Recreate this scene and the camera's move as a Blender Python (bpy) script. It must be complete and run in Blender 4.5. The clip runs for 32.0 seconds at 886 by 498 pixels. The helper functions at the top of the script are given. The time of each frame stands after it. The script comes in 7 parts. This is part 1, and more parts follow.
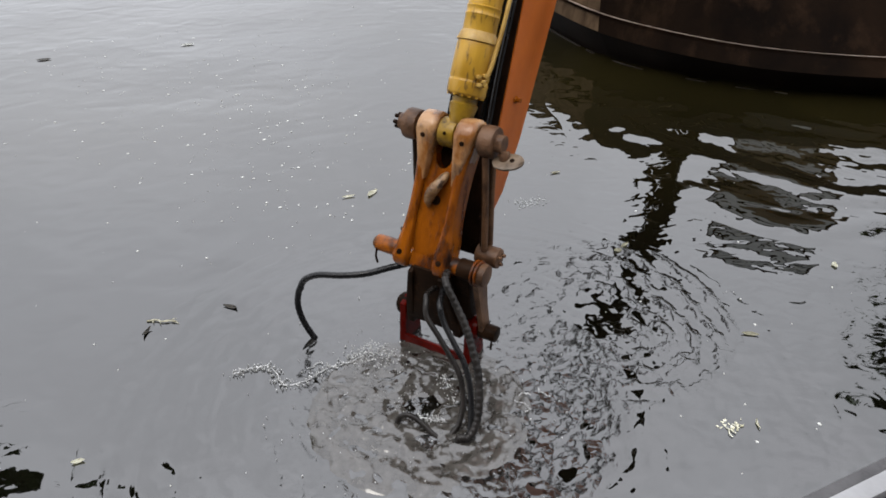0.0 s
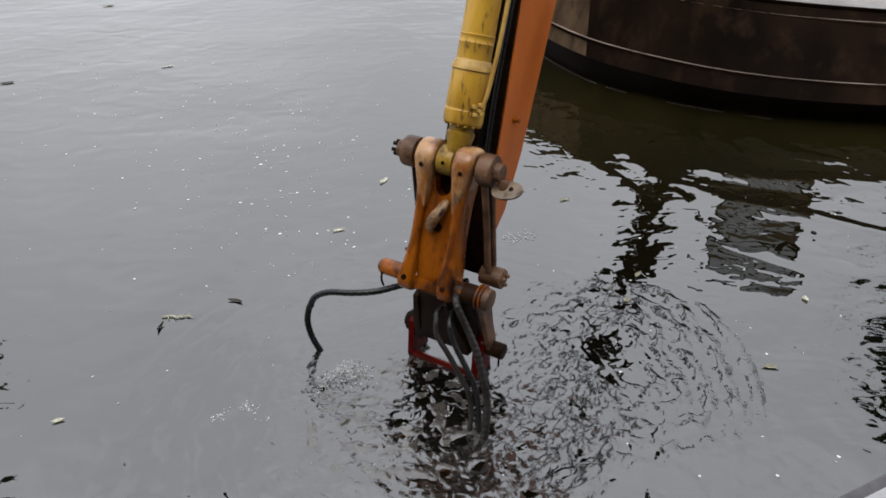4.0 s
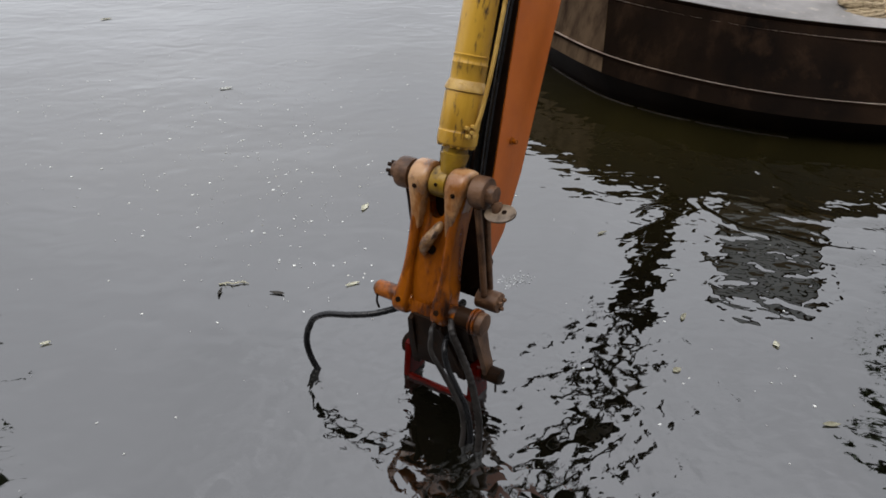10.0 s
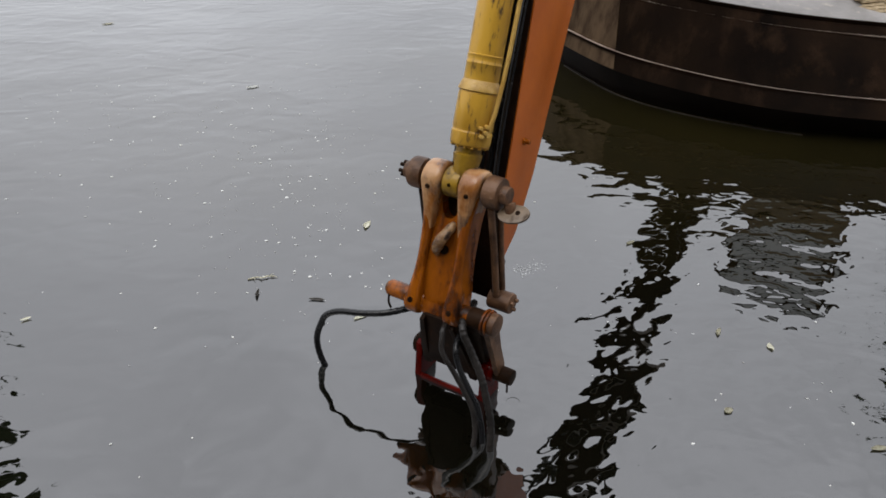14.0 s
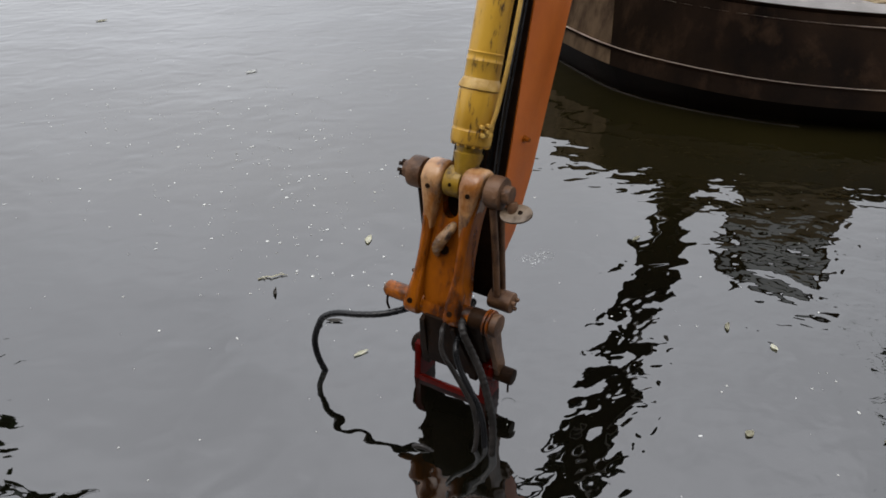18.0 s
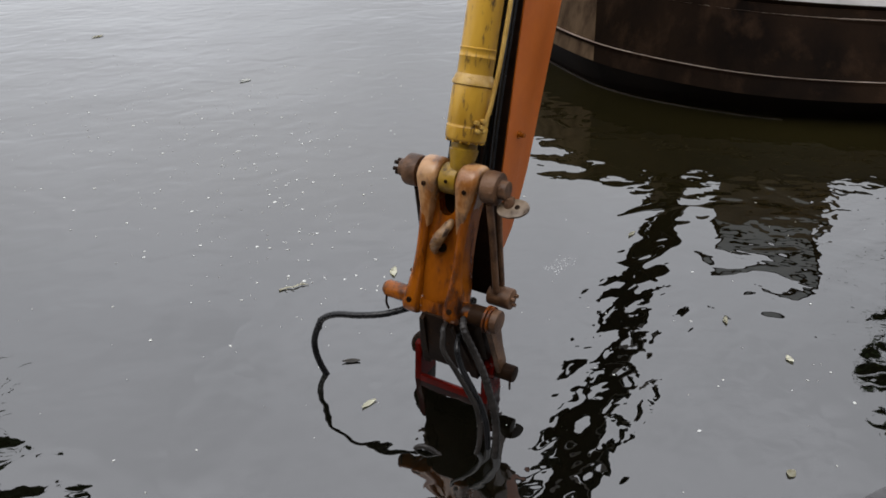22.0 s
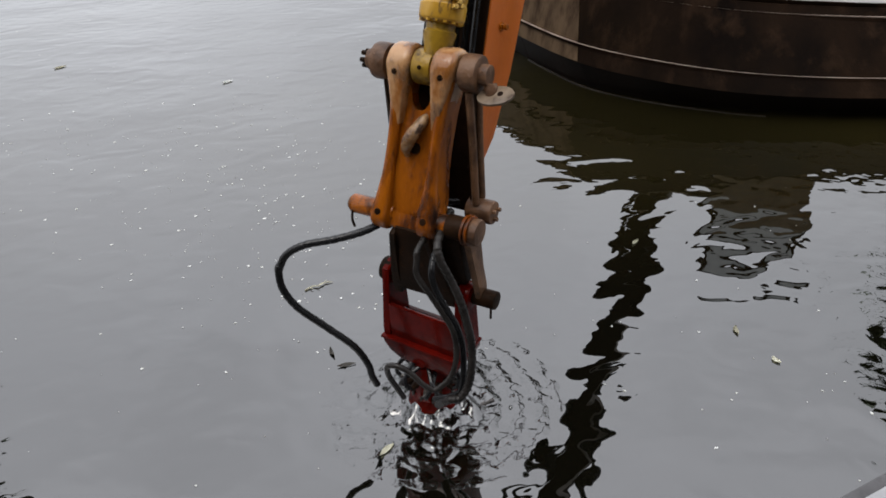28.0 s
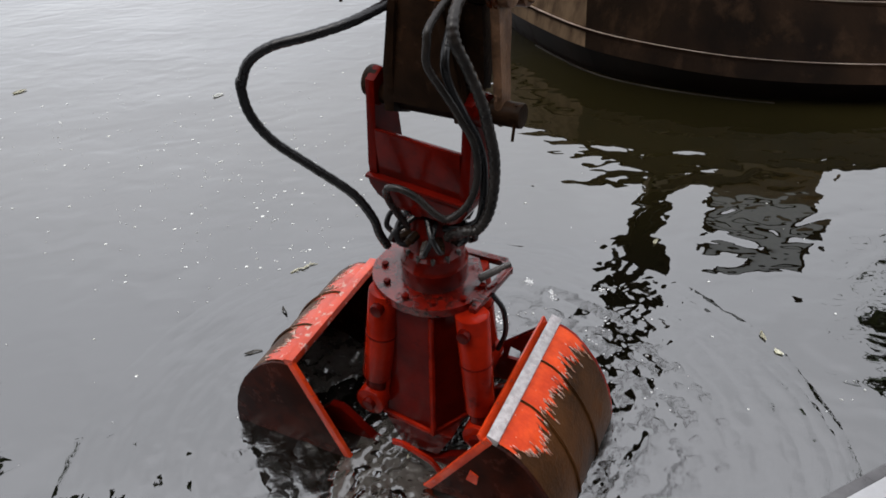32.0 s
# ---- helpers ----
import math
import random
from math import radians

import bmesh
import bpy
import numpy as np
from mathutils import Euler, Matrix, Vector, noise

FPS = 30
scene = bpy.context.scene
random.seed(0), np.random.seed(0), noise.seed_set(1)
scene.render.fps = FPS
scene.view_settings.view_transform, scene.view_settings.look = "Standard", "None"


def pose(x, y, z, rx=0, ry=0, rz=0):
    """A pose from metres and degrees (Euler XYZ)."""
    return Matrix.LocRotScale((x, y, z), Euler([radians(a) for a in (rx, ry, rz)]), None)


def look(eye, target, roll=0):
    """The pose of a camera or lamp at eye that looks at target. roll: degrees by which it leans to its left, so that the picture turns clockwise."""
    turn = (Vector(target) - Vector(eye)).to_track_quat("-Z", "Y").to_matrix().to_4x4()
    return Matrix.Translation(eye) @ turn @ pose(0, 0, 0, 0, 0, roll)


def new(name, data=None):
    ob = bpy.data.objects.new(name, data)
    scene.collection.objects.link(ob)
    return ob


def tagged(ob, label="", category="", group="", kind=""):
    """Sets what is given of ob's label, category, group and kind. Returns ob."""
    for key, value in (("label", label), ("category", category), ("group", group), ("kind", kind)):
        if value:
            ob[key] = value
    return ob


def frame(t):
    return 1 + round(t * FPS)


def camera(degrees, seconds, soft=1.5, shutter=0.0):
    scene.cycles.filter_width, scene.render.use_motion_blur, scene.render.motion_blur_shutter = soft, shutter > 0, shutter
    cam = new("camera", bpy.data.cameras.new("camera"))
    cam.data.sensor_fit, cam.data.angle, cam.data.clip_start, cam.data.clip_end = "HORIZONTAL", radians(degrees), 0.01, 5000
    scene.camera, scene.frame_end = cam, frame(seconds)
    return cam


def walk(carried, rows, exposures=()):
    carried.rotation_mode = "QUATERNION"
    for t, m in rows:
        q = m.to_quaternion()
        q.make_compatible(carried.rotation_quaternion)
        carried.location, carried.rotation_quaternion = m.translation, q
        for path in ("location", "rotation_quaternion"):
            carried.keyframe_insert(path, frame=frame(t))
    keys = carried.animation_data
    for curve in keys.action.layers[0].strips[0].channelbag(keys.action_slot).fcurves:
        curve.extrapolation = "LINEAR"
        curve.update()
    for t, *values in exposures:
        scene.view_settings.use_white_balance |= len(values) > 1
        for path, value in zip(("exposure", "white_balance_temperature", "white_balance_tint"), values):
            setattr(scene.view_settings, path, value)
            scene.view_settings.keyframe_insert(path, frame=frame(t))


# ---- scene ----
cam = camera(60, 32.0, soft=1.7)
walk(cam, [
    (0, pose(0, 0, 2.26, 57.69, 1.01, -1.42)),
    (0.5, pose(0, 0, 2.26, 58.17, 1.02, -1.33)),
    (1, pose(0, 0, 2.26, 58.42, 1.02, -1.94)),
    (1.5, pose(0, 0, 2.26, 58.66, 1.02, -1.80)),
    (2, pose(0, 0, 2.26, 58.79, 1.03, -1.98)),
    (2.5, pose(0, 0, 2.26, 58.86, 0.77, -2.09)),
    (3, pose(0, 0, 2.26, 58.94, 0.51, -2.14)),
    (3.5, pose(0, 0, 2.26, 59.07, 0.26, -2.12)),
    (5.5, pose(0, 0, 2.26, 60.11, 0.19, -1.42)),
    (6, pose(0, 0, 2.26, 60.34, 0.17, -1.16)),
    (6.5, pose(0, 0, 2.26, 60.44, 0.07, -1.12)),
    (7, pose(0, 0, 2.26, 60.49, -0.03, -1.15)),
    (7.5, pose(0, 0, 2.26, 60.53, -0.13, -1.19)),
    (8, pose(0, 0, 2.26, 60.62, -0.23, -0.97)),
    (8.5, pose(0, 0, 2.26, 60.60, -0.33, -1.00)),
    (9, pose(0, 0, 2.26, 60.51, -0.44, -0.79)),
    (9.5, pose(0, 0, 2.26, 60.34, -0.38, -0.81)),
    (10, pose(0, 0, 2.26, 60.22, -0.33, -0.64)),
    (10.5, pose(0, 0, 2.26, 60.05, -0.27, -0.67)),
    (11, pose(0, 0, 2.26, 59.99, -0.22, -0.57)),
    (11.5, pose(0, 0, 2.26, 59.99, -0.16, -0.33)),
    (12, pose(0, 0, 2.26, 59.93, -0.11, -0.22)),
    (12.5, pose(0, 0, 2.26, 59.99, -0.05, 0.02)),
    (13, pose(0, 0, 2.26, 60.00, -0.00, 0.00)),
    (13.5, pose(0, 0, 2.26, 60.08, 0.09, 0.10)),
    (14, pose(0, 0, 2.26, 60.10, 0.17, 0.08)),
    (14.5, pose(0, 0, 2.26, 60.17, 0.26, 0.18)),
    (16.5, pose(0, 0, 2.26, 60.12, 0.61, 0.08)),
    (17, pose(0, 0, 2.26, 60.09, 0.69, -0.01)),
    (17.5, pose(0, 0, 2.26, 60.00, 0.78, -0.23)),
    (18, pose(0, 0, 2.26, 59.90, 0.87, -0.44)),
    (18.5, pose(0, 0, 2.26, 59.80, 0.94, -0.72)),
    (19, pose(0, 0, 2.26, 59.82, 1.01, -0.86)),
    (19.5, pose(0, 0, 2.26, 59.85, 1.08, -1.13)),
    (20, pose(0, 0, 2.26, 59.86, 1.15, -1.27)),
    (20.5, pose(0, 0, 2.26, 59.83, 1.22, -1.48)),
    (21, pose(0, 0, 2.26, 59.78, 1.30, -1.63)),
    (21.5, pose(0, 0, 2.26, 59.80, 1.40, -1.66)),
    (22, pose(0, 0, 2.26, 59.83, 1.51, -1.81)),
    (22.5, pose(0, 0, 2.26, 59.91, 1.62, -1.84)),
    (23, pose(0, 0, 2.26, 59.99, 1.73, -1.93)),
    (23.5, pose(0, 0, 2.26, 60.17, 1.76, -1.86)),
    (24, pose(0, 0, 2.26, 60.42, 1.78, -1.86)),
    (24.5, pose(0, 0, 2.26, 60.61, 1.81, -1.92)),
    (25, pose(0, 0, 2.26, 60.67, 1.83, -1.86)),
    (25.5, pose(0, 0, 2.26, 60.51, 1.89, -2.07)),
    (27.5, pose(0, 0, 2.26, 59.89, 2.11, -3.04)),
    (28, pose(0, 0, 2.26, 60.02, 2.17, -3.18)),
    (28.5, pose(0, 0, 2.26, 60.08, 2.18, -3.37)),
    (29, pose(0, 0, 2.26, 60.15, 2.19, -3.43)),
    (29.5, pose(0, 0, 2.26, 60.21, 2.20, -3.49)),
    (30, pose(0, 0, 2.26, 60.33, 2.22, -3.43)),
    (30.5, pose(0, 0, 2.26, 60.34, 2.23, -3.43)),
    (31, pose(0, 0, 2.26, 60.16, 2.23, -3.25)),
    (31.5, pose(0, 0, 2.26, 59.73, 2.24, -2.83)),
    (32, pose(0, 0, 2.26, 59.01, 2.23, -2.68)),
], exposures=[(0, 0.11), (3.5, 0.04), (6, -0.10), (13, -0.08), (25, -0.05), (28, 0.05), (29, 0.11), (30, 0.20), (32, 0.21)])

# ---- light: an even overcast sky and a weak, wide sun ----
world = bpy.data.worlds.new("overcast_sky")
scene.world = world
world.use_nodes = True
wn, wl = world.node_tree.nodes, world.node_tree.links
sky = wn.new("ShaderNodeTexSky")
sky.sky_type, sky.sun_disc = "NISHITA", False
sky.sun_elevation, sky.sun_rotation = radians(56), radians(218)
sky.air_density, sky.dust_density, sky.ozone_density = 1.0, 4.0, 1.0
grey = wn.new("ShaderNodeHueSaturation")
grey.inputs["Saturation"].default_value = 0.2
wl.new(sky.outputs["Color"], grey.inputs["Color"])
# cloud cover: a third as bright at the horizon as overhead
height = wn.new("ShaderNodeSeparateXYZ")
where = wn.new("ShaderNodeTexCoord")
wl.new(where.outputs["Generated"], height.inputs[0])
cover = wn.new("ShaderNodeMapRange")
cover.inputs["From Min"].default_value, cover.inputs["From Max"].default_value = 0.0, 1.0
wl.new(height.outputs["Z"], cover.inputs["Value"])
cloud = wn.new("ShaderNodeMix")
cloud.data_type = "RGBA"
cloud.inputs[6].default_value, cloud.inputs[7].default_value = (8.2, 8.5, 9.1, 1), (18.2, 18.5, 19.8, 1)
wl.new(cover.outputs["Result"], cloud.inputs[0])
patch = wn.new("ShaderNodeTexNoise")
patch.inputs["Scale"].default_value, patch.inputs["Detail"].default_value = 2.6, 3.0
wl.new(where.outputs["Generated"], patch.inputs["Vector"])
span = wn.new("ShaderNodeMapRange")
span.inputs["From Min"].default_value, span.inputs["From Max"].default_value = 0.3, 0.7
span.inputs["To Min"].default_value, span.inputs["To Max"].default_value = 0.88, 1.11
wl.new(patch.outputs["Fac"], span.inputs["Value"])
mottle = wn.new("ShaderNodeVectorMath")
mottle.operation = "SCALE"
wl.new(cloud.outputs[2], mottle.inputs[0])
wl.new(span.outputs["Result"], mottle.inputs["Scale"])
even = wn.new("ShaderNodeMix")
even.data_type = "RGBA"
even.inputs[0].default_value = 0.85
wl.new(grey.outputs["Color"], even.inputs[6])
wl.new(mottle.outputs[0], even.inputs[7])
wl.new(even.outputs[2], wn["Background"].inputs["Color"])
wn["Background"].inputs["Strength"].default_value = 0.138

sun = new("sun", bpy.data.lights.new("sun", "SUN"))
sun.data.energy, sun.data.angle, sun.data.color = 0.95, radians(25), (1.0, 0.95, 0.87)
sun.matrix_world = look((-5, -0.5, 12), (0, 2.5, 0))


# ---- materials ----
def mat(name, base, second, rough=0.6, metal=0.0, scale=6.0, spread=(0.4, 0.62), third=None, third_scale=25.0,
        third_span=(0.6, 0.68), bump=0.3, grain=90.0, stretch=(1, 1, 1), vary=0.0, coat=0.0, sheen=0.5):
    """A worn surface: base and second colour in broad patches, third in small ones (chips, dirt, rust), and fine relief."""
    m = bpy.data.materials.new(name)
    m.use_nodes = True
    n, k = m.node_tree.nodes, m.node_tree.links
    bs = n["Principled BSDF"]
    co = n.new("ShaderNodeTexCoord")
    mp = n.new("ShaderNodeMapping")
    mp.inputs["Scale"].default_value = stretch
    k.new(co.outputs["Object"], mp.inputs["Vector"])

    def patches(sc, lo, hi, detail=5.0):
        t = n.new("ShaderNodeTexNoise")
        t.inputs["Scale"].default_value, t.inputs["Detail"].default_value = sc, detail
        t.inputs["Roughness"].default_value = 0.62
        k.new(mp.outputs["Vector"], t.inputs["Vector"])
        r = n.new("ShaderNodeMapRange")
        r.inputs["From Min"].default_value, r.inputs["From Max"].default_value = lo, hi
        k.new(t.outputs["Fac"], r.inputs["Value"])
        return r.outputs["Result"]

    def mixed(fac, a, b):
        x = n.new("ShaderNodeMix")
        x.data_type = "RGBA"
        k.new(fac, x.inputs[0])
        for s, c in ((x.inputs[6], a), (x.inputs[7], b)):
            if isinstance(c, tuple):
                s.default_value = (*c, 1)
            else:
                k.new(c, s)
        return x.outputs[2]

    broad = patches(scale, *spread)
    col = mixed(broad, base, second)
    chips = patches(third_scale, *third_span, 8.0)
    if third:
        col = mixed(chips, col, third)
    if vary:
        oi = n.new("ShaderNodeObjectInfo")
        hs = n.new("ShaderNodeHueSaturation")
        mr = n.new("ShaderNodeMapRange")
        mr.inputs["To Min"].default_value, mr.inputs["To Max"].default_value = 1 - vary, 1 + vary
        k.new(oi.outputs["Random"], mr.inputs["Value"])
        k.new(mr.outputs["Result"], hs.inputs["Value"])
        k.new(col, hs.inputs["Color"])
        col = hs.outputs["Color"]
    k.new(col, bs.inputs["Base Color"])
    rr = n.new("ShaderNodeMapRange")
    rr.inputs["To Min"].default_value, rr.inputs["To Max"].default_value = max(0.03, rough - 0.12), min(1, rough + 0.14)
    k.new(chips, rr.inputs["Value"])
    k.new(rr.outputs["Result"], bs.inputs["Roughness"])
    bs.inputs["Metallic"].default_value = metal
    bs.inputs["Specular IOR Level"].default_value = sheen
    bs.inputs["Coat Weight"].default_value = coat
    fine = n.new("ShaderNodeTexNoise")
    fine.inputs["Scale"].default_value, fine.inputs["Detail"].default_value = grain, 4
    k.new(mp.outputs["Vector"], fine.inputs["Vector"])
    add = n.new("ShaderNodeMath")
    k.new(fine.outputs["Fac"], add.inputs[0])
    k.new(chips, add.inputs[1])
    bp = n.new("ShaderNodeBump")
    bp.inputs["Strength"].default_value, bp.inputs["Distance"].default_value = bump, 0.004
    k.new(add.outputs[0], bp.inputs["Height"])
    k.new(bp.outputs["Normal"], bs.inputs["Normal"])
    return m


def water_material(name="canal_water", fine=0.0, rough=0.015):
    m = bpy.data.materials.new(name)
    m.use_nodes = True
    n, k = m.node_tree.nodes, m.node_tree.links
    bs = n["Principled BSDF"]
    bs.inputs["Roughness"].default_value = rough
    bs.inputs["IOR"].default_value = 2.1
    co = n.new("ShaderNodeTexCoord")

    def waves(sc, stretch, turn, detail=1.5, warp=0.0):
        mp = n.new("ShaderNodeMapping")
        mp.inputs["Scale"].default_value = stretch
        mp.inputs["Rotation"].default_value = (0, 0, radians(turn))
        k.new(co.outputs["Object"], mp.inputs["Vector"])
        t = n.new("ShaderNodeTexNoise")
        t.inputs["Scale"].default_value, t.inputs["Detail"].default_value = sc, detail
        t.inputs["Roughness"].default_value, t.inputs["Distortion"].default_value = 0.35, warp
        k.new(mp.outputs["Vector"], t.inputs["Vector"])
        return t.outputs["Fac"]

    def bump(h, dist, under=None):
        b = n.new("ShaderNodeBump")
        b.inputs["Strength"].default_value, b.inputs["Distance"].default_value = 1.0, dist
        k.new(h, b.inputs["Height"])
        if under:
            k.new(under, b.inputs["Normal"])
        return b.outputs["Normal"]

    a = bump(waves(0.8, (1.0, 1.35, 1), 20, 0.5), 0.034)
    b = bump(waves(3.1, (1.0, 1.35, 1), -14, 0.0, 0.8), 0.0082, a)
    b = bump(waves(8.0, (1.0, 1.2, 1), 40, 0.5, 0.8), 0.0014, b)
    # a livelier stretch of short ripples between the arm and the bank
    sep = n.new("ShaderNodeSeparateXYZ")
    k.new(co.outputs["Object"], sep.inputs[0])
    zone = n.new("ShaderNodeMapRange")
    zone.interpolation_type = "SMOOTHSTEP"
    zone.inputs["From Min"].default_value, zone.inputs["From Max"].default_value = -0.6, 0.4
    k.new(sep.outputs["X"], zone.inputs["Value"])
    short = n.new("ShaderNodeMath")
    short.operation = "MULTIPLY"
    k.new(waves(9.5, (1.0, 1.25, 1), 25, 1.0, 0.6), short.inputs[0])
    k.new(zone.outputs["Result"], short.inputs[1])
    b = bump(short.outputs[0], 0.0030, b)
    if fine:
        b = bump(waves(24, (1, 1, 1), 30, 3.0, 1.2), fine, b)
    k.new(b, bs.inputs["Normal"])
    # base colour goes from near black to olive towards the barge
    barge_ramp = n.new("ShaderNodeMapRange")
    barge_ramp.interpolation_type = "SMOOTHSTEP"
    barge_ramp.inputs["From Min"].default_value, barge_ramp.inputs["From Max"].default_value = 3.0, 5.4
    spot, place = n.new("ShaderNodeNewGeometry"), n.new("ShaderNodeSeparateXYZ")
    k.new(spot.outputs["Position"], place.inputs[0])
    k.new(place.outputs["Y"], barge_ramp.inputs["Value"])
    olive_mix = n.new("ShaderNodeMath")
    olive_mix.operation = "MULTIPLY"
    k.new(waves(0.45, (1, 1, 1), 0, 4.0), olive_mix.inputs[0])
    k.new(barge_ramp.outputs["Result"], olive_mix.inputs[1])
    murk = olive_mix.outputs[0]
    mr = n.new("ShaderNodeMix")
    mr.data_type = "RGBA"
    mr.inputs[6].default_value, mr.inputs[7].default_value = (0.0024, 0.0022, 0.0012, 1), (0.0160, 0.0126, 0.0036, 1)
    k.new(murk, mr.inputs[0])
    k.new(mr.outputs[2], bs.inputs["Base Color"])
    return m


M_WATER = water_material()
M_ORANGE = mat("orange_machine_paint", (0.44, 0.108, 0.013), (0.36, 0.084, 0.010), 0.5, 0, 3, third=(0.12, 0.04, 0.012), third_span=(0.70, 0.76), sheen=0.22)
M_CAST = mat("worn_orange_casting", (0.275, 0.076, 0.004), (0.125, 0.030, 0.003), 0.26, 0.0, 7, third=(0.018, 0.007, 0.0035), third_scale=13, third_span=(0.52, 0.66), bump=0.45, stretch=(1, 1, 0.4), coat=0.04, sheen=0.2)
M_RUSTY = mat("brown_rusty_steel", (0.135, 0.070, 0.036), (0.050, 0.024, 0.012), 0.55, 0.0, 11, third=(0.19, 0.10, 0.055), third_scale=30, bump=0.7, sheen=0.25)
# rust colours lightened all over to carry the lug's highlights
M_PALE = mat("rusted_and_lit_boss", (0.33, 0.20, 0.095), (0.12, 0.052, 0.016), 0.36, 0.0, 12, third=(0.035, 0.016, 0.008), third_scale=26, third_span=(0.52, 0.64), bump=0.6, sheen=0.45)
M_YELLOW = mat("yellow_cylinder_paint", (0.50, 0.285, 0.034), (0.36, 0.190, 0.018), 0.40, 0, 6, third=(0.060, 0.030, 0.010), third_scale=34, third_span=(0.565, 0.66), stretch=(1, 1, 0.28), sheen=0.34)
M_PALEYELLOW = mat("rubbed_yellow_edge", (0.46, 0.29, 0.07), (0.32, 0.18, 0.03), 0.5, 0, 14)
# also stands in for shade on the stick's faces and in hollows
M_DARK = mat("greasy_and_shaded_steel", (0.0095, 0.0052, 0.003), (0.019, 0.0095, 0.005), 0.5, 0.0, 9, third=(0.030, 0.014, 0.0065), third_span=(0.6, 0.7), bump=0.4, sheen=0.03)
# grab red darkened to stand in for dim light on the body's front
M_RED = mat("shaded_wet_red_paint", (0.088, 0.0030, 0.0011), (0.036, 0.0016, 0.0009), 0.14, 0, 4.5, spread=(0.34, 0.66), third=(0.022, 0.003, 0.002), third_scale=13, third_span=(0.60, 0.78), bump=0.12, sheen=0.06)
# the same red brightened where cylinders and edges catch light
M_CYLRED = mat("lit_wet_red_paint", (0.26, 0.0110, 0.0026), (0.11, 0.0042, 0.0015), 0.13, 0, 5, spread=(0.36, 0.64), third=(0.03, 0.003, 0.0015), third_scale=15, third_span=(0.60, 0.74), bump=0.14, sheen=0.09)
M_DEEPRED = mat("dark_wet_red_paint", (0.085, 0.004, 0.002), (0.034, 0.0025, 0.0015), 0.15, 0, 5, third=(0.010, 0.002, 0.0015), third_scale=9, third_span=(0.54, 0.80), bump=0.2, sheen=0.14)
M_VERMILION = mat("bright_vermilion_paint", (0.60, 0.050, 0.009), (0.38, 0.027, 0.006), 0.26, 0, 8, third=(0.12, 0.011, 0.004), third_span=(0.60, 0.70), bump=0.15, sheen=0.3)
M_EDGE = mat("scraped_bare_steel", (0.36, 0.335, 0.33), (0.25, 0.225, 0.22), 0.35, 0.3, 40, third=(0.20, 0.12, 0.10), third_scale=60, third_span=(0.60, 0.70), bump=0.4)
M_SHELL = mat("mud_browned_steel", (0.062, 0.0245, 0.0078), (0.024, 0.0105, 0.0040), 0.42, 0.0, 5, third=(0.092, 0.034, 0.010), third_scale=10, third_span=(0.54, 0.74), bump=0.5, sheen=0.05)
M_INSIDE = mat("wet_shaded_shell_inside", (0.008, 0.005, 0.004), (0.014, 0.008, 0.006), 0.4, 0.0, 7, bump=0.4, sheen=0.08)
M_RUBBER = mat("black_rubber_hose", (0.006, 0.006, 0.0065), (0.011, 0.011, 0.0115), 0.38, 0, 9, third=(0.02, 0.018, 0.017), third_span=(0.66, 0.72), bump=0.25, sheen=0.3)
M_GREYHOSE = mat("grey_rubber_hose", (0.021, 0.018, 0.016), (0.010, 0.0088, 0.0078), 0.36, 0, 9, bump=0.25, sheen=0.22)
M_STEEL = mat("dull_zinc_fitting", (0.10, 0.09, 0.082), (0.05, 0.044, 0.04), 0.35, 0.4, 20)
M_HULL = mat("rust_brown_hull", (0.0105, 0.0057, 0.0031), (0.0038, 0.0023, 0.0015), 0.7, 0.0, 1.3, third=(0.022, 0.0125, 0.0075), third_scale=5, third_span=(0.52, 0.72), bump=0.5, grain=40, stretch=(1, 1, 0.35), sheen=0.015)
M_HULLPALE = mat("sandy_worn_hull", (0.084, 0.055, 0.032), (0.042, 0.027, 0.016), 0.75, 0, 2.2, third=(0.026, 0.016, 0.010), third_scale=7, third_span=(0.48, 0.68), bump=0.4, grain=40, stretch=(1, 1, 0.4), sheen=0.03)
M_RAIL = mat("scuffed_pale_rub_edge", (0.34, 0.27, 0.22), (0.20, 0.15, 0.12), 0.55, 0.0, 5)
M_TIDE = mat("dull_tide_line", (0.050, 0.040, 0.033), (0.014, 0.010, 0.008), 0.6, 0.0, 1.6, spread=(0.38, 0.60))
M_DECK = mat("grey_steel_deck", (0.28, 0.265, 0.255), (0.19, 0.18, 0.17), 0.65, 0.0, 2, third=(0.36, 0.33, 0.29), third_scale=9, third_span=(0.58, 0.68), sheen=0.3)
M_PLANK = mat("pale_deck_plank", (0.72, 0.52, 0.28), (0.6, 0.42, 0.22), 0.7, 0, 2.5, stretch=(0.5, 6, 1), vary=0.1, bump=0.4)
M_ROPE = mat("weathered_rope", (0.36, 0.28, 0.17), (0.24, 0.18, 0.1), 0.85, 0, 30, bump=0.8)
M_BOATGREY = mat("grey_painted_gunwale", (0.30, 0.30, 0.305), (0.24, 0.24, 0.245), 0.45, 0, 4, third=(0.2, 0.19, 0.19))
M_EDGESTRIP = mat("dull_grey_edge", (0.085, 0.083, 0.085), (0.055, 0.053, 0.055), 0.7, 0, 8, bump=0.4, sheen=0.3)
M_BOATDARK = mat("dark_violet_grey_paint", (0.035, 0.028, 0.036), (0.022, 0.018, 0.023), 0.6, 0, 3, third=(0.06, 0.055, 0.06), bump=0.3, sheen=0.25)
M_FOAM = mat("pale_scum", (0.62, 0.63, 0.61), (0.42, 0.42, 0.37), 0.8, 0, 40)
M_FROTH = mat("white_froth", (0.58, 0.58, 0.57), (0.27, 0.27, 0.26), 0.4, 0, 60)
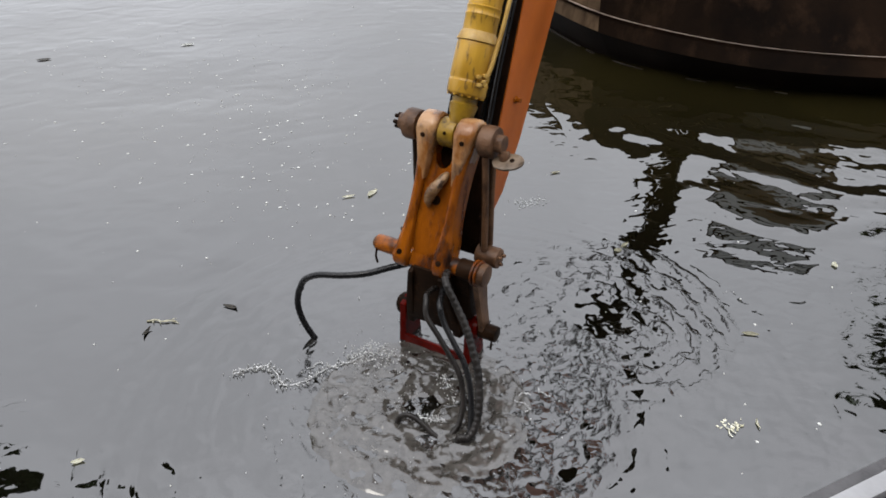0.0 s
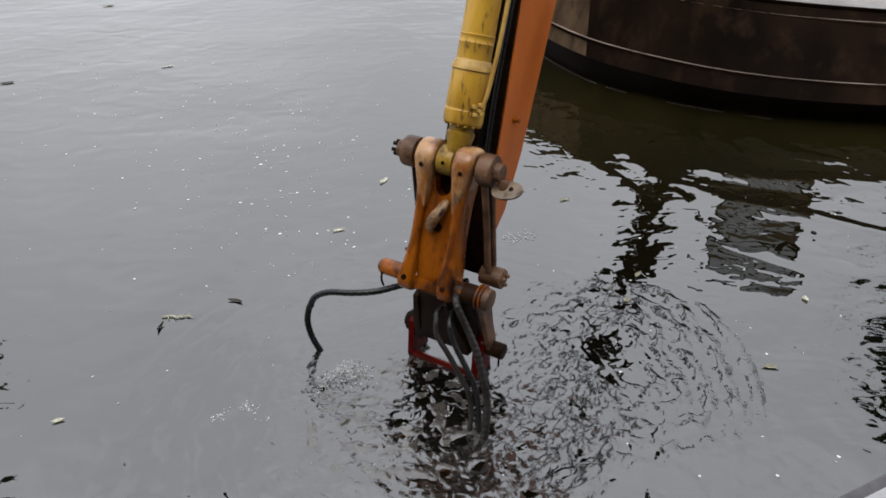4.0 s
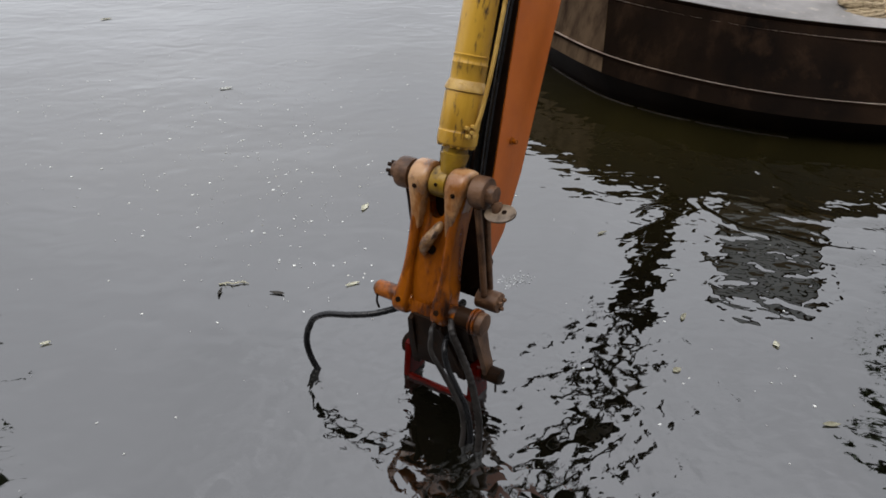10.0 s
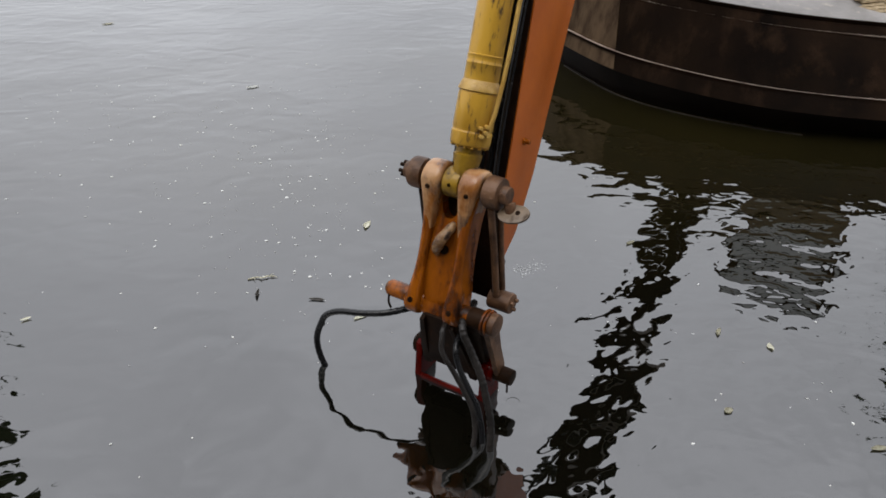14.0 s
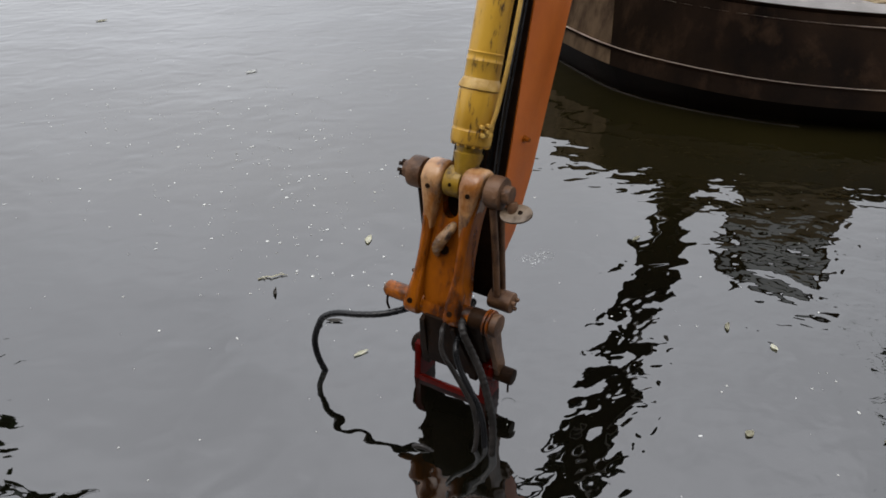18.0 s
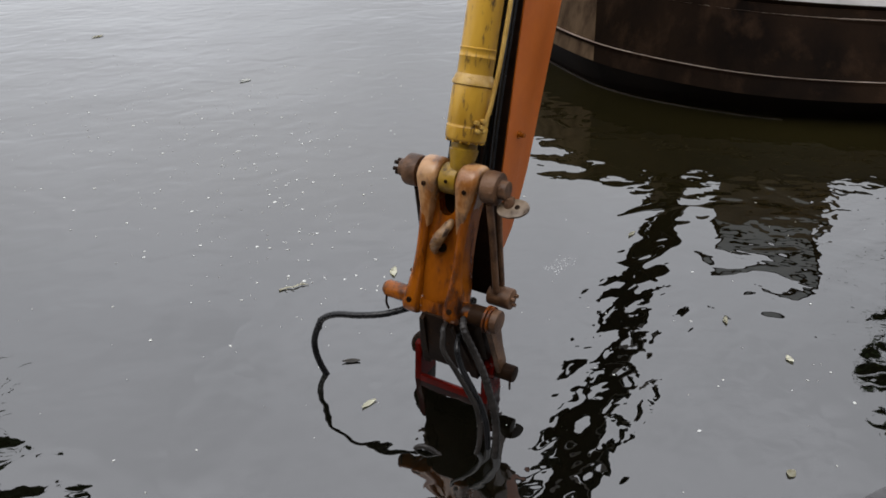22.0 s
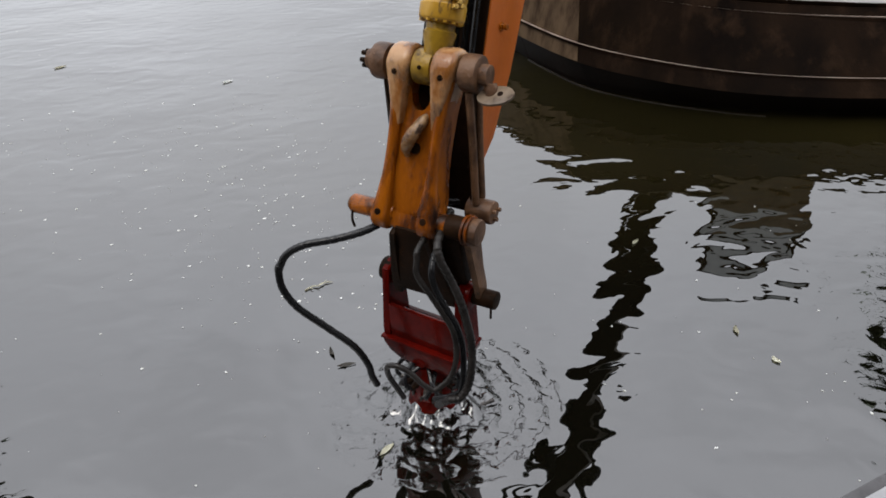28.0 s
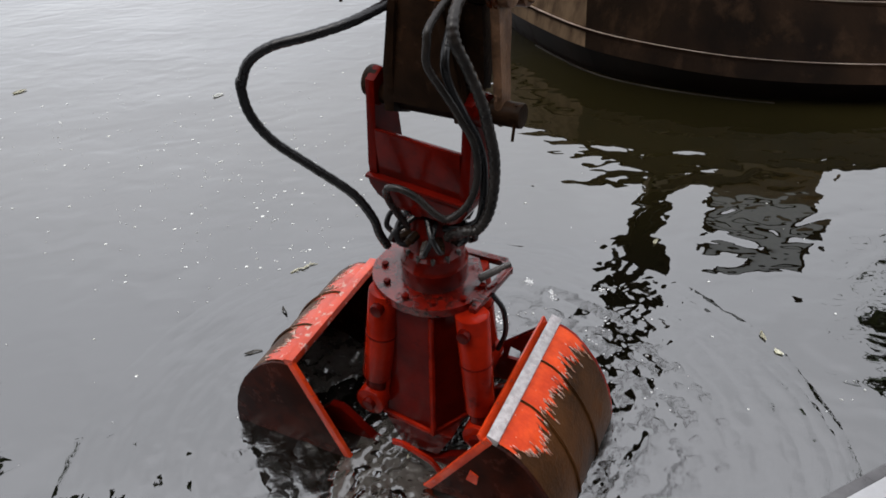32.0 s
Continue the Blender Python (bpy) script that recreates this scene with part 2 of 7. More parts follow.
M_GRIMY = mat("grimy_yellow_steel", (0.25, 0.145, 0.012), (0.12, 0.066, 0.009), 0.42, 0, 9, third=(0.03, 0.016, 0.007), third_scale=16, third_span=(0.52, 0.68), bump=0.4, sheen=0.3)
M_SCRAPED = mat("scraped_red_paint", (0.46, 0.045, 0.014), (0.34, 0.03, 0.01), 0.35, 0, 8, third=(0.42, 0.3, 0.24), third_scale=26, third_span=(0.58, 0.66), bump=0.3, sheen=0.35)
M_LEAF = mat("floating_leaf", (0.42, 0.40, 0.29), (0.22, 0.20, 0.12), 0.6, 0, 30)
M_SCUMLEAF = mat("bleached_leaf", (0.74, 0.73, 0.60), (0.55, 0.53, 0.38), 0.6, 0, 30)
M_TWIG = mat("dark_wet_twig", (0.03, 0.024, 0.016), (0.05, 0.04, 0.025), 0.5, 0, 30)
M_BARK = mat("grey_bark", (0.09, 0.07, 0.05), (0.05, 0.04, 0.03), 0.9, 0, 6, bump=0.8, stretch=(1, 1, 0.3))
M_FOLIAGE = mat("tree_leaves", (0.05, 0.09, 0.025), (0.03, 0.06, 0.018), 0.55, 0, 0.8)
M_TRACK = mat("muddy_and_shaded_steel", (0.060, 0.041, 0.020), (0.090, 0.062, 0.031), 0.8, 0.2, 6, bump=0.6)
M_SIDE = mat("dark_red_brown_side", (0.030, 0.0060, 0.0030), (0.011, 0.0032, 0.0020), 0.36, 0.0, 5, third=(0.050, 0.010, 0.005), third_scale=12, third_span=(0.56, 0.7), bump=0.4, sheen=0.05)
# paler than the casting: rubbed metal plus top highlights painted in
M_BOSS = mat("rubbed_and_lit_orange_boss", (0.40, 0.225, 0.105), (0.21, 0.076, 0.016), 0.30, 0.0, 9, third=(0.035, 0.014, 0.007), third_scale=13, third_span=(0.50, 0.66), bump=0.4, stretch=(1, 1, 0.5), sheen=0.45)
M_FILM = mat("thin_grey_film", (0.50, 0.51, 0.50), (0.36, 0.365, 0.36), 0.5, 0, 60)
M_SPRAY = mat("white_water_spray", (0.44, 0.42, 0.40), (0.15, 0.138, 0.125), 0.2, 0, 30, spread=(0.42, 0.58), third=(0.04, 0.034, 0.027), third_scale=55, third_span=(0.50, 0.60), bump=0.8, grain=80, sheen=0.6)
M_MIDRED = mat("dirty_wet_red_paint", (0.11, 0.0045, 0.002), (0.04, 0.0025, 0.0015), 0.12, 0, 9, third=(0.009, 0.003, 0.002), third_scale=22, third_span=(0.50, 0.64), bump=0.25, sheen=0.5)
M_FOOT = mat("near_black_hull_foot", (0.0034, 0.0023, 0.0016), (0.0065, 0.004, 0.0027), 0.6, 0.0, 1.6, third=(0.012, 0.007, 0.0045), third_scale=7, third_span=(0.56, 0.74), bump=0.4, stretch=(1, 1, 0.35), sheen=0.04)
M_BAND = mat("scratched_vermilion_paint", (0.70, 0.070, 0.011), (0.46, 0.036, 0.007), 0.26, 0, 8, third=(0.55, 0.32, 0.23), third_scale=60, third_span=(0.66, 0.71), bump=0.25, sheen=0.10)
M_SCRATCH = mat("bare_scratched_steel", (0.62, 0.50, 0.43), (0.50, 0.22, 0.14), 0.4, 0.0, 30, sheen=0.3)
M_AERATED = mat("aerated_grey_water", (0.062, 0.057, 0.050), (0.026, 0.023, 0.019), 0.24, 0, 14, spread=(0.36, 0.64), third=(0.15, 0.145, 0.135), third_scale=30, third_span=(0.60, 0.80), bump=0.5, grain=22, sheen=1.0)
M_STIRRED = water_material("bubbly_stirred_water", 0.004, 0.26)
M_CHOP = water_material("aerated_choppy_water", 0.003, 0.13)
M_BROKEN = water_material("broken_rippled_water", 0.0012, 0.06)
M_TAN = mat("tan_weathered_steel", (0.17, 0.125, 0.085), (0.10, 0.068, 0.042), 0.5, 0.0, 14, third=(0.05, 0.03, 0.018), third_scale=24, bump=0.4, sheen=0.35)
M_CHURN = water_material("churned_water", 0.012)
# pale base colour stands in for sky seen through the glass
M_CABGLASS = mat("sky_tinted_cab_glass", (0.28, 0.30, 0.29), (0.34, 0.36, 0.35), 0.06, 0, 2, bump=0.0, coat=1.0)


# ---- mesh helpers ----
def part(name, bm, material, parent, label="", m=None, smooth=True, sharp=38):
    """One mesh object from a bmesh, under a thing or a part."""
    me = bpy.data.meshes.new(name)
    bmesh.ops.recalc_face_normals(bm, faces=bm.faces)
    if smooth:
        for f in bm.faces:
            f.smooth = True
        for e in bm.edges:
            if len(e.link_faces) == 2 and e.calc_face_angle(0) > radians(sharp):
                e.smooth = False
    bm.to_mesh(me)
    bm.free()
    for x in material if isinstance(material, (list, tuple)) else [material]:
        me.materials.append(x)
    ob = new(name, me)
    if parent:
        ob.parent = parent
    if m is not None:
        ob.matrix_local = m
    if label:
        tagged(ob, label)
    return ob


def thing(name, label, category, group="", m=None):
    ob = new(name)
    ob.empty_display_size = 0.1
    if m is not None:
        ob.matrix_world = m
    return tagged(ob, label, category, group)


def V(*a):
    return Vector(a)


def add_box(bm, size, m=None, bevel=0.0, seg=2, taper=(1, 1)):
    """A box about its centre; taper shrinks the top in x and y."""
    r = bmesh.ops.create_cube(bm, size=1)
    vs = r["verts"]
    for v in vs:
        v.co = V(v.co.x * size[0] * (taper[0] if v.co.z > 0 else 1), v.co.y * size[1] * (taper[1] if v.co.z > 0 else 1), v.co.z * size[2])
    if bevel:
        es = list({e for v in vs for e in v.link_edges})
        out = bmesh.ops.bevel(bm, geom=es, offset=bevel, segments=seg, affect="EDGES", profile=0.6)
        vs = list({v for f in out["faces"] for v in f.verts} | {v for v in vs if v.is_valid})
    if m is not None:
        for v in vs:
            v.co = m @ v.co
    return vs


def add_rod(bm, a, b, r, r2=None, seg=20, bevel=0.0):
    """A round bar from a to b."""
    a, b = Vector(a), Vector(b)
    L = (b - a).length
    m = Matrix.Translation((a + b) / 2) @ (b - a).to_track_quat("Z", "Y").to_matrix().to_4x4()
    out = bmesh.ops.create_cone(bm, cap_ends=True, segments=seg, radius1=r, radius2=r if r2 is None else r2, depth=L)
    vs = out["verts"]
    if bevel:
        es = [e for e in {e for v in vs for e in v.link_edges} if e.is_valid and abs(e.verts[0].co.z - e.verts[1].co.z) < 1e-6]
        o2 = bmesh.ops.bevel(bm, geom=es, offset=bevel, segments=2, affect="EDGES", profile=0.6)
        vs = list({v for f in o2["faces"] for v in f.verts} | {v for v in vs if v.is_valid})
    for v in vs:
        v.co = m @ v.co
    return vs


def add_lathe(bm, profile, seg=28, m=None):
    """A turned form about z: profile of (radius, z)."""
    rings = []
    for r, z in profile:
        rings.append([bm.verts.new((r * math.cos(2 * math.pi * i / seg), r * math.sin(2 * math.pi * i / seg), z)) for i in range(seg)])
    for A, B in zip(rings, rings[1:]):
        for i in range(seg):
            bm.faces.new((A[i], A[(i + 1) % seg], B[(i + 1) % seg], B[i]))
    bm.faces.new(rings[0][::-1])
    bm.faces.new(rings[-1])
    vs = [v for r in rings for v in r]
    if m is not None:
        for v in vs:
            v.co = m @ v.co
    return vs


def add_prism(bm, outline, lo, hi, axis=0, bevel=0.0, m=None, seg=2):
    """An outline in two axes, drawn out along the third: axis 0: (y, z) along x; 1: (x, z) along y; 2: (x, y) along z."""
    def at(p, h):
        return {0: (h, p[0], p[1]), 1: (p[0], h, p[1]), 2: (p[0], p[1], h)}[axis]
    A = [bm.verts.new(at(p, lo)) for p in outline]
    B = [bm.verts.new(at(p, hi)) for p in outline]
    fs = [bm.faces.new(A[::-1]), bm.faces.new(B)]
    n = len(A)
    for i in range(n):
        fs.append(bm.faces.new((A[i], A[(i + 1) % n], B[(i + 1) % n], B[i])))
    vs = A + B
    if bevel:
        es = list(fs[0].edges) + list(fs[1].edges)
        out = bmesh.ops.bevel(bm, geom=es, offset=bevel, segments=seg, affect="EDGES", profile=0.6)
        vs = list({v for f in out["faces"] for v in f.verts} | {v for v in vs if v.is_valid})
    if m is not None:
        for v in vs:
            v.co = m @ v.co
    return vs


def spline(points, n=8):
    """A smooth line through the points (Catmull-Rom)."""
    P = [Vector(p) for p in points]
    P = [2 * P[0] - P[1]] + P + [2 * P[-1] - P[-2]]
    out = []
    for a, b, c, d in zip(P, P[1:], P[2:], P[3:]):
        for i in range(n):
            t = i / n
            out.append(0.5 * (2 * b + (c - a) * t + (2 * a - 5 * b + 4 * c - d) * t * t + (3 * b - a - 3 * c + d) * t ** 3))
    out.append(P[-2])
    return out


def add_tube(bm, line, r, seg=10, swell=None):
    """A tube along a line; swell(i) multiplies the radius at each ring."""
    rings, up = [], V(0.3, 0.2, 1).normalized()
    for i, p in enumerate(line):
        d = (line[min(i + 1, len(line) - 1)] - line[max(i - 1, 0)]).normalized()
        x = d.cross(up)
        x = x.normalized() if x.length > 1e-4 else d.orthogonal().normalized()
        up = x.cross(d)
        k = r * (swell(i) if swell else 1)
        rings.append([bm.verts.new(p + k * (math.cos(a) * x + math.sin(a) * up)) for a in (2 * math.pi * j / seg for j in range(seg))])
    for A, B in zip(rings, rings[1:]):
        for j in range(seg):
            bm.faces.new((A[j], A[(j + 1) % seg], B[(j + 1) % seg], B[j]))
    bm.faces.new(rings[0][::-1])
    bm.faces.new(rings[-1])


def rod(name, a, b, r, material, parent, label="", bevel=0.004, r2=None, seg=24):
    bm = bmesh.new()
    add_rod(bm, a, b, r, r2, seg, bevel)
    return part(name, bm, material, parent, label)


def box(name, size, centre, material, parent, label="", bevel=0.004, turn=(0, 0, 0), taper=(1, 1)):
    bm = bmesh.new()
    add_box(bm, size, pose(*centre, *turn), bevel, 2, taper)
    return part(name, bm, material, parent, label)


def prism(name, outline, lo, hi, axis, material, parent, label="", bevel=0.004, m=None):
    bm = bmesh.new()
    add_prism(bm, outline, lo, hi, axis, bevel)
    return part(name, bm, material, parent, label, m)

# ---- the canal ----
def wave_sheet():
    bm = bmesh.new()
    n, R = 8, 2500.0
    bmesh.ops.create_grid(bm, x_segments=n, y_segments=n, size=R)
    ob = part("water", bm, M_WATER, None, smooth=False)
    return tagged(ob, "dark olive canal water mirroring a grey sky", "water", kind="structure")


water = wave_sheet()


def ripple_disc(name, r0, r1, wavelength, height, label, lobes=0.0, chop=0.0, seed=3, n_r=60, n_a=120, sink=0.006, material=None, rim=0.05, grain=(13, 30), full=False):
    """A disc of waves that stands a little out of the sheet: rings, and chop where the water is churned."""
    bm = bmesh.new()
    rings = []
    for i in range(n_r + 1):
        r = r0 + (r1 - r0) * i / n_r
        env = min(1.0, 2.5 * (1 - i / n_r)) if full else math.sin(math.pi * i / n_r) ** 0.8 if 0 < i < n_r else 0
        ring = []
        for j in range(n_a):
            a = 2 * math.pi * j / n_a
            x, y = r * math.cos(a), r * math.sin(a)
            w = math.sin(2 * math.pi * r / wavelength + lobes * math.sin(3 * a + 0.7) + 1.5 * lobes * noise.noise(V(x * 1.5, y * 1.5, seed)))
            z = height * w * (0.55 + 0.9 * noise.noise(V(x * 1.1, y * 1.1, seed + 5)))
            if chop:
                z += chop * noise.noise(V(x * grain[0], y * grain[0], seed)) + 0.6 * chop * noise.noise(V(x * grain[1], y * grain[1], seed + 1))
            ring.append(bm.verts.new((x, y, z * env - sink - rim * (1 - env) ** 4)))
        rings.append(ring)
    for A, B in zip(rings, rings[1:]):
        for j in range(n_a):
            bm.faces.new((A[j], A[(j + 1) % n_a], B[(j + 1) % n_a], B[j]))
    return tagged(part(name, bm, material or M_WATER, None, sharp=180), label, "ripples", kind="stuff")


# ---- the work barge ----
def barge():
    root = thing("work_barge", "rust-brown steel work barge moored on the canal", "barge")
    side = spline([(0.80, 9.4, 0), (0.84, 8.6, 0), (0.95, 7.9, 0), (1.18, 7.15, 0), (1.45, 6.53, 0), (1.83, 6.05, 0), (2.37, 5.61, 0),
                   (3.0, 5.36, 0), (3.8, 5.24, 0), (5.2, 5.18, 0), (9.5, 5.14, 0)], 5)
    bow = [p for p in side if p.x < 1.449 or p.y > 6.531]

    def sheer(p):
        return 1.03 - 0.035 * min(max(p.x - 1.0, 0), 3.4)

    def strip(name, line, lo, hi, out_lo, out_hi, material, label="", depth=0.06):
        """A plate along the plan line between two heights (parts of the sheer), set out or in."""
        bm = bmesh.new()
        rows = []
        for p in line:
            i = side.index(p)
            d = (side[min(i + 1, len(side) - 1)] - side[max(i - 1, 0)]).normalized()
            nrm = V(d.y, -d.x, 0) * (1 if V(d.y, -d.x, 0).dot(V(-1, -1, 0)) > 0 else -1)
            s = sheer(p) / 0.95
            a, b = p + nrm * (out_lo(p) if callable(out_lo) else out_lo), p + nrm * (out_hi(p) if callable(out_hi) else out_hi)
            rows.append([bm.verts.new((q.x, q.y, h * s)) for q, h in ((a, lo), (b, hi), (b - nrm * depth, hi), (a - nrm * depth, lo))])
        for A, B in zip(rows, rows[1:]):
            for j in range(4):
                bm.faces.new((A[j], A[(j + 1) % 4], B[(j + 1) % 4], B[j]))
        bm.faces.new(rows[0][::-1])
        bm.faces.new(rows[-1])
        return part(name, bm, material, root, label)

    def undercut(p):
        """How far the foot draws in below the water, more along the flank than at the bow."""
        return -0.52 - 0.38 * min(max((p.x - 1.35) / 0.9, 0), 1)

    k = len(bow)
    bow_line, flank_line = side[:k + 1], side[k:]
    strip("bow_plate", bow_line, 0.27, 0.93, -0.02, 0.0, M_HULLPALE, "sandy worn bow plate")
    strip("bow_foot", bow_line, -0.6, 0.28, undercut, -0.024, M_FOOT, "near-black bow foot")
    # side plates with upright seams
    step = 6
    for i in range(0, len(flank_line) - 1, step):
        seg = flank_line[i:i + step + 1]
        if len(seg) > 1:
            strip("side_plate", seg, 0.27, 0.93, -0.012, 0.0, M_HULL)
    strip("side_foot", flank_line, -0.6, 0.28, undercut, -0.024, M_FOOT, "near-black hull foot")
    strip("waterline_scum", side[k - 8:k + 14], -0.02, 0.006, lambda p: 0.34 * undercut(p) - 0.012, lambda p: 0.31 * undercut(p) - 0.012, M_TIDE, "thin dull tide line", 0.02)
    for line in (bow_line, flank_line):
        strip("lower_rubbing_strake", line, 0.402, 0.425, 0.003, 0.012, M_HULL, "", 0.03)
        strip("strake_edge", line, 0.425, 0.431, 0.004, 0.014, M_RAIL, "scuffed pale steel edge", 0.03)
        strip("upper_rubbing_strake", line, 0.840, 0.864, 0.010, 0.020, M_HULL, "", 0.03)
        strip("strake_edge", line, 0.864, 0.872, 0.012, 0.022, M_RAIL, "scuffed pale steel edge", 0.03)
        strip("deck_edge", line, 0.925, 0.957, -0.01, 0.002, M_HULL, "dark hull edge", 0.03)
    bm = bmesh.new()
    inner = [V(p.x + 0.05, p.y + 0.05, 0) for p in side] + [V(9.5, 12.5, 0), V(0.9, 12.5, 0)]
    top = [bm.verts.new((p.x, p.y, sheer(p) - 0.01)) for p in inner]
    bot = [bm.verts.new((p.x, p.y, 0.6)) for p in inner]
    bm.faces.new(top)
    n = len(top)
    for i in range(n):
        bm.faces.new((top[i], top[(i + 1) % n], bot[(i + 1) % n], bot[i]))
    part("deck", bm, M_DECK, root, "grey painted steel deck", smooth=False)
    # pale boards of the working deck
    for i in range(16):
        y = 6.08 + i * 0.205
        x0 = (2.44, 2.26, 2.12, 2.0, 1.92)[min(i, 4)]
        box("deck_board", (7.2, 0.195, 0.04), (x0 + 3.6, y, 0.962), M_PLANK, root, bevel=0.004)
    # leaned in, deck lower and farther, scaled about the camera to fit its view
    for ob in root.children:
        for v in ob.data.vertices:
            eye_push = (0.046 + 0.084 * min(max((v.co.x - 1.15) / 1.5, 0), 1)) * min(max(v.co.z / 0.93, 0), 1)
            v.co = Vector((v.co.x * (1 + eye_push), v.co.y * (1 + eye_push), v.co.z * (1 + eye_push) - 2.26 * eye_push))
    return root


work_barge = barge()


def rope_coil():
    root = thing("rope_coil", "coil of weathered three-strand mooring rope on the barge deck", "rope", m=pose(3.70, 6.60, 0.770))
    for s in range(3):
        rnd, pts = random.Random(4), []
        for i in range(190):
            a = i * 0.2
            r = 0.24 - 0.035 * (i // 95) + 0.02 * math.sin(i * 0.37) + 0.012 * rnd.uniform(-1, 1)
            c = V((r + 0.03 * math.sin(a * 0.31)) * math.cos(a), r * 0.9 * math.sin(a), 0.025 + 0.016 * (i / 31))
            tw = i * 0.9 + s * 2.094
            c += 0.012 * (math.cos(tw) * V(math.cos(a), math.sin(a), 0) + math.sin(tw) * V(0, 0, 1))
            pts.append(c)
        bm = bmesh.new()
        add_tube(bm, pts, 0.0155, 6)
        part("strand", bm, M_ROPE, root)
    return root


rope_coil()


# ---- the excavator on the barge, known by its mirror image in the water ----
def excavator():
    root = thing("excavator", "small dark excavator standing on the barge deck", "excavator", m=pose(3.10, 8.88, 0.95, 0, 0, -26.8))
    for x in (-0.30, 1.50):
        o = []
        for i in range(28):
            a = 2 * math.pi * i / 28
            o.append((1.25 * math.copysign(abs(math.cos(a)) ** 0.5, math.cos(a)) + 0.9, 0.265 + 0.415 * math.sin(a)))
        prism("track", o, x - 0.22, x + 0.22, 0, M_TRACK, root, "muddy steel crawler track", 0.02)
        for k in range(5):
            rod("track_roller", (x - 0.24, 0.1 + 0.4 * k, 0.10), (x + 0.24, 0.1 + 0.4 * k, 0.10), 0.11, M_DARK, root, "", 0.01)
    box("undercarriage", (1.4, 1.5, 0.35), (0.6, 0.9, 0.45), M_TRACK, root, bevel=0.03)
    # house coloured dark to keep its mirror image dark
    box("house", (2.0, 2.1, 0.70), (0.62, 1.55, 1.05), M_TRACK, root, "dark engine house", bevel=0.08)
    box("counterweight", (1.9, 0.5, 0.85), (0.62, 2.75, 1.1), M_DARK, root, "dark counterweight", bevel=0.12)
    box("cab", (1.16, 1.35, 0.46), (1.25, 0.2, 0.98), M_TRACK, root, "dark cab base", bevel=0.05)
    box("cab_roof", (1.22, 1.4, 0.08), (1.25, 0.2, 1.84), M_DARK, root, bevel=0.03)
    for x in (0.70, 1.80):
        for y in (-0.45, 0.85):
            box("cab_post", (0.07, 0.07, 0.62), (x, y, 1.52), M_DARK, root, bevel=0.01)
    box("window_rail", (1.03, 0.05, 0.06), (1.25, -0.455, 1.48), M_DARK, root, "dark windscreen rail", bevel=0.006)
    box("windscreen", (1.03, 0.02, 0.60), (1.25, -0.45, 1.51), M_CABGLASS, root, "cab glass with the sky's brightness put into its grey", bevel=0)
    for x in (0.69, 1.81):
        box("side_window", (0.02, 1.2, 0.59), (x, 0.2, 1.515), M_CABGLASS, root, "cab glass with the sky's brightness put into its grey", bevel=0)
    for x in (-0.16, 0.16):
        box("boom_bracket", (0.07, 0.5, 0.55), (x, 0.15, 1.22), M_TRACK, root, "dark boom bracket", bevel=0.02)
    # boom and belly plate coloured dark to carry the underside's shade
    boom = prism("boom", [(0.25, -0.12), (0.3, 0.10), (-2.2, 0.56), (-3.6, 0.64), (-5.7, 1.06), (-5.85, 0.92), (-5.6, 0.80), (-3.6, 0.34), (-2.2, 0.22)],
                 -0.125, 0.125, 0, M_TRACK, root, "bent boom, shade of its underside put into the colour", 0.02, pose(0, 0, 1.40))
    prism("belly_plate", [(0.25, -0.14), (-2.2, 0.21), (-3.6, 0.33), (-5.62, 0.79), (-5.62, 0.78), (-3.6, 0.315), (-2.2, 0.195), (0.25, -0.155)], -0.13, 0.13, 0, M_DARK, boom, "belly plate coloured dark for the boom's shade", 0.002)
    for x in (-0.17, 0.17):
        rod("boom_cylinder", (x, -0.4, -0.35), (x, -2.2, 0.4), 0.055, M_DARK, boom)
    rod("stick_ram", (0.0, -2.6, 0.80), (0.0, -4.7, 1.35), 0.075, M_DARK, boom, "dark stick ram", 0.01)
    rod("ram_rod", (0.0, -4.6, 1.33), (0.0, -5.5, 1.50), 0.045, M_DARK, boom)
    for k, (x, bulge) in enumerate(((-0.16, 0.30), (0.16, 0.34), (0.20, 0.22), (-0.20, 0.18))):
        bm = bmesh.new()
        sgn = 1 if x > 0 else -1
        add_tube(bm, spline([(x, -3.0, 0.5), (x * 1.2, -4.2, 0.62), (x + sgn * bulge * 0.7, -4.9, 0.55 + 0.1 * k), (x + sgn * bulge, -5.35, 0.75 + 0.1 * k), (x + sgn * bulge * 0.6, -5.7, 1.05), (x, -5.8, 1.1)], 6), 0.035, 8)
        part("boom_hose", bm, M_RUBBER, boom, "thick black hose looping off the boom")
    return boom


boom = excavator()


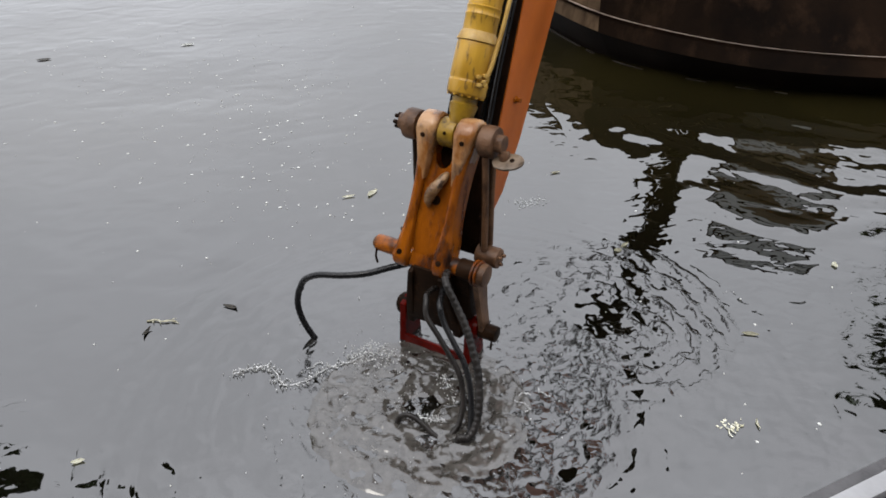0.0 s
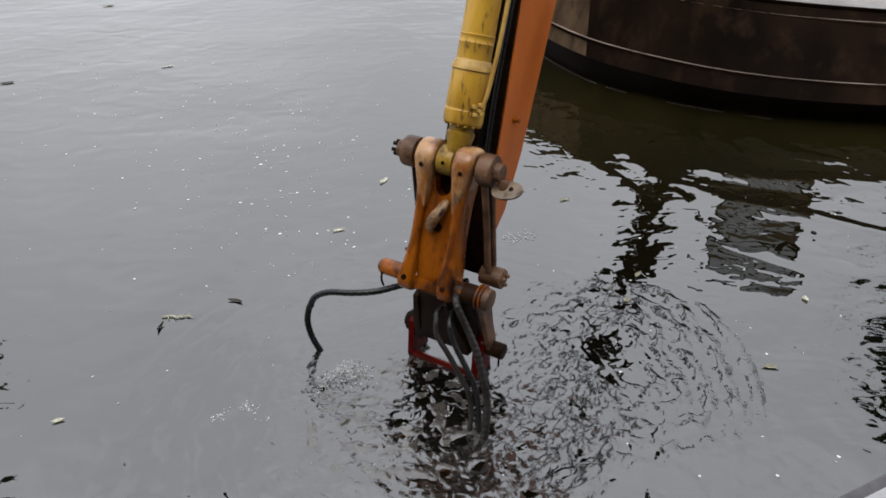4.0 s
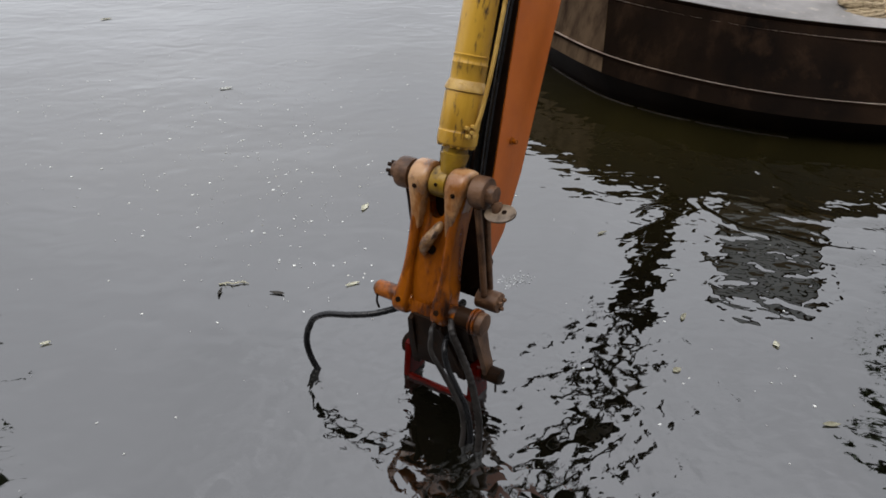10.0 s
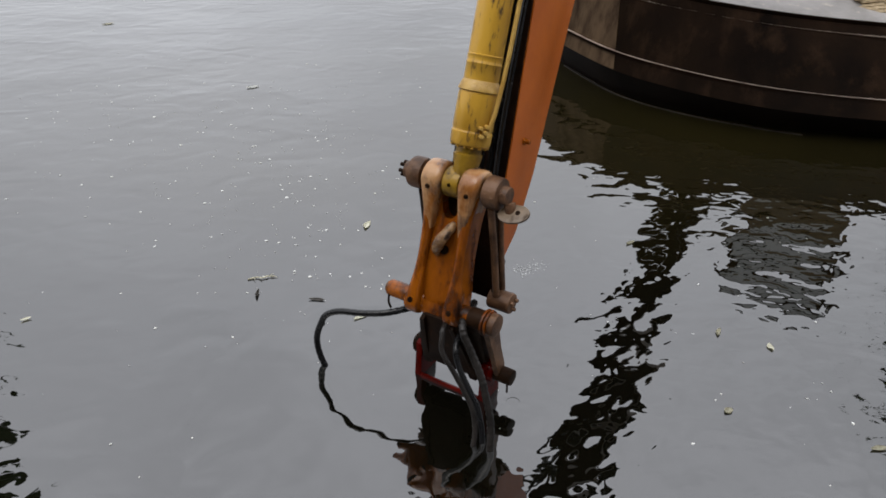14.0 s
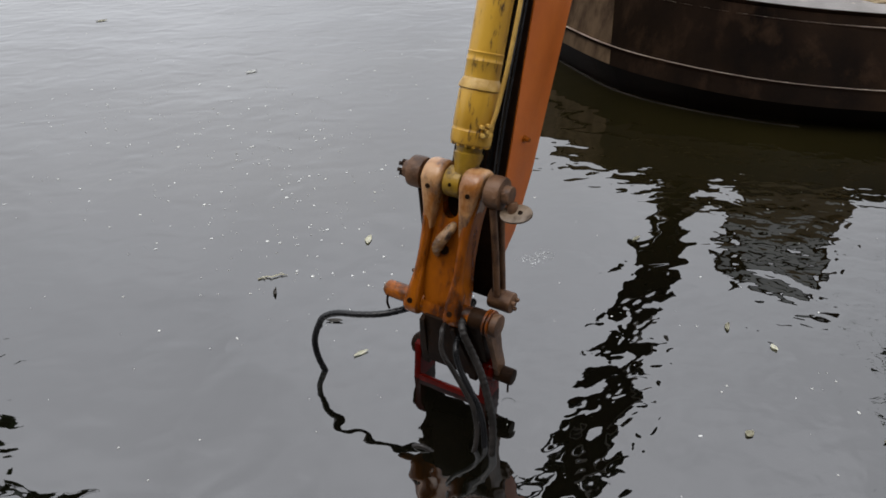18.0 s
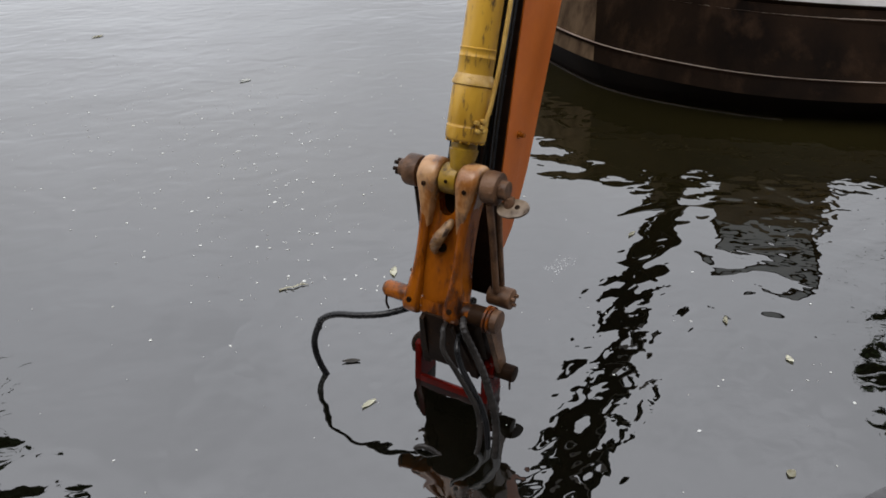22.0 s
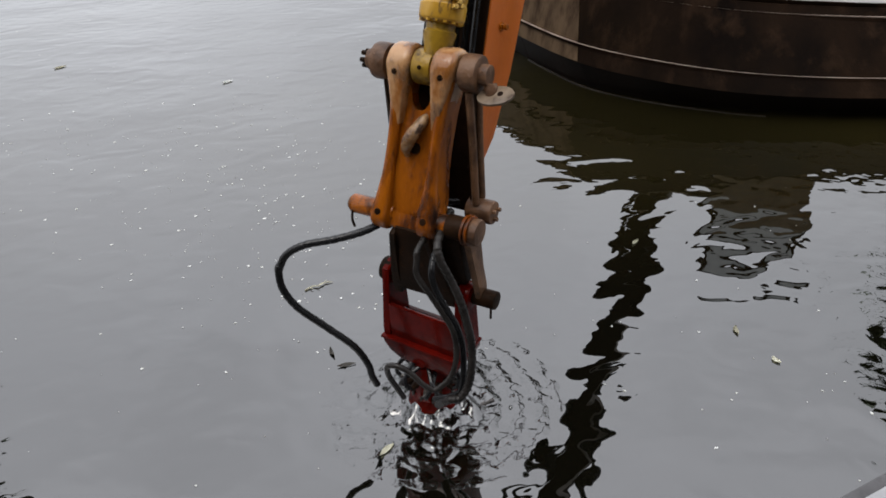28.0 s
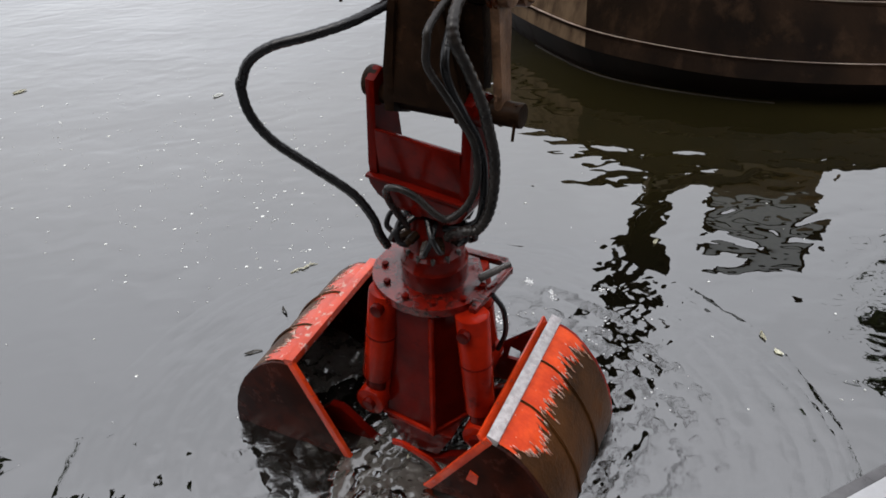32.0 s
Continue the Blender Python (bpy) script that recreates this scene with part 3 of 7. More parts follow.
# ---- the arm ----
def arm():
    root = thing("digger_linkage", "excavator stick with yellow bucket cylinder and worn orange link", "excavator arm")
    P1 = V(0, 0.10, 0.525)
    # the stick: a tapered box of welded plates
    o = [(0.21, 0.08), (0.30, 0.12), (0.40, 0.20), (0.53, 0.42), (0.82, 1.10), (1.52, 2.85), (1.35, 3.0), (1.12, 2.95), (0.455, 1.158), (0.30, 0.53), (0.2, 0.14)]
    bm = bmesh.new()
    add_prism(bm, o, -0.115, 0.115, 0, 0.004)
    stick = part("stick", bm, M_ORANGE, root, "flat orange painted stick")
    # dark sheets stand in for shade on the stick's front and back faces
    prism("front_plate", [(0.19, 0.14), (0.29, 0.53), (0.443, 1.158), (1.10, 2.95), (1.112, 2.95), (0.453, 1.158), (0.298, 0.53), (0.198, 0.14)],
          -0.118, 0.110, 0, M_DARK, root, "grimy front plate, its shade put into the dark colour", 0.001)
    for u, f in ((0.05, 0.0), (0.085, 0.012), (0.015, 0.004)):
        bm = bmesh.new()
        add_tube(bm, spline([(u, 0.25, 0.50), (u, 0.32 - f, 0.75), (u + 0.01, 0.415 - f, 1.12), (u, 0.72 - f, 1.98), (u, 1.07 - f, 2.93)], 6), 0.011, 8)
        part("stick_hose", bm, M_RUBBER, root, "black rubber hose")
    # dark piece added over the stick's orange lower end
    prism("stick_nose", [(0.195, -0.03), (0.25, -0.03), (0.31, 0.10), (0.28, 0.15), (0.24, 0.17), (0.19, 0.14)], -0.121, 0.121, 0, M_DARK, root, "dark stick nose", 0.006)
    prism("back_plate", [(0.545, 0.42), (0.835, 1.10), (1.535, 2.85), (1.527, 2.853), (0.827, 1.103), (0.537, 0.423)], -0.110, 0.110, 0, M_DARK, root, "back plate with shade put into its dark colour", 0.001)
    # bolt on the stick's side
    bm = bmesh.new()
    add_rod(bm, (0.113, 0.431, 0.609), (0.122, 0.431, 0.609), 0.017, seg=6, bevel=0.002)
    add_rod(bm, (0.12, 0.431, 0.609), (0.142, 0.431, 0.609), 0.010, seg=8, bevel=0.002)
    part("bolt", bm, M_CAST, stick, "orange-brown nut and stud")
    # the bucket cylinder, along z of its own frame
    ax = V(0, 0.31, 0.95).normalized()
    cm = Matrix(((1, 0, 0, 0.026), (0, ax.z, ax.y, P1.y), (0, -ax.y, ax.z, P1.z), (0, 0, 0, 1)))
    bm = bmesh.new()
    add_lathe(bm, [(0.05, 0.145), (0.067, 0.150), (0.075, 0.155), (0.078, 0.163), (0.079, 0.205), (0.076, 0.209), (0.076, 0.216), (0.078, 0.22), (0.0765, 0.345), (0.075, 0.352), (0.074, 0.36)], 36)
    gland = part("cylinder_gland", bm, M_YELLOW, root, "thick yellow gland with bolted rim", cm)
    bm = bmesh.new()
    add_lathe(bm, [(0.074, 0.355), (0.0815, 0.360), (0.0805, 0.368), (0.070, 0.394), (0.066, 0.400)], 36)
    part("rubbed_collar", bm, M_PALEYELLOW, gland, "rubbed pale yellow collar")
    bm = bmesh.new()
    add_lathe(bm, [(0.067, 0.39), (0.067, 0.455), (0.0685, 0.457), (0.0685, 0.462), (0.067, 0.464), (0.067, 0.485), (0.0685, 0.487), (0.0685, 0.491), (0.066, 0.493), (0.066, 2.4), (0.056, 2.42)], 36)
    part("cylinder_barrel", bm, M_YELLOW, root, "long yellow painted barrel", cm)
    for i in range(14):
        a = 2 * math.pi * i / 14
        bm = bmesh.new()
        add_rod(bm, (0.067 * math.cos(a), 0.067 * math.sin(a), 0.158), (0.067 * math.cos(a), 0.067 * math.sin(a), 0.146), 0.0075, seg=6, bevel=0.001)
        part("gland_bolt", bm, M_YELLOW, gland)
    bm = bmesh.new()
    add_lathe(bm, [(0.046, 0.03), (0.047, 0.07), (0.056, 0.105), (0.057, 0.118), (0.050, 0.124), (0.050, 0.155)], 28)
    part("rod_neck", bm, M_GRIMY, root, "grimy yellow rod end", cm)
    rod("rod_eye", (-0.036, *P1.yz), (0.036, *P1.yz), 0.061, M_GRIMY, root, "dark-stained yellow rod eye", 0.008)
    bm = bmesh.new()
    add_rod(bm, (0.0, P1.y - 0.0615, P1.z + 0.012), (0.0, P1.y - 0.05, P1.z + 0.010), 0.008, seg=12, bevel=0.002)
    part("grease_nipple", bm, M_DARK, root, "dark grease hole")
    # thin pipe along the barrel, and its banjo fitting
    bm = bmesh.new()
    add_tube(bm, spline([(0.08, -0.02, 0.22), (0.092, -0.012, 0.32), (0.098, 0.0, 0.6), (0.098, 0.002, 1.4), (0.098, 0.002, 2.3)], 5), 0.0085, 8)
    part("pipe", bm, M_PALEYELLOW, root, "thin pale yellow hydraulic pipe", cm)
    bm = bmesh.new()
    for dx, dz in ((0, 0), (-0.02, 0.014), (0.012, -0.012), (-0.012, -0.016), (0.004, 0.022)):
        add_rod(bm, (0.068 + dx * 0.6, -0.036 + dx * 0.8, 0.215 + dz), (0.088 + dx * 0.6, -0.050 + dx * 0.8, 0.215 + dz), 0.0085, seg=6, bevel=0.002)
    part("pipe_flange", bm, M_PALEYELLOW, gland, "bolted pipe flange")
    bm = bmesh.new()
    add_tube(bm, [V(-0.073, 0.03, 0.06), V(-0.076, 0.02, 0.5), V(-0.078, 0.01, 1.0), V(-0.078, 0.0, 2.3)], 0.006, 6)
    part("thin_line", bm, M_RUBBER, root, "thin black line", cm)

    # the link casting, in a frame whose z runs from the lower to the upper pin and -y faces out
    up = P1.normalized()
    L = P1.length
    lm = Matrix(((1, 0, 0.03 / L, -0.03), (0, up.z, up.y, 0), (0, -up.y, up.z, 0), (0, 0, 0, 1)))

    def cast(name, bm, material, parent, label=""):
        for v in bm.verts:
            v.co = lm @ v.co
        return part(name, bm, material, parent, label, sharp=50)

    half = [(0.118, 0.0), (0.120, 0.035), (0.113, 0.085), (0.105, 0.14), (0.100, 0.21), (0.099, 0.29), (0.101, 0.37), (0.107, 0.44), (0.114, 0.50)]
    o = [(0.035, -0.028), (0.11, -0.03)] + half + [(0.114, L - 0.01), (0.050, L - 0.01), (0.050, 0.44), (0.043, 0.405), (0.026, 0.383), (0.010, 0.376)]
    o = o + [(-x, z) for x, z in reversed(o)]
    bm = bmesh.new()
    add_prism(bm, o, -0.018, 0.075, 1, 0.012)
    link = cast("link_body", bm, M_CAST, root, "worn orange cast link, oily and rusting")
    # dark plate put behind the notch for the pocket's shade
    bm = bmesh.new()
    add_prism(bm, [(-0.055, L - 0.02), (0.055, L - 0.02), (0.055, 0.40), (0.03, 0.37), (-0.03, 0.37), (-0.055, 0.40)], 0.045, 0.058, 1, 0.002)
    cast("pocket", bm, M_DARK, link, "dark plate standing in for shade under the rod eye")
    for s in (-1, 1):
        # raised side ribs that flare at both ends
        line = [V(s * (x - 0.014), -0.028, z) for x, z in half] + [V(s * 0.082, -0.03, L)]
        bm = bmesh.new()
        add_tube(bm, spline(line, 4), 0.021, 12, lambda i: 1.0 + 0.25 * abs(i / 18 - 1) ** 2)
        cast("rib", bm, M_CAST, link)
        # rounded lugs at both ends, running into the ribs
        def lug(z0, r, z1, lo, hi, soft):
            up_ = 1 if z1 < z0 else -1
            o = [(r * math.cos(q), z0 + up_ * r * math.sin(q)) for q in (math.pi * k / 14 for k in range(15))]
            o += [(-0.040, z1), (0.052, z1)]
            bm = bmesh.new()
            add_prism(bm, o, min(s * lo, s * hi), max(s * lo, s * hi), 0, soft, None, 4)
            for v in bm.verts:
                edge = half[-1][0] + 0.018
                for (w0, h0), (w1, h1) in zip(half, half[1:]):
                    if h0 <= v.co.z <= h1:
                        edge = w0 + (w1 - w0) * (v.co.z - h0) / (h1 - h0) + 0.018 * min(1, abs(v.co.z - z1) / 0.16) ** 2
                if v.co.z < 0.02:
                    edge = hi
                w = min(abs(v.co.x), edge)
                far_end = abs(v.co.z - z0) - r
                if far_end > 0 and (v.co.z - z0) * (z1 - z0) > 0:
                    f = min(1, far_end / (abs(z1 - z0) - r))
                    w = (edge - 0.024) + (w - edge + 0.024) * (1 - 0.55 * f)
                v.co.x = s * w
            return bm
        cast("upper_lug", lug(L, 0.075, 0.33, 0.040, 0.130, 0.024), M_BOSS, link, "rubbed upper lug, highlight put into its pale orange")
        cast("lower_foot", lug(0.0, 0.066, 0.19, 0.058, 0.132, 0.024), M_CAST, link, "rounded orange foot")
        bm = bmesh.new()
        add_rod(bm, (s * 0.094, -0.0675, 0.010), (s * 0.094, -0.056, 0.010), 0.013, seg=12, bevel=0.003)
        cast("grease_nipple", bm, M_DARK, link, "dark grease hole")
        bm = bmesh.new()
        add_rod(bm, (s * 0.088, -0.0755, L - 0.022), (s * 0.088, -0.060, L - 0.022), 0.010, seg=12, bevel=0.003)
        cast("grease_nipple", bm, M_DARK, link, "dark grease hole")
    bm = bmesh.new()
    add_prism(bm, [(-0.07, 0.030), (-0.035, 0.0), (0.035, 0.0), (0.07, 0.030), (0.07, -0.050), (-0.07, -0.050)], -0.030, 0.05, 1, 0.016, None, 3)
    cast("lower_web", bm, M_CAST, link)
    # cast lug across the middle
    bm = bmesh.new()
    add_tube(bm, spline([(0.030, -0.012, 0.375), (0.016, -0.035, 0.34), (-0.002, -0.05, 0.30), (-0.018, -0.045, 0.26), (-0.026, -0.018, 0.225)], 5), 0.021, 12,
             lambda i: (0.45, 0.7, 0.85, 0.95, 1, 1, 1.05, 1.1, 1.15, 1.2, 1.25, 1.25, 1.2, 1.15, 1.1, 1.0, 0.9, 0.8, 0.7, 0.6, 0.5)[min(i, 20)])
    cast("cast_lug", bm, M_PALE, link, "rubbed cast lifting lug, highlight put into its colour")
    # hollow drawn as a dark disc, its shade put into the colour
    bm = bmesh.new()
    add_rod(bm, (0.004, -0.028, 0.255), (0.004, -0.0185, 0.255), 0.020, seg=16, bevel=0.003)
    cast("lug_hollow", bm, M_DARK, link)

    # upper pin with its outer guide links
    rod("upper_pin", (-0.235, *P1.yz), (0.235, *P1.yz), 0.036, M_RUSTY, root, "rusty upper pin")
    foot = V(0, 0.17, 0.0)
    for s in (-1, 1):
        u = s * 0.172
        bm = bmesh.new()
        add_rod(bm, (u - 0.032, *P1.yz), (u + 0.032, *P1.yz), 0.064, seg=30, bevel=0.012)
        part("guide_eye", bm, M_RUSTY, root, "brown rusty guide link eye")
        d = (foot - P1).normalized()
        nrm = V(0, -d.z, d.y)
        bm = bmesh.new()
        mid = (P1 + foot) / 2
        add_box(bm, (0.022, 0.055, (foot - P1).length - 0.1), Matrix.Translation(mid + V(u - 0.012 * s, 0, 0)) @ Matrix.Rotation(math.atan2(d.y, -d.z), 4, "X"), 0.006)
        part("guide_link", bm, M_DARK, root, "dark guide link")
        # left rods darker than the right and set in to fit the camera's view
        if s < 0:
            u = -0.146
        bm = bmesh.new()
        for w in (-0.036, 0.036):
            a, b = P1 + d * 0.05 + nrm * w, foot - d * 0.04 + nrm * w * 0.7
            add_tube(bm, [a + V(u, 0, 0), (a + b) / 2 + V(u, 0, 0) - nrm * w * 0.15, b + V(u, 0, 0)], 0.014, 10)
        part("guide_rod", bm, M_RUSTY if s > 0 else M_DARK, root, "brown worn guide rods" if s > 0 else "dark guide rods")
        rod("guide_foot", (s * 0.13, *foot.yz), (s * 0.235, *foot.yz), 0.045, M_RUSTY, root, "rusty guide link foot", 0.01)
        bm = bmesh.new()
        for k in range(3):
            a = k * 2.1 + 0.4
            add_rod(bm, (s * 0.232, foot.y + 0.022 * math.cos(a), foot.z + 0.022 * math.sin(a)), (s * 0.250, foot.y + 0.022 * math.cos(a), foot.z + 0.022 * math.sin(a)), 0.009, seg=6, bevel=0.002)
        part("guide_bolt", bm, M_RUSTY, root)
    bm = bmesh.new()
    for k in range(6):
        a = k * 1.047
        add_rod(bm, (-0.232, P1.y + 0.025 * math.cos(a), P1.z + 0.025 * math.sin(a)), (-0.258, P1.y + 0.025 * math.cos(a), P1.z + 0.025 * math.sin(a)), 0.009, seg=6, bevel=0.002)
    part("pin_bolts", bm, M_DARK, root, "dark bolted pin end")
    # round keeper plate with an eye, on the near end of the upper pin
    bm = bmesh.new()
    o = [(0.05 * math.cos(a), 0.05 * math.sin(a)) for a in (2 * math.pi * i / 24 for i in range(24))]
    add_prism(bm, [(x * 1.15 + (0.012 if x > 0 else 0), y * 0.82) for x, y in o], -0.005, 0.005, 2, 0.002)
    part("keeper_plate", bm, M_TAN, root, "flat tan keeper plate with an eye", pose(0.259, 0.080, 0.466, 30, -10, 10))
    bm = bmesh.new()
    add_rod(bm, (0.022, 0.004, 0.004), (0.022, 0.004, 0.0062), 0.010, seg=14, bevel=0.0005)
    part("keeper_hole", bm, M_DARK, root, "dark eye of the keeper plate", pose(0.259, 0.080, 0.466, 30, -10, 10))
    rod("keeper_stem", (0.236, 0.10, 0.50), (0.245, 0.092, 0.46), 0.022, M_RUSTY, root)

    # lower pin and its ends
    bm = bmesh.new()
    add_rod(bm, (-0.27, 0, 0), (-0.08, 0, 0), 0.037, seg=24, bevel=0.008)
    add_rod(bm, (0.06, 0, 0), (0.20, 0, 0), 0.037, seg=24, bevel=0.008)
    part("lower_pin", bm, M_CAST, root, "orange-brown lower pin")
    rod("pin_end", (-0.282, 0, 0), (-0.268, 0, 0), 0.026, M_RUSTY, root, "rusty pin end")
    bm = bmesh.new()
    add_tube(bm, spline([(-0.255, -0.03, -0.01), (-0.257, -0.034, -0.05), (-0.25, -0.03, -0.082)], 5), 0.005, 6)
    part("split_pin", bm, M_DARK, root, "dark split pin")
    rod("pin_sleeve", (0.135, 0, 0), (0.205, 0, 0), 0.044, M_DARK, root, "dark pin sleeve", 0.006)
    for x in (0.203, 0.219):
        bm = bmesh.new()
        add_rod(bm, (x, 0, 0), (x + 0.011, 0, 0), 0.056, seg=30, bevel=0.004)
        part("collar", bm, M_CAST, root, "orange-brown collar ring")
    rod("pin_cap", (0.228, 0, 0), (0.262, 0, 0), 0.048, M_RUSTY, root, "", 0.01)
    # coupler hanging between the lower pin and the grab's pin
    o = [(-0.02, -0.03), (0.045, 0.02), (0.16, -0.10), (0.185, -0.30), (0.15, -0.385), (0.055, -0.375), (0.01, -0.25), (-0.055, -0.06)]
    for s in (-1, 1):
        cheek = prism("coupler_plate", o, s * 0.118 - 0.018, s * 0.118 + 0.018, 0, M_DARK, root, "dark coupler plate", 0.005)
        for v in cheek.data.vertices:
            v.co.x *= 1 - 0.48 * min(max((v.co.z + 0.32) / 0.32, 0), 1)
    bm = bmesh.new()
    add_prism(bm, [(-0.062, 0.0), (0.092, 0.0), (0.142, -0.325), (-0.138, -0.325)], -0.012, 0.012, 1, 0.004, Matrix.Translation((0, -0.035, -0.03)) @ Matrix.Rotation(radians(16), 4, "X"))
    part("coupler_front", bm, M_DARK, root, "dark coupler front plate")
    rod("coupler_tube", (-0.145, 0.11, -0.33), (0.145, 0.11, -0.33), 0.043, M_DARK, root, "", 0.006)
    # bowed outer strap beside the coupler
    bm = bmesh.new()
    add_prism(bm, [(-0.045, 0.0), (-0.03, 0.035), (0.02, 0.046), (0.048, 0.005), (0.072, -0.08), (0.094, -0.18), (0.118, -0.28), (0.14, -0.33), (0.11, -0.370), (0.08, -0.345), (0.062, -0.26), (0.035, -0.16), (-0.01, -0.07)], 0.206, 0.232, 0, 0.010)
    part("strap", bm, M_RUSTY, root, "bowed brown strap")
    # block added to fill the bright gap between coupler and strap
    prism("side_web", [(0.0, -0.05), (0.05, -0.03), (0.085, -0.10), (0.11, -0.20), (0.12, -0.27), (0.07, -0.27), (0.04, -0.17)], 0.10, 0.175, 0, M_DARK, root, "dark filler beside the coupler", 0.008)
    rod("hanger_pin", (-0.215, 0.11, -0.33), (0.285, 0.11, -0.33), 0.036, M_DARK, root, "long dark hanger pin", 0.006)
    bm = bmesh.new()
    add_tube(bm, [V(0.27, 0.09, -0.30), V(0.272, 0.085, -0.36), V(0.27, 0.09, -0.40)], 0.005, 6)
    part("split_pin", bm, M_DARK, root, "dark split pin")
    return root


excavator_arm = arm()


# ---- the clamshell grab ----
def drop(v):
    """The lower works, stretched wider and longer to fit the camera's view."""
    return V(v.x * 1.06, v.y * 1.06, -0.668 + (v.z + 0.6) * 1.15)



def grab():
    root = thing("clamshell_grab", "wet red hydraulic clamshell grab with both shells open", "grab")
    # hanger frame: two cheeks, cross plates and a lip
    for s in (-1, 1):
        o = [(-0.05, 0.03), (0.0, 0.055), (0.05, 0.03), (0.06, -0.10), (0.075, -0.25), (0.075, -0.285), (-0.075, -0.285), (-0.075, -0.25), (-0.06, -0.10)]
        prism("cheek", o, s * 0.168 - 0.016, s * 0.168 + 0.016, 0, M_RED, root, "wet red hanger cheek", 0.004)
        rod("cheek_boss", (s * 0.155, 0, 0), (s * 0.205, 0, 0), 0.05, M_DARK if s < 0 else M_RED, root, "", 0.008)
    bm = bmesh.new()
    add_prism(bm, [(-0.152, -0.125), (0.152, -0.125), (0.152, -0.28), (-0.152, -0.28)], -0.07, -0.05, 1, 0.003)
    part("cross_plate", bm, M_DEEPRED, root, "dark wet red cross plate")
    bm = bmesh.new()
    add_prism(bm, [(-0.152, -0.22), (0.152, -0.22), (0.152, -0.28), (-0.152, -0.28)], 0.05, 0.07, 1, 0.003)
    part("cross_plate", bm, M_DEEPRED, root)
    box("hanger_foot", (0.375, 0.19, 0.012), (0, 0, -0.287), M_RED, root, "red hanger foot plate", 0.003)
    bm = bmesh.new()
    add_prism(bm, [(-0.184, -0.294), (0.184, -0.294), (0.184, -0.315), (0.16, -0.355), (0.12, -0.378), (-0.10, -0.378), (-0.15, -0.352), (-0.178, -0.318)], -0.088, 0.088, 1, 0.008)
    part("trough", bm, M_DEEPRED, root, "dark wet red curved trough")
    bm = bmesh.new()
    add_prism(bm, [(-0.10, -0.37), (0.10, -0.37), (0.085, -0.41), (-0.085, -0.41)], -0.06, 0.06, 1, 0.006)
    part("yoke", bm, M_DEEPRED, root, "dark red tapered yoke")
    rod("yoke_pin", (0, -0.09, -0.365), (0, 0.09, -0.365), 0.022, M_RED, root, "", 0.004)
    # rotator
    bm = bmesh.new()
    add_lathe(bm, [(0.07, -0.617), (0.114, -0.612), (0.119, -0.604), (0.119, -0.552), (0.110, -0.544), (0.106, -0.516), (0.092, -0.508), (0.084, -0.50), (0.084, -0.41), (0.08, -0.40), (0.05, -0.39)], 36)
    for v in bm.verts:
        v.co = V(v.co.x * 0.98, v.co.y * 0.98, -0.39 + (v.co.z + 0.39) * 1.36)
    rot = part("rotator", bm, M_DEEPRED, root, "dark red turned rotator drum")
    for i in range(12):
        a = 2 * math.pi * i / 12
        bm = bmesh.new()
        add_rod(bm, (0.097 * math.cos(a), 0.097 * math.sin(a), -0.568), (0.097 * math.cos(a), 0.097 * math.sin(a), -0.546), 0.0085, seg=6, bevel=0.002)
        part("rotator_bolt", bm, M_STEEL, rot, "wet bright bolt head")
    # a ring of wet black fittings, each with a short hose bent up to the yoke
    for k, a in enumerate((-150, -122, -98, -72, -46, -20, 10, 60, 120, 170)):
        a = radians(a)
        out = V(math.cos(a), math.sin(a), 0)
        c = out * 0.080 + V(0, 0, -0.492 + 0.014 * (k % 3))
        bm = bmesh.new()
        add_rod(bm, c, c + out * 0.040 + V(0, 0, -0.008), 0.016, seg=6, bevel=0.003)
        add_rod(bm, c + out * 0.036 + V(0, 0, -0.008), c + out * 0.058 + V(0, 0, -0.012), 0.012, seg=10, bevel=0.003)
        fitting = part("hose_fitting", bm, M_DARK if k % 3 else M_STEEL, rot, "dark wet hose fitting")
        bm = bmesh.new()
        side = V(-out.y, out.x, 0) * (0.03 if k % 2 else -0.03)
        add_tube(bm, spline([tuple(c + out * 0.055 + V(0, 0, -0.012)), tuple(c + out * 0.075 + side * 0.4 + V(0, 0, 0.012)), tuple(c + out * 0.052 + side + V(0, 0, 0.055)), tuple(c - out * 0.015 + side + V(0, 0, 0.085))], 5), 0.0095, 8)
        part("stub_hose", bm, M_RUBBER, fitting, "short wet black hose")

    # everything below turns with the rotator
    t = Matrix.Rotation(radians(7.0), 4, "Z")

    def low(name, bm, material, label="", parent=root, **kw):
        for v in bm.verts:
            v.co = t @ drop(v.co)
        return part(name, bm, material, parent, label, **kw)

    # top plate: round in front, squared off behind
    o = [((0.186 if math.cos(a) > 0 else 0.212) * math.cos(a), 0.184 * math.sin(a)) for a in (radians(180 + 6 * i) for i in range(31))] + [(0.105, 0.125), (-0.195, 0.135)]
    bm = bmesh.new()
    add_prism(bm, o, -0.640, -0.612, 2, 0.004)
    plate = low("top_plate", bm, M_MIDRED, "thick wet red top plate")
    for i in range(6):
        a = radians(192 + 33 * i)
        bm = bmesh.new()
        add_rod(bm, (0.172 * math.cos(a), 0.151 * math.sin(a), -0.613), (0.172 * math.cos(a), 0.151 * math.sin(a), -0.600), 0.012, seg=6, bevel=0.003)
        low("plate_bolt", bm, M_RED, "", plate)
    # flat guard bar with squared corners
    bm = bmesh.new()
    for p, q in ((V(0.180, -0.10, 0), V(0.212, 0.115, 0)), (V(0.212, 0.115, 0), V(0.185, 0.150, 0)), (V(0.185, 0.150, 0), V(0.02, 0.150, 0))):
        d = q - p
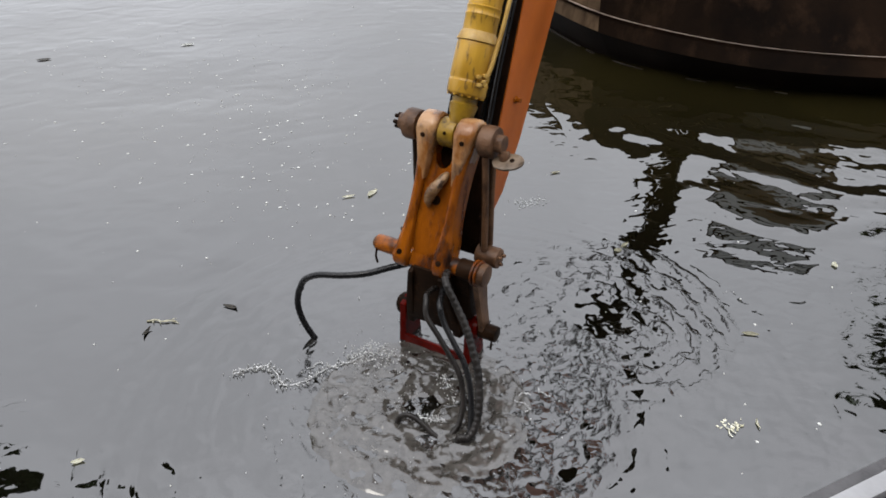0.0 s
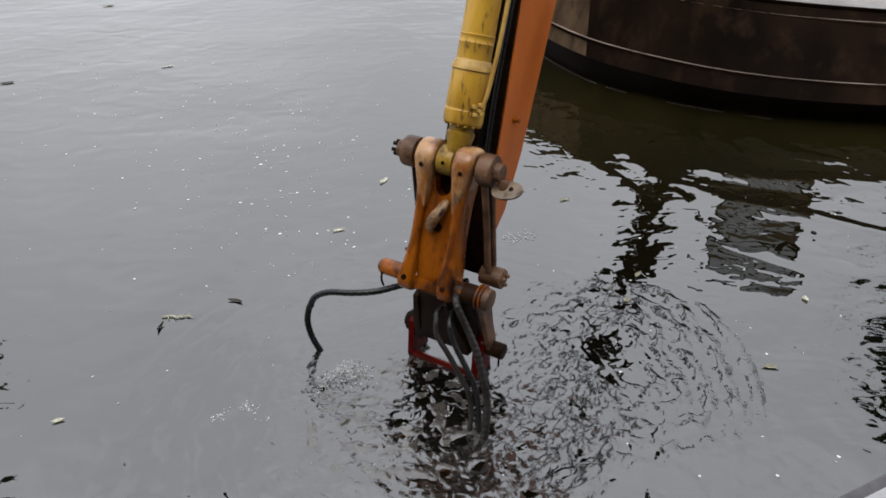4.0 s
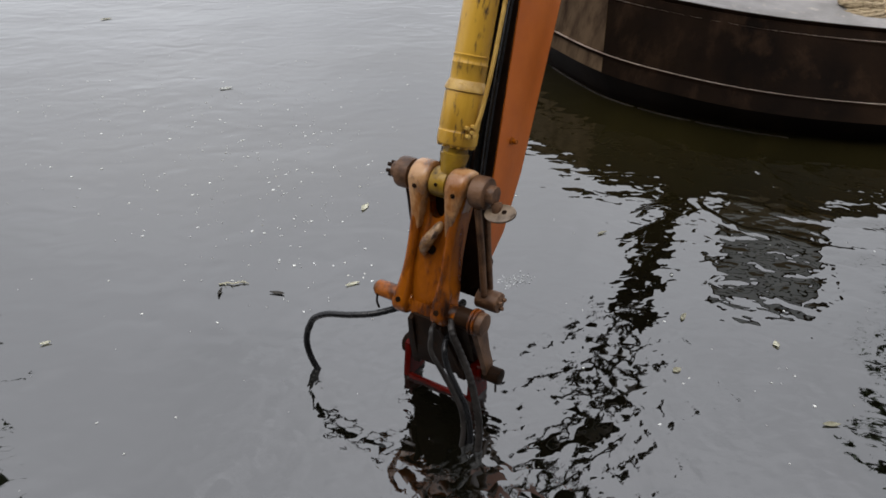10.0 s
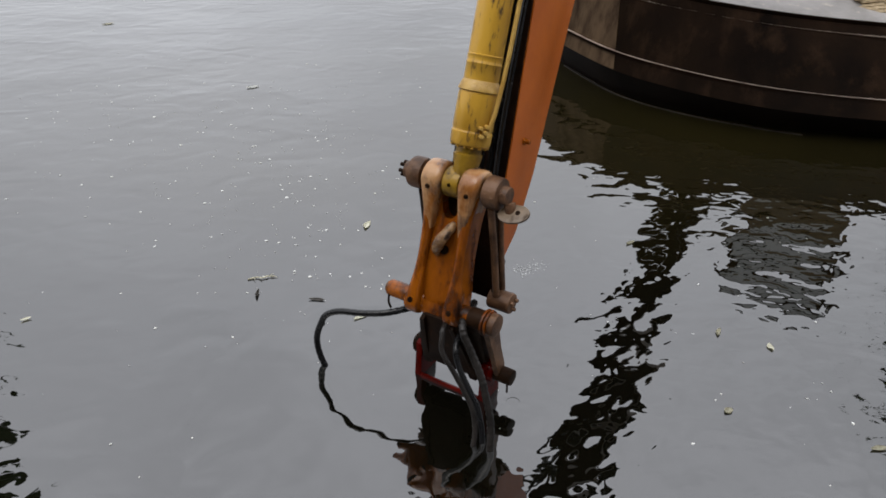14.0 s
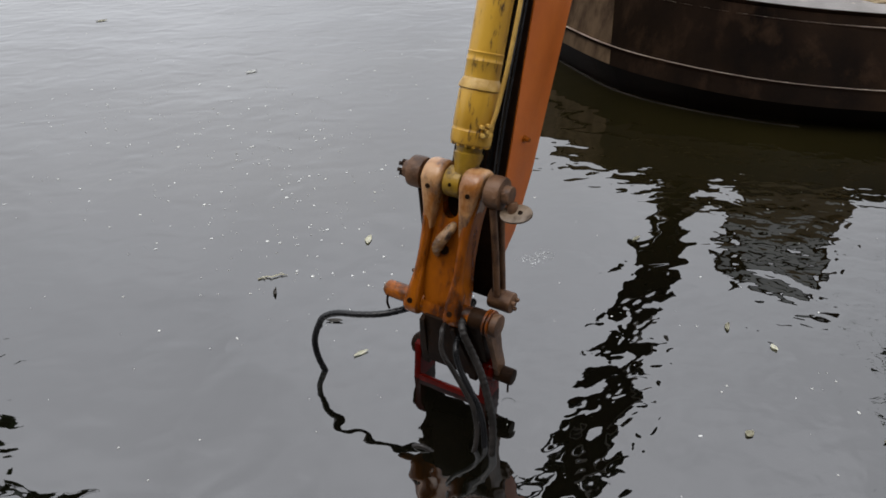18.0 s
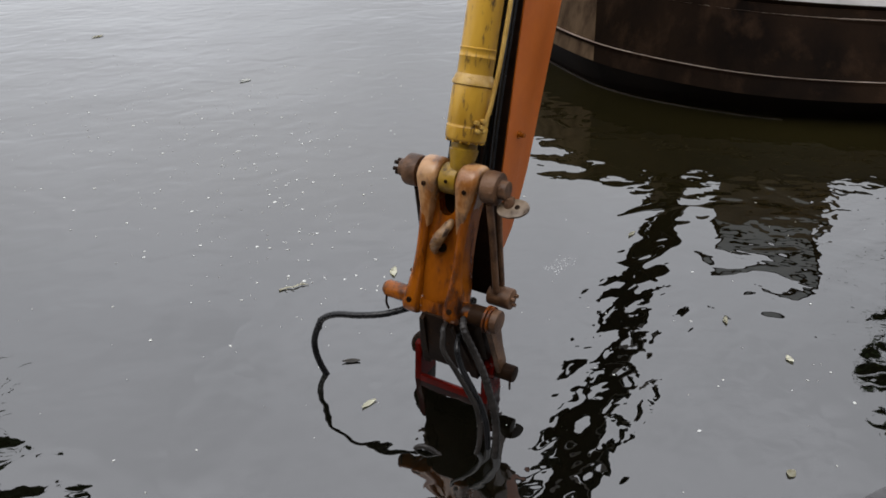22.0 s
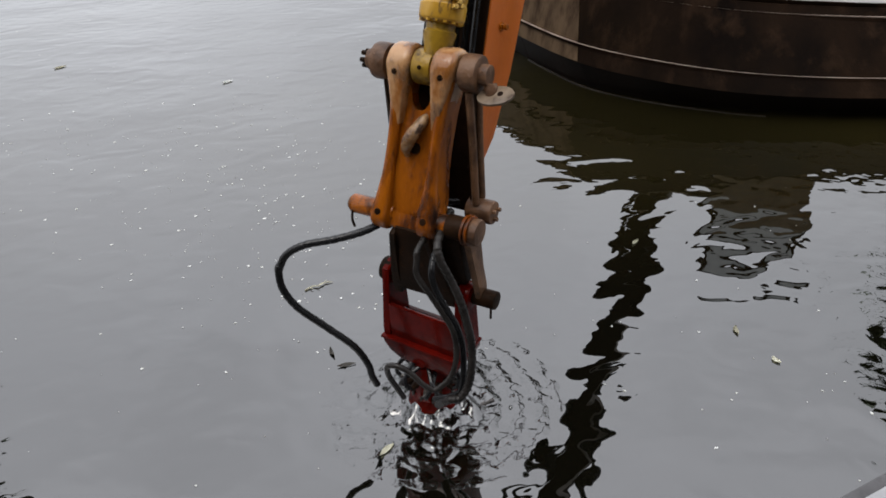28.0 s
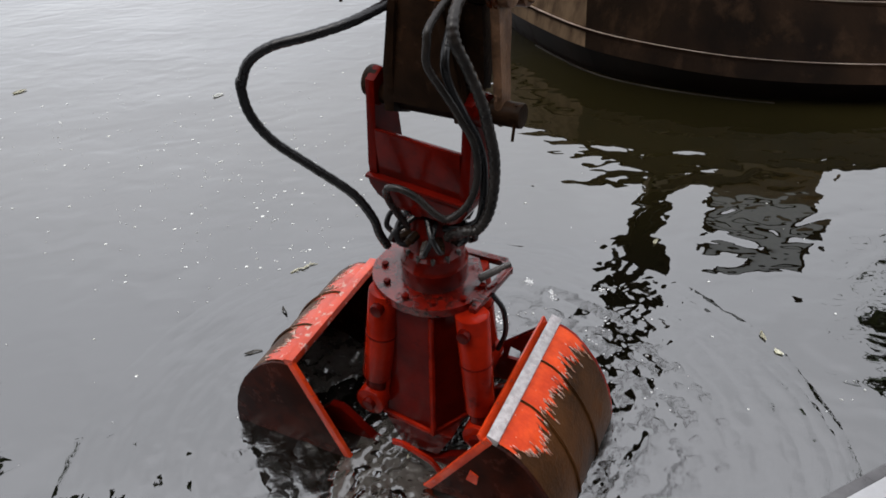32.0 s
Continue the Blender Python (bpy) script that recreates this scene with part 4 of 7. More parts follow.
        add_box(bm, (d.length + 0.022, 0.026, 0.022), Matrix.Translation((p + q) / 2 + V(0, 0, -0.624)) @ Matrix.Rotation(math.atan2(d.y, d.x), 4, "Z"), 0.004)
    low("guard_bar", bm, M_MIDRED, "flat red guard bar")
    bm = bmesh.new()
    add_rod(bm, (0.155, 0.0, -0.590), (0.205, 0.055, -0.576), 0.013, seg=10, bevel=0.003)
    add_rod(bm, (0.20, 0.05, -0.577), (0.232, 0.08, -0.568), 0.009, seg=10)
    low("grease_fitting", bm, M_STEEL, "bright steel coupling")
    # body: a tapered box that splays towards the foot, with a pointed lower edge
    bm = bmesh.new()
    plan = [(-0.135, -0.165), (0.060, -0.19), (0.135, -0.06), (0.135, 0.165), (-0.060, 0.19), (-0.135, 0.06)]
    A = [bm.verts.new((x * 0.9, y * 0.8, -0.622)) for x, y in plan]
    M = [bm.verts.new((x * 0.87, y * 0.86, -0.92)) for x, y in plan]
    B = [bm.verts.new((x * 1.06, y * 1.03, -1.14)) for x, y in plan]
    bm.faces.new(A)
    bm.faces.new(B[::-1])
    for P, Q in ((A, M), (M, B)):
        for i in range(6):
            bm.faces.new((P[i], P[(i + 1) % 6], Q[(i + 1) % 6], Q[i]))
    bmesh.ops.bevel(bm, geom=list(bm.edges), offset=0.01, segments=2, affect="EDGES")
    body = low("body", bm, M_RED, "wet red splayed grab body")
    # brighter red on these bars puts the corner highlights into the colour
    for x, y in plan:
        bm = bmesh.new()
        add_tube(bm, [V(x * 0.9, y * 0.8, -0.66), V(x * 0.875, y * 0.865, -0.92), V(x * 1.063, y * 1.035, -1.135)], 0.010, 8)
        low("corner_weld", bm, M_CYLRED, "", body)
    bm = bmesh.new()
    add_prism(bm, [(x * 1.10, y * 1.08) for x, y in plan], -1.152, -1.134, 2, 0.004)
    low("foot_flange", bm, M_CYLRED, "bright red foot flange", body)
    # wavy link plates between the shells' hinges
    for e in (-1, 1):
        line = spline([(-0.08, e * 0.24, -1.200), (-0.03, e * 0.25, -1.182), (0.03, e * 0.26, -1.185), (0.08, e * 0.26, -1.205), (0.11, e * 0.255, -1.25)], 6)
        bm = bmesh.new()
        for z in (0.0, -0.012):
            add_tube(bm, [p + V(0, 0, z) for p in line], 0.008, 8)
        low("hinge_link", bm, M_CYLRED, "wavy wet red hinge link", body)
    bm = bmesh.new()
    add_prism(bm, [(-0.13, -1.15), (0.13, -1.15), (0.07, -1.27), (-0.07, -1.27)], -0.19, 0.19, 1, 0.01)
    low("hinge_block", bm, M_DEEPRED, "dark red hinge block", body)
    # four closing cylinders, two to each shell
    for s in (-1, 1):
        for e in (-1, 1):
            a, b = V((0.085 * s if e > 0 else 0.180 if s > 0 else -0.125), e * 0.115, -0.632), V((0.115 * s if e > 0 else 0.236 if s > 0 else -0.178), e * 0.165, -1.065)
            d = (b - a).normalized()
            bm = bmesh.new()
            add_rod(bm, a, a + d * 0.36, 0.055, 0.052, seg=24, bevel=0.006)
            cyl = low("cylinder", bm, M_CYLRED, "wet red closing cylinder")
            bm = bmesh.new()
            add_rod(bm, a + d * 0.17, a + d * 0.176, 0.056, seg=24, bevel=0.002)
            low("weld_ring", bm, M_RED, "", cyl)
            bm = bmesh.new()
            add_rod(bm, a + d * 0.355, b, 0.040, seg=18, bevel=0.004)
            low("piston_rod", bm, M_DEEPRED, "", cyl)
            bm = bmesh.new()
            add_rod(bm, b + V(0, -0.05, -0.01), b + V(0, 0.05, -0.01), 0.055, seg=22, bevel=0.008)
            low("rod_eye", bm, M_CYLRED, "round red rod eye", cyl)
            bm = bmesh.new()
            add_rod(bm, b + V(0, -0.068, -0.01), b + V(0, 0.068, -0.01), 0.024, seg=14, bevel=0.005)
            low("eye_pin", bm, M_RED, "", cyl)
            bm = bmesh.new()
            add_rod(bm, a + V(0, e * 0.045, -0.035), a + V(0, e * 0.078, -0.035), 0.022, seg=12, bevel=0.004)
            low("cap_bolt", bm, M_RED, "", cyl)
    bm = bmesh.new()
    add_tube(bm, spline([(0.21, -0.02, -0.62), (0.245, -0.01, -0.68), (0.25, 0.0, -0.78), (0.225, 0.0, -0.86)], 6), 0.009, 8)
    low("short_hose", bm, M_RUBBER, "short black hose")
    return root


clamshell_grab = grab()

# profile of a shell beside the grab's axis: (out, up), from the cutting edge round the back to the hinge
BACK = [(0.395, -0.885), (0.48, -0.91), (0.575, -0.99), (0.645, -1.10), (0.675, -1.23), (0.66, -1.37), (0.60, -1.50), (0.50, -1.60), (0.37, -1.65), (0.22, -1.60), (0.10, -1.46)]
HINGE = (0.125, -1.215)
HALF = 0.345


def shell(s):
    """One shell, s the side of the grab on which it opens."""
    # tilt, shift and stretch fit the camera's view; the left opens eight degrees more
    tilt = -0.137 if s < 0 else 0.005
    shift = V(-0.120, -0.008, -0.292) if s < 0 else V(-0.046, -0.008, -0.274)
    yaw = Matrix.Rotation(radians(5.8), 4, "Z")

    def low(name, bm, material, parent, label="", **kw):
        for v in bm.verts:
            u, w = v.co.x - HINGE[0], (v.co.z - HINGE[1]) * 1.32
            x = HINGE[0] + math.cos(tilt) * u + math.sin(tilt) * w
            z = HINGE[1] - math.sin(tilt) * u + math.cos(tilt) * w
            v.co = yaw @ (V(s * x, v.co.y * 0.884, z) + shift)
        return part(name, bm, material, parent, label, **kw)

    line = spline([(x, 0, z) for x, z in BACK], 4)
    bm = bmesh.new()
    rows = []
    for p, q in zip(line, line[1:] + [line[-1] * 2 - line[-2]]):
        d = (q - p).normalized()
        nrm = V(d.z, 0, -d.x)
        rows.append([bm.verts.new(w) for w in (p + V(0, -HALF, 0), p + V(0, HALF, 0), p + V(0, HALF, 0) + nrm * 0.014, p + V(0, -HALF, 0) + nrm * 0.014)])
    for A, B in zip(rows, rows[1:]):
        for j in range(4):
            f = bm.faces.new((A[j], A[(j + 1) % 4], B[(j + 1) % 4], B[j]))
            # inside faces coloured near black, putting the shell's shade into the paint
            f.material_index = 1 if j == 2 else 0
    bm.faces.new(rows[0][::-1])
    bm.faces.new(rows[-1])
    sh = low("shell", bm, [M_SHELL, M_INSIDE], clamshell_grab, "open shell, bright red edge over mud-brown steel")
    # band of paint left above a ragged edge, standing a hair proud of the worn back
    bm = bmesh.new()
    n, rnd = 180, random.Random(7 + s)
    def on_back(k):
        k = max(0, min(len(line) - 1.001, k))
        i = int(k)
        p = line[i].lerp(line[i + 1], k - i)
        d = (line[i + 1] - line[i]).normalized()
        return p + V(-d.z, 0, d.x) * 0.003
    cols = []
    for i in range(n + 1):
        y = -HALF + 2 * HALF * i / n
        depth = 5.2 + 2.2 * noise.noise(V(y * 7, 3.1 * s, 0)) + 1.6 * noise.noise(V(y * 23, 0, 1.0 * s)) + 1.5 * noise.noise(V(y * 70, 2, 1.0 * s)) + rnd.uniform(-0.7, 0.7)
        depth = max(3.0, depth)
        cols.append([bm.verts.new(on_back(0.6 + (depth - 0.6) * j / 5) + V(0, y, 0)) for j in range(6)])
    for A, B in zip(cols, cols[1:]):
        for j in range(5):
            bm.faces.new((A[j], A[j + 1], B[j + 1], B[j]))
    fringe = bmesh.new()
    for i in range(0, n - 1):
        if rnd.random() < 0.45:
            continue
        p, q = cols[i][5].co, cols[i][4].co
        run = (p - q).normalized()
        mid = p + run * rnd.uniform(-0.016, 0.004)
        w, tip = V(0, rnd.uniform(0.0008, 0.0022), 0), mid + run * rnd.uniform(0.008, 0.034) + V(0, rnd.uniform(-0.004, 0.004), 0)
        lift = V(run.z, 0, -run.x) * (-0.002 if V(run.z, 0, -run.x).x < 0 else 0.002)
        a, b, c = fringe.verts.new(mid - w + lift), fringe.verts.new(mid + w + lift), fringe.verts.new(tip + lift)
        d = fringe.verts.new((mid + tip) / 2 - lift)
        for f in ((a, b, c), (a, d, b), (b, d, c), (c, d, a)):
            fringe.faces.new(f)
    tagged(low("scratch_fringe", fringe, M_SCRATCH, sh, "pale scratches along the worn paint edge", smooth=False), kind="stuff")
    low("paint_band", bm, M_SCRAPED if s < 0 else M_BAND, sh, "ragged band of bright red paint")
    # cutting edge of bare steel
    bm = bmesh.new()
    add_box(bm, (0.044, 2 * HALF + 0.03, 0.026), Matrix.Translation((0.40, 0, -0.875)) @ Matrix.Rotation(radians(14), 4, "Y"), 0.005)
    low("cutting_edge", bm, M_EDGE if s > 0 else M_SCRAPED, sh, "scraped bare steel cutting edge" if s > 0 else "red cutting edge with scraped paint")
    if s > 0:
        bm = bmesh.new()
        add_box(bm, (0.012, 2 * HALF + 0.02, 0.05), Matrix.Translation((0.362, 0, -0.895)) @ Matrix.Rotation(radians(-36), 4, "Y"), 0.003)
        low("edge_backing", bm, M_VERMILION, sh, "red edge backing strip")
    # wear strips across the back
    for y in (-HALF * 0.34, HALF * 0.34):
        bm = bmesh.new()
        strip = [on_back(1 + k * 0.5) + V(0, y, 0) for k in range(70)]
        add_tube(bm, strip, 0.006, 5)
        low("weld_seam", bm, M_SHELL, sh)
    # side plates
    for e in (-1, 1):
        far = s > 0 and e > 0
        o = [(p.x, p.z) for p in line[::2]] + [HINGE]
        if far:
            # a lug towards the body, with a square hole cut through it
            o += [(0.110, -1.135), (0.2094, -1.095), (0.264, -1.092), (0.266, -1.048), (0.222, -1.040), (0.2096, -1.0945), (0.1102, -1.1345), (0.120, -1.105), (0.185, -1.040)]
        y = e * (HALF + 0.008)
        bm = bmesh.new()
        add_prism(bm, o, y - 0.009, y + 0.009, 1, 0.0 if far else 0.003)
        side = low("side_plate", bm, M_CYLRED if far else M_SIDE, sh, "dark side plate, brighter red at the far right")
        a, b = V(0.385, y, -0.885), V(HINGE[0], y, HINGE[1])
        bm = bmesh.new()
        if far:
            add_tube(bm, [a, V(0.185, y, -1.040), V(0.120, y, -1.105), b], 0.005, 8)
        else:
            add_box(bm, (0.022, 0.028, (b - a).length + 0.03), Matrix.Translation((a + b) / 2) @ (b - a).to_track_quat("Z", "Y").to_matrix().to_4x4(), 0.005)
        low("side_edge", bm, M_VERMILION if e < 0 else M_RED, side, "red side edge bar")
        if s < 0 or far:
            continue
        c = a.lerp(b, 0.42) + V(0.055, -0.012, -0.03)
        bm = bmesh.new()
        add_prism(bm, [(c.x - 0.024, c.z - 0.02), (c.x + 0.018, c.z - 0.026), (c.x + 0.024, c.z + 0.012), (c.x - 0.008, c.z + 0.026)], c.y - 0.003, c.y + 0.003, 1)
        low("patch", bm, M_VERMILION, side, "small square patch")
    # hinge arms towards the body
    for e in (-1, 1):
        bm = bmesh.new()
        add_prism(bm, [(0.34, -1.17), (0.30, -1.125), (0.25, -1.115), (0.17, -1.15), (0.10, -1.20), (0.03, -1.20), (0.02, -1.30), (0.14, -1.33), (0.28, -1.28)], e * 0.205 - 0.02, e * 0.205 + 0.02, 1, 0.008)
        low("hinge_arm", bm, M_RED, sh, "bright red hinge arm")
    # water still held in the shell
    bm = bmesh.new()
    n = 64
    grid = [[bm.verts.new((0.13 + 0.49 * i / n, -HALF + 2 * HALF * j / n, (-1.275 if s < 0 else -1.20) + 0.010 * noise.noise(V(i * 0.15, j * 0.15, s)) + 0.006 * noise.noise(V(i * 0.4, j * 0.4, s)) + 0.003 * noise.noise(V(i * 0.9, j * 0.9, s))
                           )) for j in range(n + 1)] for i in range(n + 1)]
    for i in range(n):
        for j in range(n):
            bm.faces.new((grid[i][j], grid[i + 1][j], grid[i + 1][j + 1], grid[i][j + 1]))
    low("held_water", bm, M_AERATED, sh, "churned water held in the shell", sharp=180)
    bm, rnd = bmesh.new(), random.Random(40 + s)
    for _ in range(36):
        x, y, q = rnd.uniform(0.10, 0.42), rnd.uniform(-0.3, 0.3), rnd.choice((0.001, 0.0015, 0.002, 0.003))
        top = [bm.verts.new((x + q * rnd.uniform(0.6, 1.4) * math.cos(k * 1.2566), y + q * rnd.uniform(0.6, 1.4) * math.sin(k * 1.2566), -1.262 if s < 0 else -1.188)) for k in range(5)]
        bot = [bm.verts.new((v.co.x, v.co.y, v.co.z - 0.002)) for v in top]
        bm.faces.new(top)
        for k in range(5):
            bm.faces.new((top[k], bot[k], bot[(k + 1) % 5], top[(k + 1) % 5]))
    tagged(low("shell_froth", bm, M_FILM, sh, "white froth", smooth=False), kind="stuff")
    return sh


shell(-1)
shell(1)


def hoses():
    def tube(name, pts, r, material, label, ribs=0.0):
        line = spline(pts, 14)
        bm = bmesh.new()
        add_tube(bm, line, r, 12, (lambda i: 1 + ribs * (1 if i % 4 else -1.6)) if ribs else None)
        return part(name, bm, material, clamshell_grab, label, sharp=60)

    feed = tube("feed_hose", [(0.10, 0.16, 0.30), (0.03, 0.11, 0.292), (-0.035, 0.045, 0.278), (-0.085, -0.04, 0.258), (-0.13, -0.14, 0.238), (-0.21, -0.217, 0.213), (-0.301, -0.28, 0.188), (-0.358, -0.319, 0.144), (-0.386, -0.338, 0.073)],
                0.0145, M_RUBBER, "black ribbed hose looping out from the grab", 0.03)
    fall = tube("hose_fall", [(-0.380, -0.334, 0.10), (-0.386, -0.338, 0.073), (-0.378, -0.333, -0.012), (-0.336, -0.304, -0.103), (-0.251, -0.245, -0.201), (-0.162, -0.184, -0.304), (-0.118, -0.153, -0.40), (-0.108, -0.14, -0.47), (-0.095, -0.12, -0.53)],
         0.0145, M_RUBBER, "black ribbed hose falling to the rotator", 0.03)
    thick = tube("guarded_hose", [(0.13, 0.04, 0.36), (0.165, -0.10, 0.315), (0.185, -0.14, 0.265), (0.211, -0.122, 0.184), (0.24, -0.102, 0.091), (0.256, -0.091, 0.01), (0.271, -0.081, -0.091), (0.27, -0.081, -0.195),
                          (0.257, -0.091, -0.285), (0.229, -0.11, -0.339), (0.195, -0.128, -0.345), (0.11, -0.08, -0.43)],
         0.0160, M_GREYHOSE, "thick grey hose in a spiral guard", 0.055)
    thin = tube("grey_hose", [(0.10, 0.03, 0.34), (0.110, -0.13, 0.285), (0.116, -0.16, 0.245), (0.117, -0.163, 0.184), (0.151, -0.139, 0.105), (0.186, -0.115, 0.023), (0.216, -0.094, -0.062), (0.221, -0.09, -0.166), (0.2, -0.105, -0.255),
                       (0.152, -0.138, -0.306), (0.119, -0.161, -0.285), (0.074, -0.18, -0.235), (0.029, -0.2, -0.204), (-0.02, -0.2, -0.219), (-0.04, -0.17, -0.29), (-0.03, -0.1, -0.43)],
         0.0115, M_GREYHOSE, "thin grey hose curling to the rotator")
    dark = tube("dark_hose", [(0.12, -0.04, 0.27), (0.143, -0.12, 0.19), (0.153, -0.113, 0.113), (0.188, -0.089, 0.014), (0.213, -0.072, -0.054), (0.228, -0.062, -0.159), (0.221, -0.066, -0.305), (0.19, -0.07, -0.36), (0.08, -0.05, -0.43)],
         0.0125, M_RUBBER, "black rubber hose")
    return feed, fall, [thick, thin, dark]


feed_hose, hose_fall, near_hoses = hoses()


# ---- the filming boat's gunwale ----
def gunwale():
    root = thing("work_boat", "grey work boat with a pale gunwale and dark inside", "boat")
    m = Matrix.Translation((0.88, 1.092, 1.0)) @ Matrix.Rotation(math.atan2(0.446, 1.0), 4, "Z")

    def length(name, size, centre, material, label, bevel):
        bm = bmesh.new()
        add_box(bm, size, pose(*centre), bevel)
        return part(name, bm, material, root, label, m)

    length("rubber_edge", (6.0, 0.026, 0.05), (0.5, -0.013, -0.028), M_EDGESTRIP, "dark grey outer edge strip", 0.006)
    length("gunwale_top", (6.0, 0.040, 0.03), (0.5, -0.046, -0.014), M_BOATGREY, "pale grey gunwale top", 0.007)
    length("inner_side", (6.0, 0.02, 0.62), (0.5, -0.055, -0.34), M_BOATDARK, "dark inner side", 0.004)
    length("boat_side", (6.0, 0.03, 1.2), (0.5, -0.028, -0.655), M_BOATGREY, "grey boat side", 0.006)
    length("boat_deck", (6.0, 2.52, 0.04), (0.5, -1.33, -0.64), M_BOATDARK, "dark boat deck", 0.004)
    length("boat_hull", (6.0, 2.5, 0.58), (0.5, -1.32, -0.96), M_BOATGREY, "grey boat hull", 0.02)
    for k in range(7):
        length("frame_rib", (0.03, 0.03, 0.58), (-2.2 + 0.9 * k, -0.08, -0.33), M_BOATDARK, "dark frame rib", 0.004)
    return root


gunwale()


# ---- unseen wall added behind the boat to cut the sky's light ----
tagged(box("wall_south", (46, 0.6, 9.0), (0, -5.2, 4.0), M_HULLPALE, None, bevel=0.02), "unseen wall added to block sky light from the camera's side", "wall", kind="structure")


# ---- trees on the banks, mirrored at the edges of the view ----
def tree(name, x, y, height, crown, seed, limbs, label, hanging=()):
    root = thing(name, label, "tree", m=pose(x, y, 0))
    rnd = random.Random(seed)
    bm = bmesh.new()
    add_tube(bm, spline([(0, 0, -1), (0.1, 0, 1.5), (0.0, 0.15, height * 0.35), (0.25, 0.1, height * 0.7), (0.3, 0.0, height * 0.95)], 5), 0.30, 10, lambda i: 1.15 - 0.045 * i)
    part("trunk", bm, M_BARK, root)
    tips = []
    for i in range(limbs):
        a, z = rnd.uniform(0, 6.283), height * rnd.uniform(0.35, 0.8)
        r = crown * rnd.uniform(0.7, 1.05)
        e = V(r * math.cos(a), r * math.sin(a), z + rnd.uniform(0.1, 0.3) * height)
        line = spline([(0.1, 0, z), tuple(V(0.1, 0, z).lerp(e, 0.5) + V(0, 0, 0.5)), tuple(e)], 5)
        bm = bmesh.new()
        add_tube(bm, line, 0.09, 6, lambda i: 1 - 0.085 * i)
        part("limb", bm, M_BARK, root)
        tips += line[4:]
    spots = [(p, 0.7, 60) for p in tips]
    # boughs that hang out over the water
    for hx, hy, hz, spread, count in hanging:
        e = V(hx - x, hy - y, hz)
        line = spline([(0.2, 0, height * 0.55), tuple(V(0.2, 0, height * 0.62).lerp(e, 0.5) + V(0, 0, 0.9)), tuple(e)], 6)
        bm = bmesh.new()
        add_tube(bm, line, 0.08, 6, lambda i: 1 - 0.07 * i)
        part("limb", bm, M_BARK, root)
        spots.append((e, spread, count))
    verts, faces = [], []
    for p, spread, count in spots:
        for _ in range(count):
            c = p + V(rnd.gauss(0, spread), rnd.gauss(0, spread), rnd.gauss(0, spread * 0.6))
            u = V(rnd.gauss(0, 1), rnd.gauss(0, 1), rnd.gauss(0, 0.6)).normalized()
            w = u.orthogonal().normalized() * 0.09
            u = u * 0.15
            b = len(verts)
            verts += [c - u, c + w, c + u, c - w]
            faces.append((b, b + 1, b + 2, b + 3))
    me = bpy.data.meshes.new("crown")
    me.from_pydata([tuple(v) for v in verts], [], faces)
    me.materials.append(M_FOLIAGE)
    ob = new("crown", me)
    ob.parent = root
    return root


tree("bank_tree", 15.0, 13.5, 12.0, 4.2, 5, 12, "leafy green tree leaning over the canal", [(6.36, 8.1, 4.26, 0.12, 320), (6.36, 7.75, 4.88, 0.13, 340)])
tree("bank_tree", -14.5, 10.5, 12.0, 4.2, 9, 12, "leafy green tree on the canal bank", [(-6.02, 7.35, 5.10, 0.12, 220), (-5.55, 6.9, 5.90, 0.14, 360), (-4.75, 6.9, 6.42, 0.13, 380)])
for bx, by, w in ((14.5, 14.0, 5), (-14.5, 11.0, 5)):
    tagged(box("quay", (w, 16, 1.6), (bx + (1.5 if bx > 0 else -1.5), by, 0.1), M_HULLPALE, None, bevel=0.03), "stone canal quay under a tree", "quay", kind="structure")


# ---- water stirred by the grab ----
def flake(bm, x, y, r, rnd, z=0.0015):
    """A small uneven flake lying on the water."""
    n, a0, k = rnd.randint(4, 6), rnd.uniform(0, 6.28), rnd.uniform(0.35, 1.0)
    top = []
    for i in range(n):
        a = 2 * math.pi * i / n
        q = r * rnd.uniform(0.6, 1.2)
        dx, dy = q * math.cos(a), q * k * math.sin(a)
        top.append(bm.verts.new((x + dx * math.cos(a0) - dy * math.sin(a0), y + dx * math.sin(a0) + dy * math.cos(a0), z + rnd.uniform(0, 0.001))))
    low = [bm.verts.new((v.co.x, v.co.y, -0.01)) for v in top]
    bm.faces.new(top)
    for i in range(n):
        bm.faces.new((top[i], low[i], low[(i + 1) % n], top[(i + 1) % n]))


boil = ripple_disc("boiling_patch", 0.02, 0.60, 0.10, 0.006, "boiling water where the grab came up", 1.6, 0.013, 41, 100, 220, sink=-0.003, material=M_CHOP)
stirred = ripple_disc("stirred_water", 0.02, 1.25, 0.16, 0.0035, "grey bubbly water stirred by the risen grab", 2.2, 0.007, 52, 130, 240, sink=-0.002, material=M_STIRRED)
spread = ripple_disc("spreading_rings", 0.70, 1.75, 0.18, 0.0042, "smooth rings running out from the risen grab", 0.5, 0.0, 17, 150, 220, sink=-0.001)
aerated = ripple_disc("aerated_patch", 0.02, 0.50, 0.12, 0.005, "grey aerated water boiling up beside the grab", 1.8, 0.013, 61, 80, 170, sink=-0.005, material=M_AERATED)
churn = ripple_disc("churned_patch", 0.05, 0.95, 0.21, 0.0045, "choppy water churned up round the grab", 0.9, 0.0062, 3, 130, 260, sink=-0.004, material=M_CHOP, full=True)
settling = ripple_disc("settling_ripples", 0.03, 1.35, 0.15, 0.0012, "small broken ripples settling round the grab", 2.5, 0.0050, 71, 150, 260, sink=-0.001, material=M_BROKEN, rim=0.008, grain=(9, 22), full=True)
